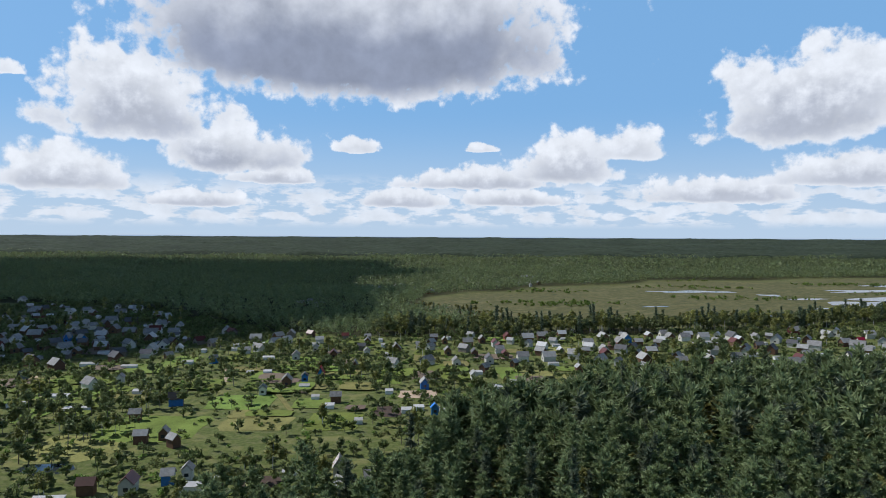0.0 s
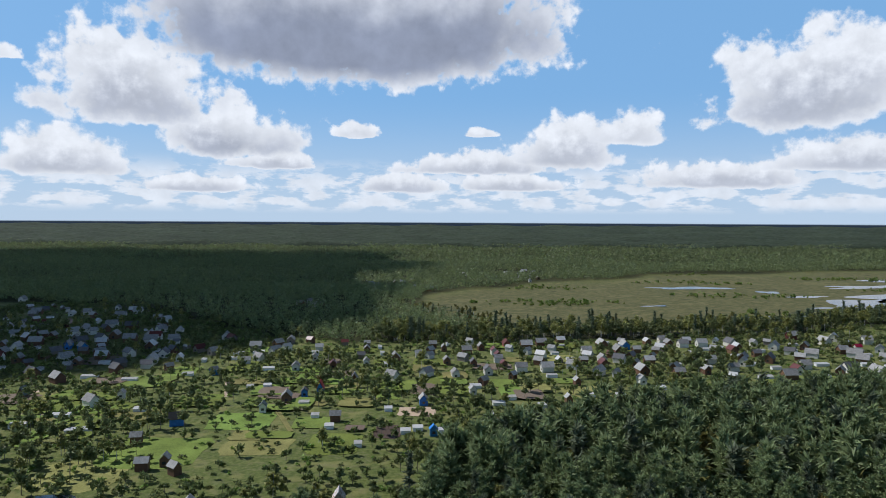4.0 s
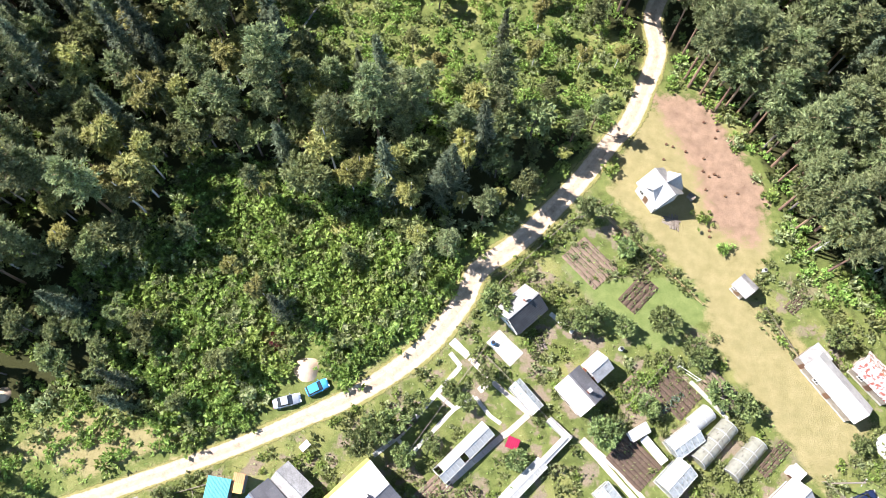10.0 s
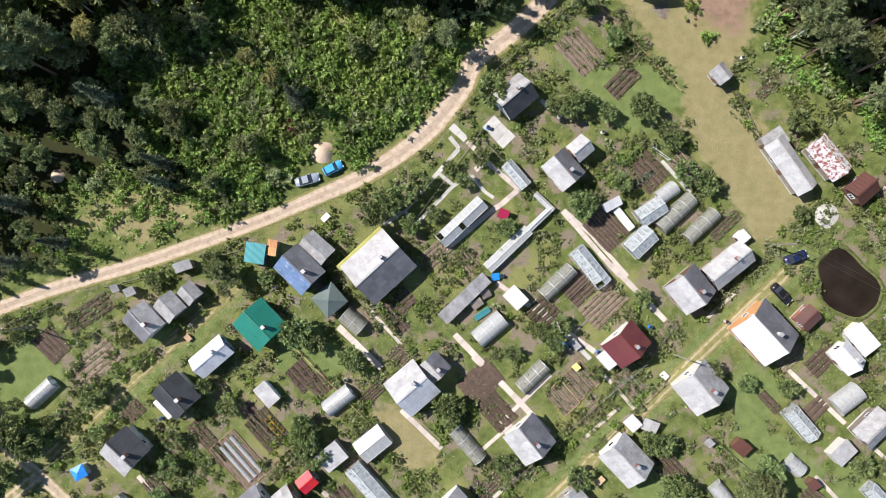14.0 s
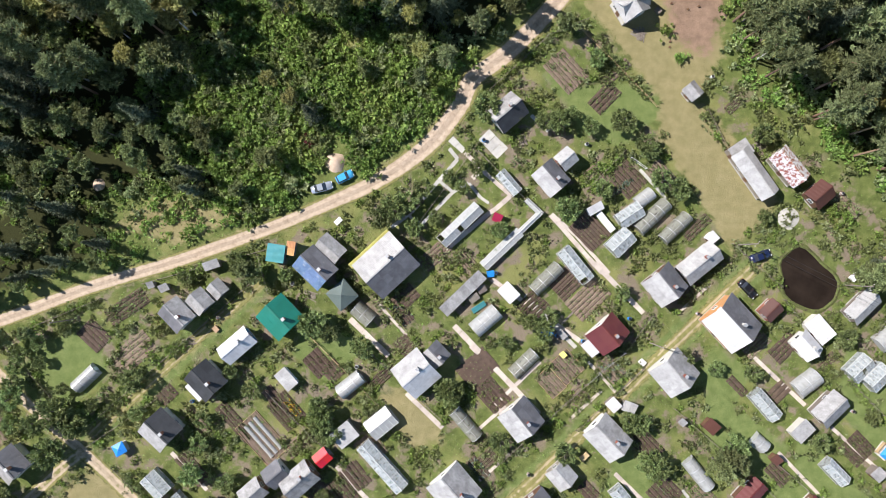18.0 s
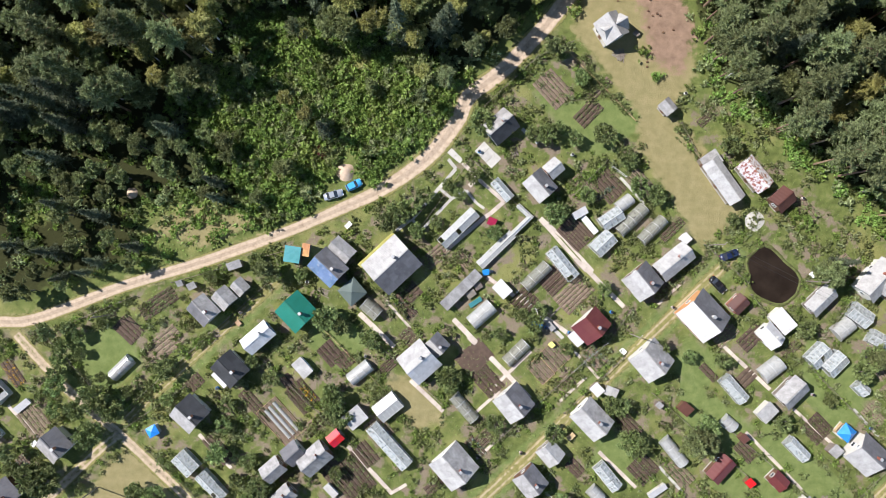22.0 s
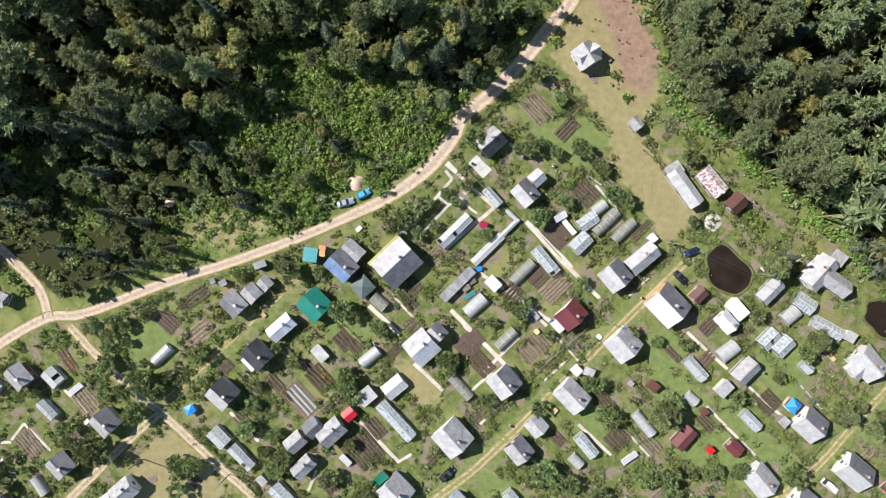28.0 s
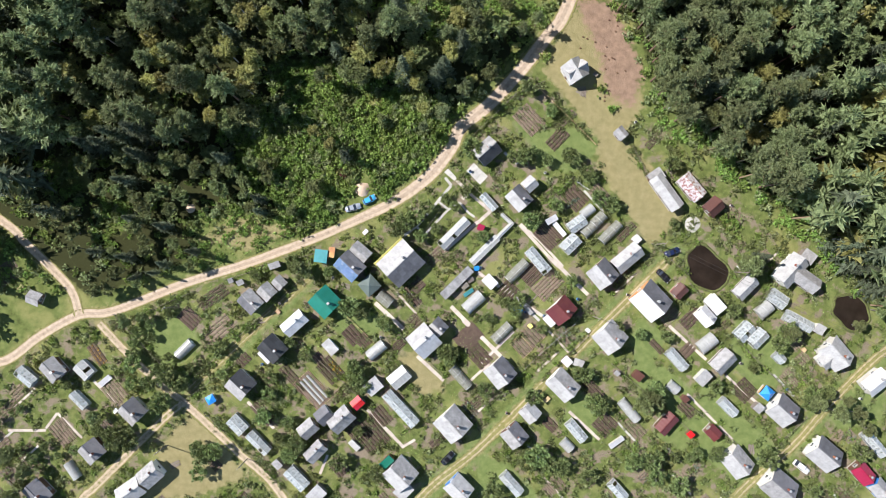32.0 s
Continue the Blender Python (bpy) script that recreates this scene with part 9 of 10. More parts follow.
patch('field', -150.7, 307.8, 17.9, 6.4, 2, 'field_dry', 'dry lawn')
patch('field', -67.8, 302.1, 8.1, 8.9, 2, 'field', 'green lawn')
patch('field', 206.8, 395.5, 30.6, 14.4, 2, 'field', 'bright overgrown meadow')
patch('field', -30.1, 189.1, 6.2, 5.0, 2, 'soil_dry', 'dug field beside the woods')
path_strip(-226.8, 351.8, -207.1, 324.9, 3.0, 'sand', label='sandy track between distant gardens', name='far_track')
path_strip(-207.1, 324.9, -192.4, 306.1, 3.0, 'sand', label='sandy track between distant gardens', name='far_track')
path_strip(-192.4, 306.1, -182.8, 300.2, 3.0, 'sand', label='sandy track between distant gardens', name='far_track')
path_strip(-235.6, 536.2, -182.0, 408.0, 3.0, 'field_dry', label='sandy track between distant gardens', name='far_track')
path_strip(-133.7, 381.1, -121.3, 344.6, 3.0, 'sand', label='sandy track between distant gardens', name='far_track')
path_strip(-92.3, 329.6, -74.0, 289.3, 2.5, 'field_dry', label='sandy track between distant gardens', name='far_track')
path_strip(-181.3, 297.6, -155.5, 312.3, 1.0, 'soil_dry', label='sandy track between distant gardens', name='far_track')
pond(-132.9, 214.2, 8.0, 6.0, 0, 'garden pond reflecting the sky', 'lake')
house(70.4, 1114.1, 8.3, 6.2, -35, 'slate', 'log', 3.0, 3.1, 'distant garden house with a grey roof', far=True, group='far garden houses', chimney=None)
house(87.6, 1079.9, 6.5, 4.9, 8, 'slate_light', 'cream', 3.0, 2.5, 'distant garden house with a pale grey roof', far=True, group='far garden houses', chimney=None)
house(105.5, 1116.8, 9.1, 6.8, 100, 'slate', 'cream', 3.0, 3.4, 'distant garden house with a grey roof', far=True, group='far garden houses', chimney=None)
house(122.7, 1201.3, 9.5, 7, 55, 'slate', 'cream', 3.0, 3.5, 'distant garden house with a grey roof', far=True, group='far garden houses', chimney=None)
house(109.3, 1227.9, 10.6, 7, 10, 'slate_light', 'log', 3.0, 3.5, 'distant garden house with a pale grey roof', far=True, group='far garden houses', chimney=None)
house(118.6, 1081.3, 7.9, 5.9, 98, 'slate', 'log', 3.0, 3.0, 'distant garden house with a grey roof', far=True, group='far garden houses', chimney=None)
house(90.8, 1093.2, 7.9, 5.9, 98, 'slate', 'log', 3.0, 3.0, 'distant garden house with a grey roof', far=True, group='far garden houses', chimney=None)
house(79.7, 1162.8, 8.5, 6.4, 100, 'slate', 'cream', 3.0, 3.2, 'distant garden house with a grey roof', far=True, group='far garden houses', chimney=None)
house(83.5, 1056.9, 7.1, 5.3, 10, 'slate_light', 'cream', 3.0, 2.6, 'distant garden house with a pale grey roof', far=True, group='far garden houses', chimney=None)
house(103.6, 1192.3, 9.9, 7, -35, 'slate_light', 'cream', 3.0, 3.5, 'distant garden house with a pale grey roof', far=True, group='far garden houses', chimney=None)
house(74.6, 1071.7, 7.3, 5.5, 55, 'white', 'log', 3.0, 2.8, 'distant garden house with a white roof', far=True, group='far garden houses', chimney=None)
house(96.6, 1124.1, 8.1, 6.1, 55, 'slate_light', 'log', 3.0, 3.0, 'distant garden house with a pale grey roof', far=True, group='far garden houses', chimney=None)
house(94.9, 1139.8, 10.1, 7, 8, 'slate_light', 'cream', 3.0, 3.5, 'distant garden house with a pale grey roof', far=True, group='far garden houses', chimney=None)
house(106.1, 1114.1, 11.3, 7, 10, 'slate_light', 'cream', 3.0, 3.5, 'distant garden house with a pale grey roof', far=True, group='far garden houses', chimney=None)
house(101.1, 1032.2, 6.6, 4.9, 98, 'slate', 'cream', 3.0, 2.5, 'distant garden house with a grey roof', far=True, group='far garden houses', chimney=None)
house(72.9, 1166.8, 7.6, 5.7, -35, 'white', 'cream', 3.0, 2.9, 'distant garden house with a white roof', far=True, group='far garden houses', chimney=None)
house(40.6, 1048.0, 10.2, 7, 10, 'slate', 'log', 3.0, 3.5, 'distant garden house with a grey roof', far=True, group='far garden houses', chimney=None)
house(41.3, 1088.0, 10.4, 7, 100, 'slate_light', 'cream', 3.0, 3.5, 'distant garden house with a pale grey roof', far=True, group='far garden houses', chimney=None)
house(2.3, 1137.5, 10.2, 7, -35, 'slate_light', 'cream', 3.0, 3.5, 'distant garden house with a pale grey roof', far=True, group='far garden houses', chimney=None)
house(53.0, 1095.2, 7.0, 5.2, 55, 'slate_light', 'log', 3.0, 2.6, 'distant garden house with a pale grey roof', far=True, group='far garden houses', chimney=None)
house(37.1, 1029.0, 6.9, 5.2, 98, 'slate_light', 'cream', 3.0, 2.6, 'distant garden house with a pale grey roof', far=True, group='far garden houses', chimney=None)
house(22.4, 1028.9, 10.4, 7, 98, 'slate_light', 'cream', 3.0, 3.5, 'distant garden house with a pale grey roof', far=True, group='far garden houses', chimney=None)
house(-87.8, 975.8, 7.6, 5.7, 10, 'slate_light', 'cream', 3.0, 2.9, 'distant garden house with a pale grey roof', far=True, group='far garden houses', chimney=None)
house(-43.2, 918.4, 7.5, 5.6, 98, 'slate_light', 'cream', 3.0, 2.8, 'distant garden house with a pale grey roof', far=True, group='far garden houses', chimney=None)
house(-47.5, 893.4, 7.1, 5.3, 100, 'white', 'log', 3.0, 2.6, 'distant garden house with a white roof', far=True, group='far garden houses', chimney=None)
house(-42.1, 886.2, 6.9, 5.2, 55, 'slate', 'log', 3.0, 2.6, 'distant garden house with a grey roof', far=True, group='far garden houses', chimney=None)
house(-68.6, 915.2, 8.0, 6.0, 8, 'slate_light', 'log', 3.0, 3.0, 'distant garden house with a pale grey roof', far=True, group='far garden houses', chimney=None)
house(-59.0, 943.5, 6.8, 5.1, 100, 'slate', 'cream', 3.0, 2.5, 'distant garden house with a grey roof', far=True, group='far garden houses', chimney=None)
house(-90.2, 997.5, 7.8, 5.8, 10, 'slate_light', 'cream', 3.0, 2.9, 'distant garden house with a pale grey roof', far=True, group='far garden houses', chimney=None)
house(-99.4, 982.5, 7.8, 5.8, 100, 'slate_light', 'log', 3.0, 2.9, 'distant garden house with a pale grey roof', far=True, group='far garden houses', chimney=None)
house(-171.3, 748.3, 6.6, 4.9, 8, 'slate', 'cream', 3.0, 2.5, 'distant garden house with a grey roof', far=True, group='far garden houses', chimney=None)
house(-179.6, 728.5, 5.3, 4.0, 10, 'slate_light', 'cream', 3.0, 2.0, 'distant garden house with a pale grey roof', far=True, group='far garden houses', chimney=None)
house(-152.8, 729.3, 7.2, 5.4, 8, 'slate', 'log', 3.0, 2.7, 'distant garden house with a grey roof', far=True, group='far garden houses', chimney=None)
house(-159.7, 718.4, 5.0, 4.0, 55, 'slate', 'cream', 3.0, 2.0, 'distant garden house with a grey roof', far=True, group='far garden houses', chimney=None)
house(-174.9, 725.1, 7.7, 5.8, -35, 'slate_light', 'log', 3.0, 2.9, 'distant garden house with a pale grey roof', far=True, group='far garden houses', chimney=None)
house(-157.2, 718.0, 6.6, 4.9, 98, 'slate', 'cream', 3.0, 2.5, 'distant garden house with a grey roof', far=True, group='far garden houses', chimney=None)
house(-140.3, 977.1, 7.7, 5.8, 100, 'slate_light', 'log', 3.0, 2.9, 'distant garden house with a pale grey roof', far=True, group='far garden houses', chimney=None)
house(-131.5, 956.9, 7.9, 5.9, 55, 'slate_light', 'cream', 3.0, 3.0, 'distant garden house with a pale grey roof', far=True, group='far garden houses', chimney=None)
house(-120.3, 936.5, 9.2, 6.9, 10, 'slate_light', 'cream', 3.0, 3.5, 'distant garden house with a pale grey roof', far=True, group='far garden houses', chimney=None)
house(-121.8, 942.7, 6.5, 4.9, 8, 'slate', 'cream', 3.0, 2.5, 'distant garden house with a grey roof', far=True, group='far garden houses', chimney=None)
house(48.6, 432.8, 6.8, 5.1, -35, 'slate_light', 'log', 3.0, 2.5, 'distant garden house with a pale grey roof', far=True, group='far garden houses', chimney=None)
house(-254.3, 565.4, 8.3, 6.2, -35, 'slate_light', 'log', 3.0, 3.1, 'distant garden house with a pale grey roof', far=True, group='far garden houses', chimney=None)
house(-324.2, 467.6, 7.3, 5.5, 100, 'slate', 'log', 3.0, 2.8, 'distant garden house with a grey roof', far=True, group='far garden houses', chimney=None)
house(-308.9, 458.7, 9.1, 6.8, 100, 'slate_light', 'cream', 3.0, 3.4, 'distant garden house with a pale grey roof', far=True, group='far garden houses', chimney=None)
house(197.6, 506.1, 10.5, 7, 98, 'slate_dark_and_shade', 'cream', 3.0, 3.5, 'distant garden house with a dark grey roof', far=True, group='far garden houses', chimney=None)
house(-21.7, 487.2, 6.0, 4.5, 10, 'slate', 'log', 3.0, 2.2, 'distant garden house with a grey roof', far=True, group='far garden houses', chimney=None)
house(-220.2, 470.7, 9.5, 7, 100, 'white', 'log', 3.0, 3.5, 'distant garden house with a white roof', far=True, group='far garden houses', chimney=None)
house(237.7, 422.2, 9.0, 6.8, 8, 'slate_dark_and_shade', 'cream', 3.0, 3.4, 'distant garden house with a dark grey roof', far=True, group='far garden houses', chimney=None)
house(265.8, 481.8, 7.8, 5.8, 10, 'slate', 'log', 3.0, 2.9, 'distant garden house with a grey roof', far=True, group='far garden houses', chimney=None)
house(100.9, 494.8, 9.9, 7, 100, 'slate_light', 'log', 3.0, 3.5, 'distant garden house with a pale grey roof', far=True, group='far garden houses', chimney=None)
house(11.6, 376.9, 6.1, 4.6, 55, 'slate', 'log', 3.0, 2.3, 'distant garden house with a grey roof', far=True, group='far garden houses', chimney=None)
house(-346.2, 512.0, 7.7, 5.8, 8, 'slate_light', 'cream', 3.0, 2.9, 'distant garden house with a pale grey roof', far=True, group='far garden houses', chimney=None)
house(246.8, 496.1, 8.0, 6.0, 55, 'slate_light', 'log', 3.0, 3.0, 'distant garden house with a pale grey roof', far=True, group='far garden houses', chimney=None)
house(-373.8, 542.8, 10.3, 7, 100, 'slate_light', 'cream', 3.0, 3.5, 'distant garden house with a pale grey roof', far=True, group='far garden houses', chimney=None)
house(-283.1, 421.7, 7.9, 5.9, 100, 'slate', 'log', 3.0, 3.0, 'distant garden house with a grey roof', far=True, group='far garden houses', chimney=None)
house(-243.4, 519.2, 8.1, 6.1, 100, 'slate_light', 'cream', 3.0, 3.0, 'distant garden house with a pale grey roof', far=True, group='far garden houses', chimney=None)
house(-297.6, 564.2, 10.0, 7, 10, 'slate', 'cream', 3.0, 3.5, 'distant garden house with a grey roof', far=True, group='far garden houses', chimney=None)
house(109.2, 430.0, 5.8, 4.3, 55, 'slate', 'log', 3.0, 2.1, 'distant garden house with a grey roof', far=True, group='far garden houses', chimney=None)
house(-326.6, 497.0, 9.2, 6.9, -35, 'white', 'log', 3.0, 3.5, 'distant garden house with a white roof', far=True, group='far garden houses', chimney=None)
house(-291.7, 542.5, 8.2, 6.1, -35, 'slate_dark_and_shade', 'log', 3.0, 3.0, 'distant garden house with a dark grey roof', far=True, group='far garden houses', chimney=None)
house(-255.4, 426.9, 8.7, 6.5, 55, 'slate', 'cream', 3.0, 3.2, 'distant garden house with a grey roof', far=True, group='far garden houses', chimney=None)
house(-348.6, 530.9, 10.0, 7, 8, 'slate_light', 'cream', 3.0, 3.5, 'distant garden house with a pale grey roof', far=True, group='far garden houses', chimney=None)
house(-267.8, 512.4, 9.6, 7, 98, 'slate', 'log', 3.0, 3.5, 'distant garden house with a grey roof', far=True, group='far garden houses', chimney=None)
house(-222.5, 444.2, 8.4, 6.3, -35, 'slate', 'cream', 3.0, 3.1, 'distant garden house with a grey roof', far=True, group='far garden houses', chimney=None)
house(200.5, 449.0, 9.5, 7, 55, 'slate_dark_and_shade', 'log', 3.0, 3.5, 'distant garden house with a dark grey roof', far=True, group='far garden houses', chimney=None)
house(-22.4, 464.3, 6.2, 4.7, 55, 'slate_light', 'log', 3.0, 2.4, 'distant garden house with a pale grey roof', far=True, group='far garden houses', chimney=None)
house(-233.9, 508.1, 9.2, 6.9, 8, 'maroon', 'cream', 3.0, 3.5, 'distant garden house with a maroon roof', far=True, group='far garden houses', chimney=None)
house(-255.2, 447.4, 6.6, 4.9, 8, 'slate_dark_and_shade', 'log', 3.0, 2.5, 'distant garden house with a dark grey roof', far=True, group='far garden houses', chimney=None)
house(-260.9, 481.3, 7.6, 5.7, 10, 'white', 'log', 3.0, 2.9, 'distant garden house with a white roof', far=True, group='far garden houses', chimney=None)
house(130.0, 418.1, 7.3, 5.5, 55, 'slate_light', 'log', 3.0, 2.8, 'distant garden house with a pale grey roof', far=True, group='far garden houses', chimney=None)
house(-10.2, 431.1, 6.7, 5.0, 98, 'slate', 'log', 3.0, 2.5, 'distant garden house with a grey roof', far=True, group='far garden houses', chimney=None)
house(63.8, 379.1, 5.4, 4.1, 100, 'slate_light', 'log', 3.0, 2.0, 'distant garden house with a pale grey roof', far=True, group='far garden houses', chimney=None)
house(21.4, 465.2, 6.8, 5.1, 100, 'maroon', 'cream', 3.0, 2.5, 'distant garden house with a maroon roof', far=True, group='far garden houses', chimney=None)
house(202.6, 416.2, 7.2, 5.4, 100, 'maroon', 'cream', 3.0, 2.7, 'distant garden house with a maroon roof', far=True, group='far garden houses', chimney=None)
house(-309.1, 480.1, 9.8, 7, 10, 'slate_light', 'log', 3.0, 3.5, 'distant garden house with a pale grey roof', far=True, group='far garden houses', chimney=None)
house(77.4, 436.6, 5.8, 4.3, 8, 'slate_light', 'log', 3.0, 2.1, 'distant garden house with a pale grey roof', far=True, group='far garden houses', chimney=None)
house(-336.1, 564.4, 11.0, 7, 98, 'maroon', 'log', 3.0, 3.5, 'distant garden house with a maroon roof', far=True, group='far garden houses', chimney=None)
house(260.1, 447.8, 8.1, 6.1, -35, 'slate', 'log', 3.0, 3.0, 'distant garden house with a grey roof', far=True, group='far garden houses', chimney=None)
house(5.0, 500.8, 5.7, 4.3, -35, 'slate_light', 'cream', 3.0, 2.1, 'distant garden house with a pale grey roof', far=True, group='far garden houses', chimney=None)
house(-61.0, 425.9, 5.8, 4.3, 100, 'slate', 'cream', 3.0, 2.1, 'distant garden house with a grey roof', far=True, group='far garden houses', chimney=None)
house(-299.6, 425.0, 9.0, 6.8, 8, 'maroon', 'cream', 3.0, 3.4, 'distant garden house with a maroon roof', far=True, group='far garden houses', chimney=None)
house(-277.4, 557.7, 10.4, 7, 10, 'slate_dark_and_shade', 'log', 3.0, 3.5, 'distant garden house with a dark grey roof', far=True, group='far garden houses', chimney=None)
house(-234.6, 432.6, 8.3, 6.2, 8, 'white', 'log', 3.0, 3.1, 'distant garden house with a white roof', far=True, group='far garden houses', chimney=None)
house(179.2, 437.8, 7.6, 5.7, 55, 'slate_light', 'cream', 3.0, 2.9, 'distant garden house with a pale grey roof', far=True, group='far garden houses', chimney=None)
house(-198.6, 443.4, 9.0, 6.8, 100, 'slate_dark_and_shade', 'cream', 3.0, 3.4, 'distant garden house with a dark grey roof', far=True, group='far garden houses', chimney=None)
house(175.5, 473.2, 9.3, 7.0, -35, 'slate_light', 'log', 3.0, 3.5, 'distant garden house with a pale grey roof', far=True, group='far garden houses', chimney=None)
house(88.2, 426.8, 7.9, 5.9, 98, 'maroon', 'log', 3.0, 3.0, 'distant garden house with a maroon roof', far=True, group='far garden houses', chimney=None)
house(6.7, 426.0, 6.3, 4.7, 98, 'slate_dark_and_shade', 'log', 3.0, 2.4, 'distant garden house with a dark grey roof', far=True, group='far garden houses', chimney=None)
house(-305.2, 541.2, 11.1, 7, -35, 'slate_light', 'cream', 3.0, 3.5, 'distant garden house with a pale grey roof', far=True, group='far garden houses', chimney=None)
house(146.8, 412.6, 6.5, 4.9, 98, 'slate_light', 'log', 3.0, 2.5, 'distant garden house with a pale grey roof', far=True, group='far garden houses', chimney=None)
house(-306.3, 440.9, 8.3, 6.2, 100, 'slate', 'log', 3.0, 3.1, 'distant garden house with a grey roof', far=True, group='far garden houses', chimney=None)
house(-269.9, 496.5, 9.9, 7, -35, 'slate_dark_and_shade', 'cream', 3.0, 3.5, 'distant garden house with a dark grey roof', far=True, group='far garden houses', chimney=None)
house(107.6, 472.1, 9.6, 7, 98, 'slate', 'log', 3.0, 3.5, 'distant garden house with a grey roof', far=True, group='far garden houses', chimney=None)
house(185.1, 452.1, 7.9, 5.9, 55, 'slate', 'log', 3.0, 3.0, 'distant garden house with a grey roof', far=True, group='far garden houses', chimney=None)
house(-242.3, 443.9, 7.8, 5.8, 55, 'slate', 'log', 3.0, 2.9, 'distant garden house with a grey roof', far=True, group='far garden houses', chimney=None)
patch('field', -178.0, 318.8, 9.8, 6.8, 2, 'field', 'mown garden lawn')
patch('field', -1.7, 358.6, 8.6, 6.5, 2, 'field', 'green garden lawn')
patch('field', -128.0, 339.3, 5.3, 9.7, 2, 'field', 'green garden lawn')
patch('field', -37.6, 372.9, 12.9, 11.3, 2, 'field', 'patch of grass between gardens')
patch('field', -90.5, 282.6, 7.4, 6.4, 2, 'field_dry', 'green garden lawn')
patch('field', -170.3, 299.0, 5.4, 8.4, 2, 'field', 'green garden lawn')
patch('field', -86.5, 392.4, 9.4, 7.3, 2, 'field', 'mown garden lawn')
patch('field', 18.2, 424.7, 12.6, 8.7, 2, 'soil_dry', 'patch of grass between gardens')
patch('field', -217.0, 340.4, 10.1, 7.0, 2, 'field_dry', 'green garden lawn')
patch('field', 23.5, 381.5, 8.0, 9.1, 2, 'field', 'mown garden lawn')
patch('field', 58.5, 388.2, 5.3, 6.3, 2, 'field', 'green garden lawn')
patch('field', -94.9, 347.3, 10.5, 6.0, 2, 'soil_dry', 'mown garden lawn')
patch('field', -73.1, 334.7, 5.8, 5.4, 2, 'field_dry', 'mown garden lawn')
patch('field', -134.3, 336.8, 7.1, 5.0, 2, 'field', 'green garden lawn')
patch('field', -12.0, 387.9, 10.7, 11.4, 2, 'field', 'mown garden lawn')
patch('field', 38.1, 446.2, 12.9, 7.4, 2, 'field_dry', 'mown garden lawn')
patch('field', -85.5, 326.4, 11.3, 5.6, 2, 'soil_dry', 'green garden lawn')
patch('field', -119.1, 376.0, 11.4, 5.7, 2, 'field_dry', 'green garden lawn')
patch('field', -270.3, 408.4, 10.4, 14.7, 2, 'field', 'green garden lawn')
patch('field', -20.8, 364.6, 6.7, 12.3, 2, 'soil_dry', 'patch of grass between gardens')
patch('field', -81.6, 283.4, 9.7, 4.9, 2, 'field', 'mown garden lawn')
patch('field', -67.0, 374.0, 9.7, 12.1, 2, 'field_dry', 'green garden lawn')
patch('field', -96.0, 408.7, 12.3, 6.3, 2, 'field', 'patch of grass between gardens')
patch('field', -226.9, 333.7, 10.8, 9.9, 2, 'soil_dry', 'mown garden lawn')
patch('field', -176.8, 374.0, 13.8, 12.6, 2, 'field', 'green garden lawn')
patch('field', -275.3, 454.0, 7.1, 12.8, 2, 'field', 'green garden lawn')
patch('field', -203.1, 345.1, 8.0, 7.9, 2, 'field', 'patch of grass between gardens')
patch('field', -234.2, 428.1, 10.2, 14.2, 2, 'soil_dry', 'green garden lawn')
patch('field', -63.4, 357.6, 10.6, 5.2, 2, 'field', 'mown garden lawn')
patch('field', -137.6, 470.3, 14.3, 10.2, 2, 'field', 'mown garden lawn')
patch('field', -24.0, 420.2, 6.8, 13.7, 2, 'field_dry', 'patch of grass between gardens')
patch('field', -3.2, 363.1, 9.2, 9.0, 2, 'field', 'patch of grass between gardens')
patch('field', -73.2, 397.6, 9.7, 8.4, 2, 'soil_dry', 'patch of grass between gardens')
patch('field', -20.5, 435.8, 11.4, 10.4, 2, 'field', 'mown garden lawn')
patch('field', -208.3, 323.0, 8.5, 9.4, 2, 'field', 'patch of grass between gardens')
patch('field', -103.9, 333.7, 4.7, 8.4, 2, 'field', 'mown garden lawn')
patch('field', -95.3, 381.1, 8.5, 7.2, 2, 'field', 'patch of grass between gardens')
patch('field', -132.6, 414.8, 12.2, 14.4, 2, 'field', 'mown garden lawn')
patch('field', -5.2, 382.7, 7.7, 7.3, 2, 'field', 'green garden lawn')
patch('field', -101.5, 358.6, 10.6, 11.5, 2, 'field', 'patch of grass between gardens')
patch('field', -51.6, 336.2, 9.8, 8.2, 2, 'field_dry', 'green garden lawn')
patch('field', -100.7, 357.3, 7.3, 7.6, 2, 'soil_dry', 'patch of grass between gardens')
patch('field', 71.6, 500.2, 9.8, 13.2, 2, 'field', 'patch of grass between gardens')
patch('field', -196.1, 342.5, 5.8, 6.6, 2, 'field', 'patch of grass between gardens')
patch('field', 65.0, 446.4, 10.0, 14.8, 2, 'field_dry', 'patch of grass between gardens')
patch('field', -84.2, 433.2, 6.4, 7.2, 2, 'soil_dry', 'mown garden lawn')
patch('field', 26.1, 360.8, 6.6, 10.0, 2, 'field', 'green garden lawn')
patch('field', 39.3, 369.7, 8.3, 9.8, 2, 'field_dry', 'patch of grass between gardens')
patch('field', -205.3, 377.5, 8.0, 6.9, 2, 'field', 'green garden lawn')
patch('field', -131.0, 331.1, 11.4, 6.6, 2, 'field', 'patch of grass between gardens')
patch('field', -74.8, 379.9, 8.7, 9.1, 2, 'field', 'patch of grass between gardens')
patch('field', -160.8, 277.7, 5.5, 4.8, 2, 'field', 'mown garden lawn')
patch('field', -188.3, 339.5, 12.6, 7.3, 2, 'field', 'mown garden lawn')
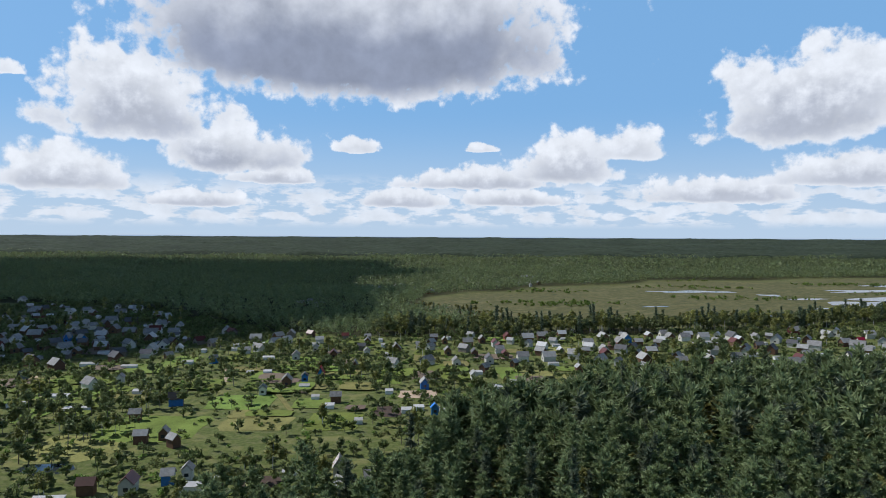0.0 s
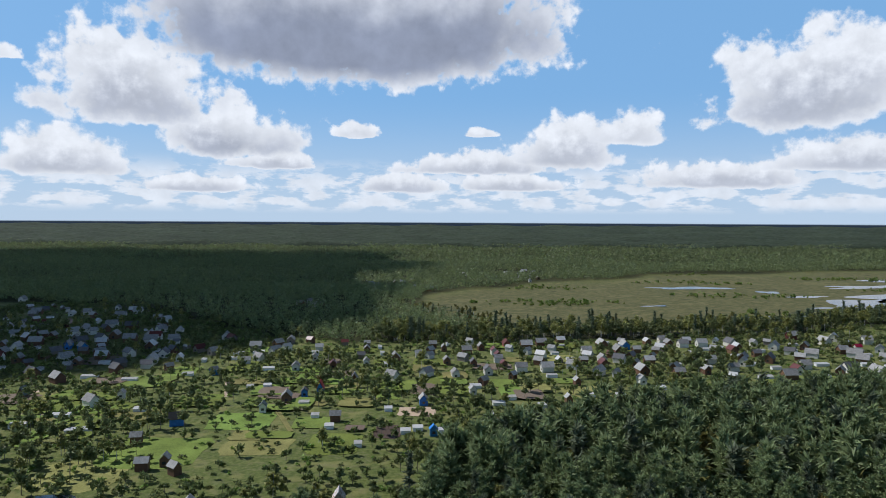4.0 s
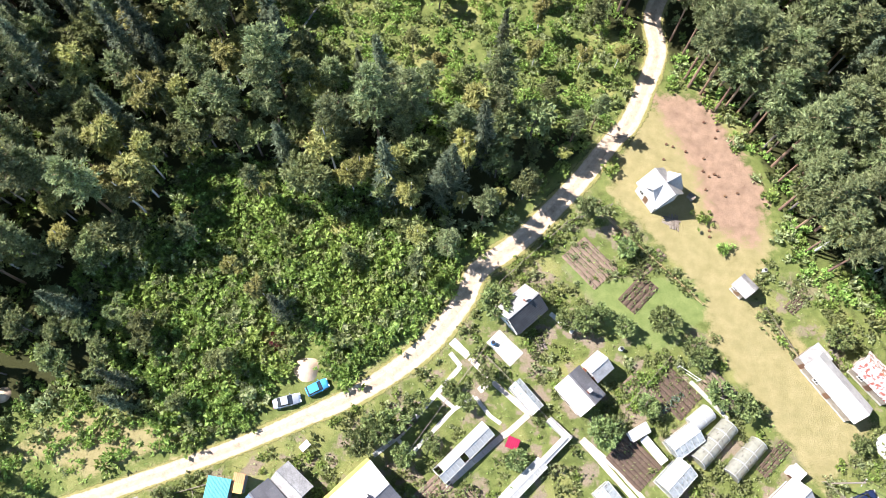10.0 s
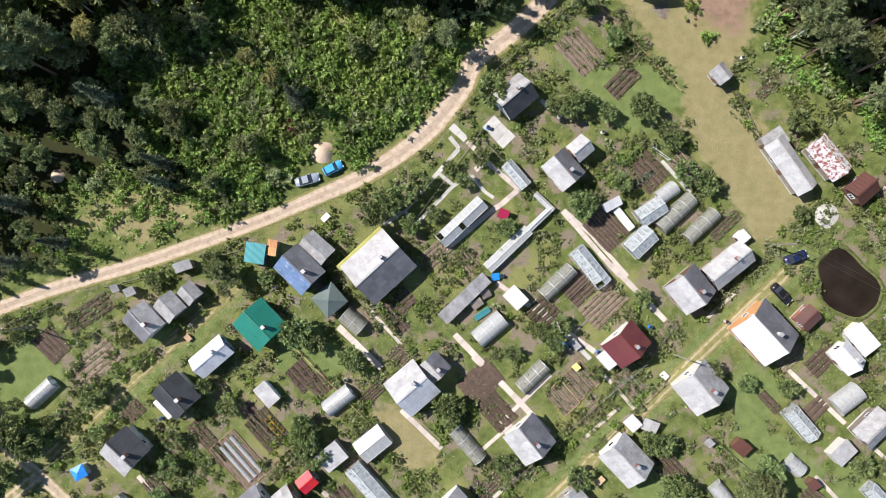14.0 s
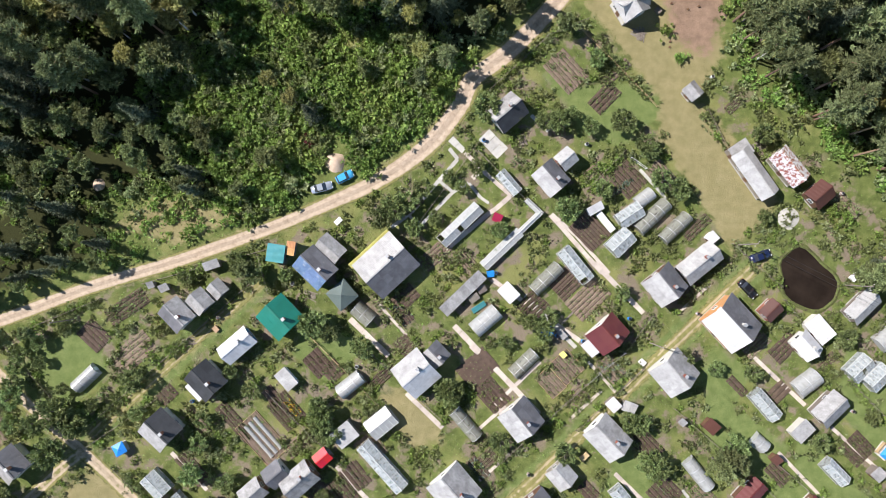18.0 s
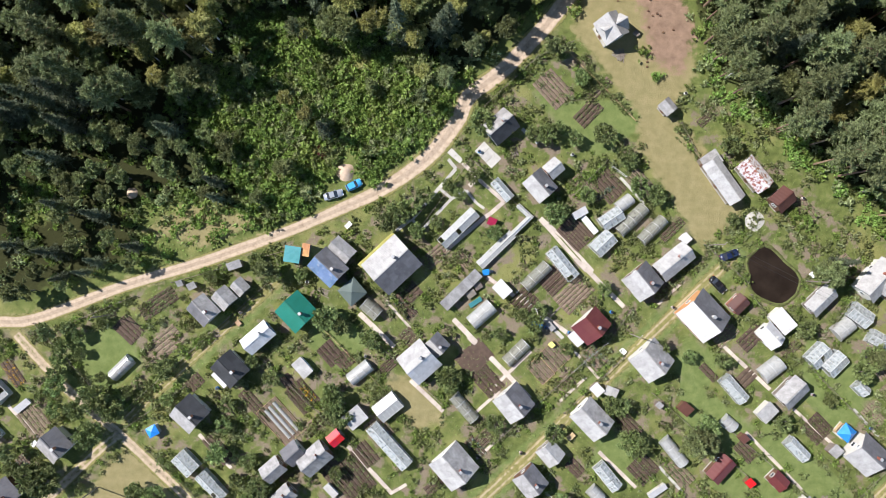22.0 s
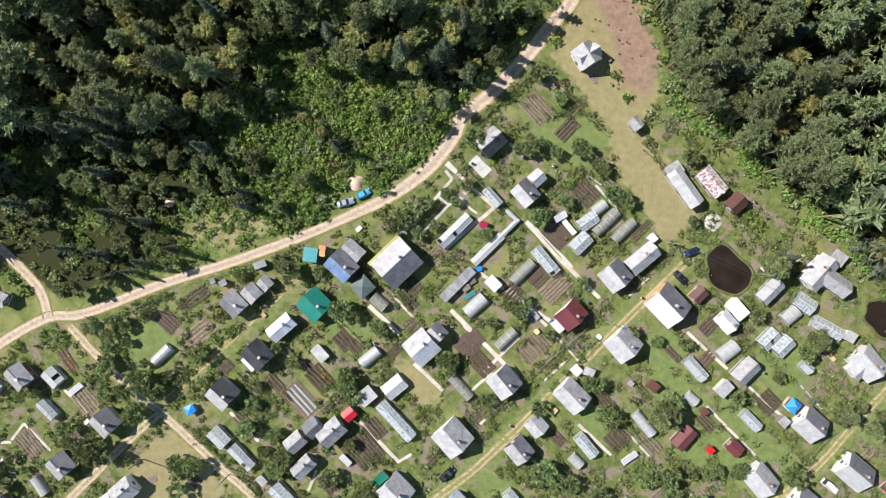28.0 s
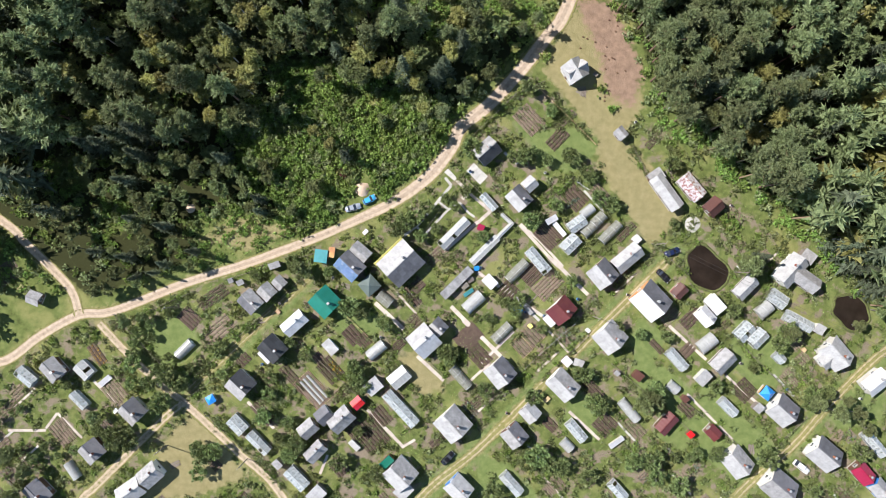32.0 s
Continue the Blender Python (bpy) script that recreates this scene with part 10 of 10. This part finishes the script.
patch('field', -199.1, 373.6, 10.5, 7.1, 2, 'soil_dry', 'mown garden lawn')
patch('field', 27.9, 494.0, 12.5, 9.9, 2, 'field', 'green garden lawn')
patch('field', -195.0, 298.3, 9.3, 6.8, 2, 'field', 'patch of grass between gardens')
patch('field', -4.6, 397.0, 7.4, 9.0, 2, 'field_dry', 'patch of grass between gardens')
patch('field', -46.7, 293.4, 4.4, 3.6, 2, 'soil_dry', 'green garden lawn')
patch('field', -49.4, 434.5, 8.1, 7.5, 2, 'field', 'patch of grass between gardens')
patch('field', -88.0, 324.0, 9.1, 4.9, 2, 'field', 'green garden lawn')
patch('field', 34.9, 354.9, 7.8, 9.7, 2, 'soil_dry', 'mown garden lawn')
patch('field', -189.2, 296.8, 6.2, 3.6, 2, 'field_dry', 'patch of grass between gardens')
patch('field', -79.7, 333.5, 5.8, 8.8, 2, 'field', 'mown garden lawn')
patch('field', -166.0, 294.2, 10.3, 8.1, 2, 'field', 'green garden lawn')
# far gardens end

for x, y, a, b, t in ((470, 775, 84, 50, 20), (590, 850, 120, 40, 12), (318, 954, 46, 17, 5), (402, 905, 16, 14, 2), (600, 990, 90, 22, 8), (420, 850, 30, 9, 20), (352, 668, 84, 13, 12), (455, 700, 70, 9, 14), (395, 738, 26, 6, 10), (560, 770, 60, 9, 8), (760, 1110, 180, 26, 8), (210, 745, 14, 5, 20)):
    pond(x, y, a, b, t, "shallow pool of open water in the bog", "lake", False, 0.25, 0.35, "bog_pool", 48)


# the closely built quarters of the far village
_placed = [(o.matrix_basis.translation.x, o.matrix_basis.translation.y) for o in scene.objects if o.get("group") in ("far garden houses", "far greenhouses")]
_r = random.Random(77)
for x0, x1, y0, y1, want in ((30, 330, 395, 520, 62), (-330, -120, 395, 520, 34), (-470, -230, 500, 690, 30), (-150, 30, 420, 505, 14)):
    made = 0
    for _ in range(1500):
        if made >= want:
            break
        x, y = _r.uniform(x0, x1), _r.uniform(y0, y1)
        if y > np.interp(x, *zip(*BELT)) - 9 or y < np.interp(x, *zip(*WOODS_EDGE)) + 12 or min(math.hypot(x - a, y - b) for a, b in _placed) < 11.5:
            continue
        made += 1
        _placed.append((x, y))
        long = _r.uniform(5.0, 8.5)
        roof, tone = _r.choice((("slate", "grey"), ("slate_light", "pale grey"), ("slate_dark_and_shade", "dark grey"), ("slate", "grey"), ("maroon", "maroon"), ("white", "white")))
        if _r.random() < 0.3:
            shed(x, y, long, 3.0, _r.choice((8, 98, 8)), "slate_light", "frame_white", 1.9, 0.4, "distant pale greenhouse with a film roof", "far greenhouses", "greenhouse", "greenhouse")
        else:
            house(x, y, long, long * 0.76, _r.choice((8, 98, 55, -35)), roof, _r.choice(("cream", "log", "plank")), 2.7, long * 0.36, "distant garden house with a %s roof" % tone, far=True, group="far garden houses", chimney=None)


def far_garden(X, Y):
    r = np.random.RandomState(15).uniform(size=X.size)
    lush = np.sin(X * 0.031 + 1) * np.sin(Y * 0.027) + 0.45
    return (Y > interp_line(WOODS_EDGE, X) - 4) & (Y < interp_line(BELT, X) + 4) & (np.abs(X) < 0.72 * Y + 20) & (r < np.clip(lush + 0.1 + 0.3 * (X < -130), 0.35, 0.9)) & clear_far(X, Y, 6.0)


FAR_BUILT = [(o.matrix_basis.translation.x, o.matrix_basis.translation.y) for o in scene.objects if o.get("group") in ("far garden houses", "far greenhouses")]


def clear_far(X, Y, gap):
    ok = np.ones(X.shape, bool)
    for bx, by in FAR_BUILT:
        ok &= np.hypot(X - bx, Y - by + 2) > gap
    return ok


X, Y = scatter(-470, 420, 120, 720, 4.6, 51, far_garden)
big = np.random.RandomState(19).uniform(size=len(X)) < np.where(np.sin(X * 0.021 + 2) * np.sin(Y * 0.037 + 1) > 0.25, 0.30, 0.07)
spots = np.c_[X, Y, np.zeros(len(X))]
wood_stuff("far_garden_growth", [("apple", 0.55), ("gbush", 0.25), ("bush", 0.2)], spots[~big], "fruit trees and bushes among distant gardens", 48, (0.5, 1.15), 52)
wood_stuff("far_garden_trees", [("broad", 0.7), ("birch", 0.3)], spots[big], "single tall trees among distant gardens", 190, (0.35, 0.85), 55)


def tree_belt(X, Y):
    d = Y - interp_line(BELT, X)
    return (d > 0) & (d < 32) & (X > -70) & (X < 0.75 * Y)


X, Y = scatter(-90, 720, 480, 800, 5.2, 56, tree_belt)
wood_stuff("tree_belt", [("broad", 0.5), ("birch", 0.38), ("spruce", 0.12)], np.c_[X, Y, np.zeros(len(X))], "belt of tall trees between the gardens and the bog", 190, (0.6, 1.1), 57)


def young_birches(X, Y):
    r = np.random.RandomState(20).uniform(size=X.size)
    d = in_shape(BOG, X, Y)
    return (d > 0) & (d < 55) & (X < 250) & (Y < 720) & (r < 0.30 * (1 - d / 60))


X, Y = scatter(-80, 260, 540, 720, 5.0, 58, young_birches)
wood_stuff("young_birches", [("birch", 0.8), ("spruce", 0.2)], np.c_[X, Y, np.zeros(len(X))], "young birches spreading on to the bog", 120, (0.3, 0.7), 59)


def bog_scrub(X, Y):
    r = np.random.RandomState(16).uniform(size=X.size)
    return (in_shape(BOG, X, Y) > 4) & (r < 0.5 * np.clip(np.sin(X * 0.012 + 0.5) * np.sin(Y * 0.035) - 0.35, 0, 1)) & (X < 0.75 * Y)


X, Y = scatter(-120, 800, 640, 1250, 6.0, 53, bog_scrub)
wood_stuff("bog_scrub", [("bush", 1.0)], np.c_[X, Y, np.zeros(len(X))], "low dark willow scrub on the bog", 22, (0.9, 2.2), 54)


# ---- one of the big fair-weather clouds, overhead to the west: its shade lies on the far gardens and woods ----
def cumulus(x, y, z, a, b, seed, label):
    r = np.random.RandomState(seed)
    verts, faces, at = [], [], 0
    bm = bmesh.new()
    bmesh.ops.create_icosphere(bm, subdivisions=2, radius=1)
    base = np.array([v.co[:] for v in bm.verts])
    tri = np.array([[v.index for v in f.verts] for f in bm.faces])
    bm.free()
    for k in range(230):
        t, q = r.uniform(0, math.tau), r.uniform(0, 1) ** 0.45
        c = np.array([math.copysign(abs(math.cos(t)) ** 0.6, math.cos(t)) * q * a, math.copysign(abs(math.sin(t)) ** 0.6, math.sin(t)) * q * b, r.uniform(0, 160) * (1 - q)])
        s = r.uniform(110, 260) * (1.15 - 0.6 * q)
        v = base * (1 + 0.18 * np.sin(base @ r.normal(size=(3, 1)) * 3)) * np.array([s, s, s * 0.55])
        v[:, 2] = np.maximum(v[:, 2], -30)
        verts.append(v + c)
        faces.append(tri + at)
        at += len(v)
    ob = tagged(new("backdrop_cloud", raw_mesh("cumulus_cloud", np.concatenate(verts), np.concatenate(faces), M["cloud"])), label, "cloud", "", "structure")
    ob.matrix_basis = pose(x, y, z)
    return ob


M["cloud"] = surface("cloud", (0.9, 0.9, 0.9), 1.0, 0.01, 0.003, 0.05, bump=0, each=0, specular=0.0)
_reach = 1500 / math.tan(_e)
cumulus(-800 + math.sin(_b) * _reach, 1090 + math.cos(_b) * _reach, 1500, 640, 760, 4, "large flat-bottomed white cumulus cloud")


# ---- dead wood and stumps ----
def fallen_log(x0, y0, x1, y1, d, label, lift=0.25, lean=0.0):
    a, b = Vector((x0, y0, lift)), Vector((x1, y1, lift + lean))
    t = thing("fallen_log", x0, y0, 0, 0, label, "log", "fallen logs")
    rod("trunk", t, M["dead"], (0, 0, lift), tuple(b - Vector((x0, y0, 0))), d)
    for k in (0.55, 0.7, 0.85):
        p = a.lerp(b, k) - Vector((x0, y0, 0))
        rod("branch", t, M["dead"], tuple(p), (p.x + random.uniform(-1, 1), p.y + random.uniform(-1, 1), p.z + random.uniform(0.3, 0.9)), d * 0.3)
    return t


fallen_log(-27.5, 80.5, -21.0, 93.5, 0.38, "bleached fallen tree trunk in the glade")
fallen_log(-33.0, 90.0, -30.5, 93.0, 0.25, "bleached broken branches at the wood's edge", 0.3, 1.2)
for k in range(22):
    a, r = random.uniform(0, math.tau), random.random() ** 0.5
    x, y = 45 + 7 * r * math.cos(a), 55 + 15 * r * math.sin(a)
    st = tagged(new("tree_stump", tube_mesh(M["log"], 10)), "low sawn brown tree stump in cleared ground", "stump", "stumps")
    st.matrix_basis = pose(x, y, 0.12) @ Matrix.Diagonal((0.42, 0.42, 0.36, 1))
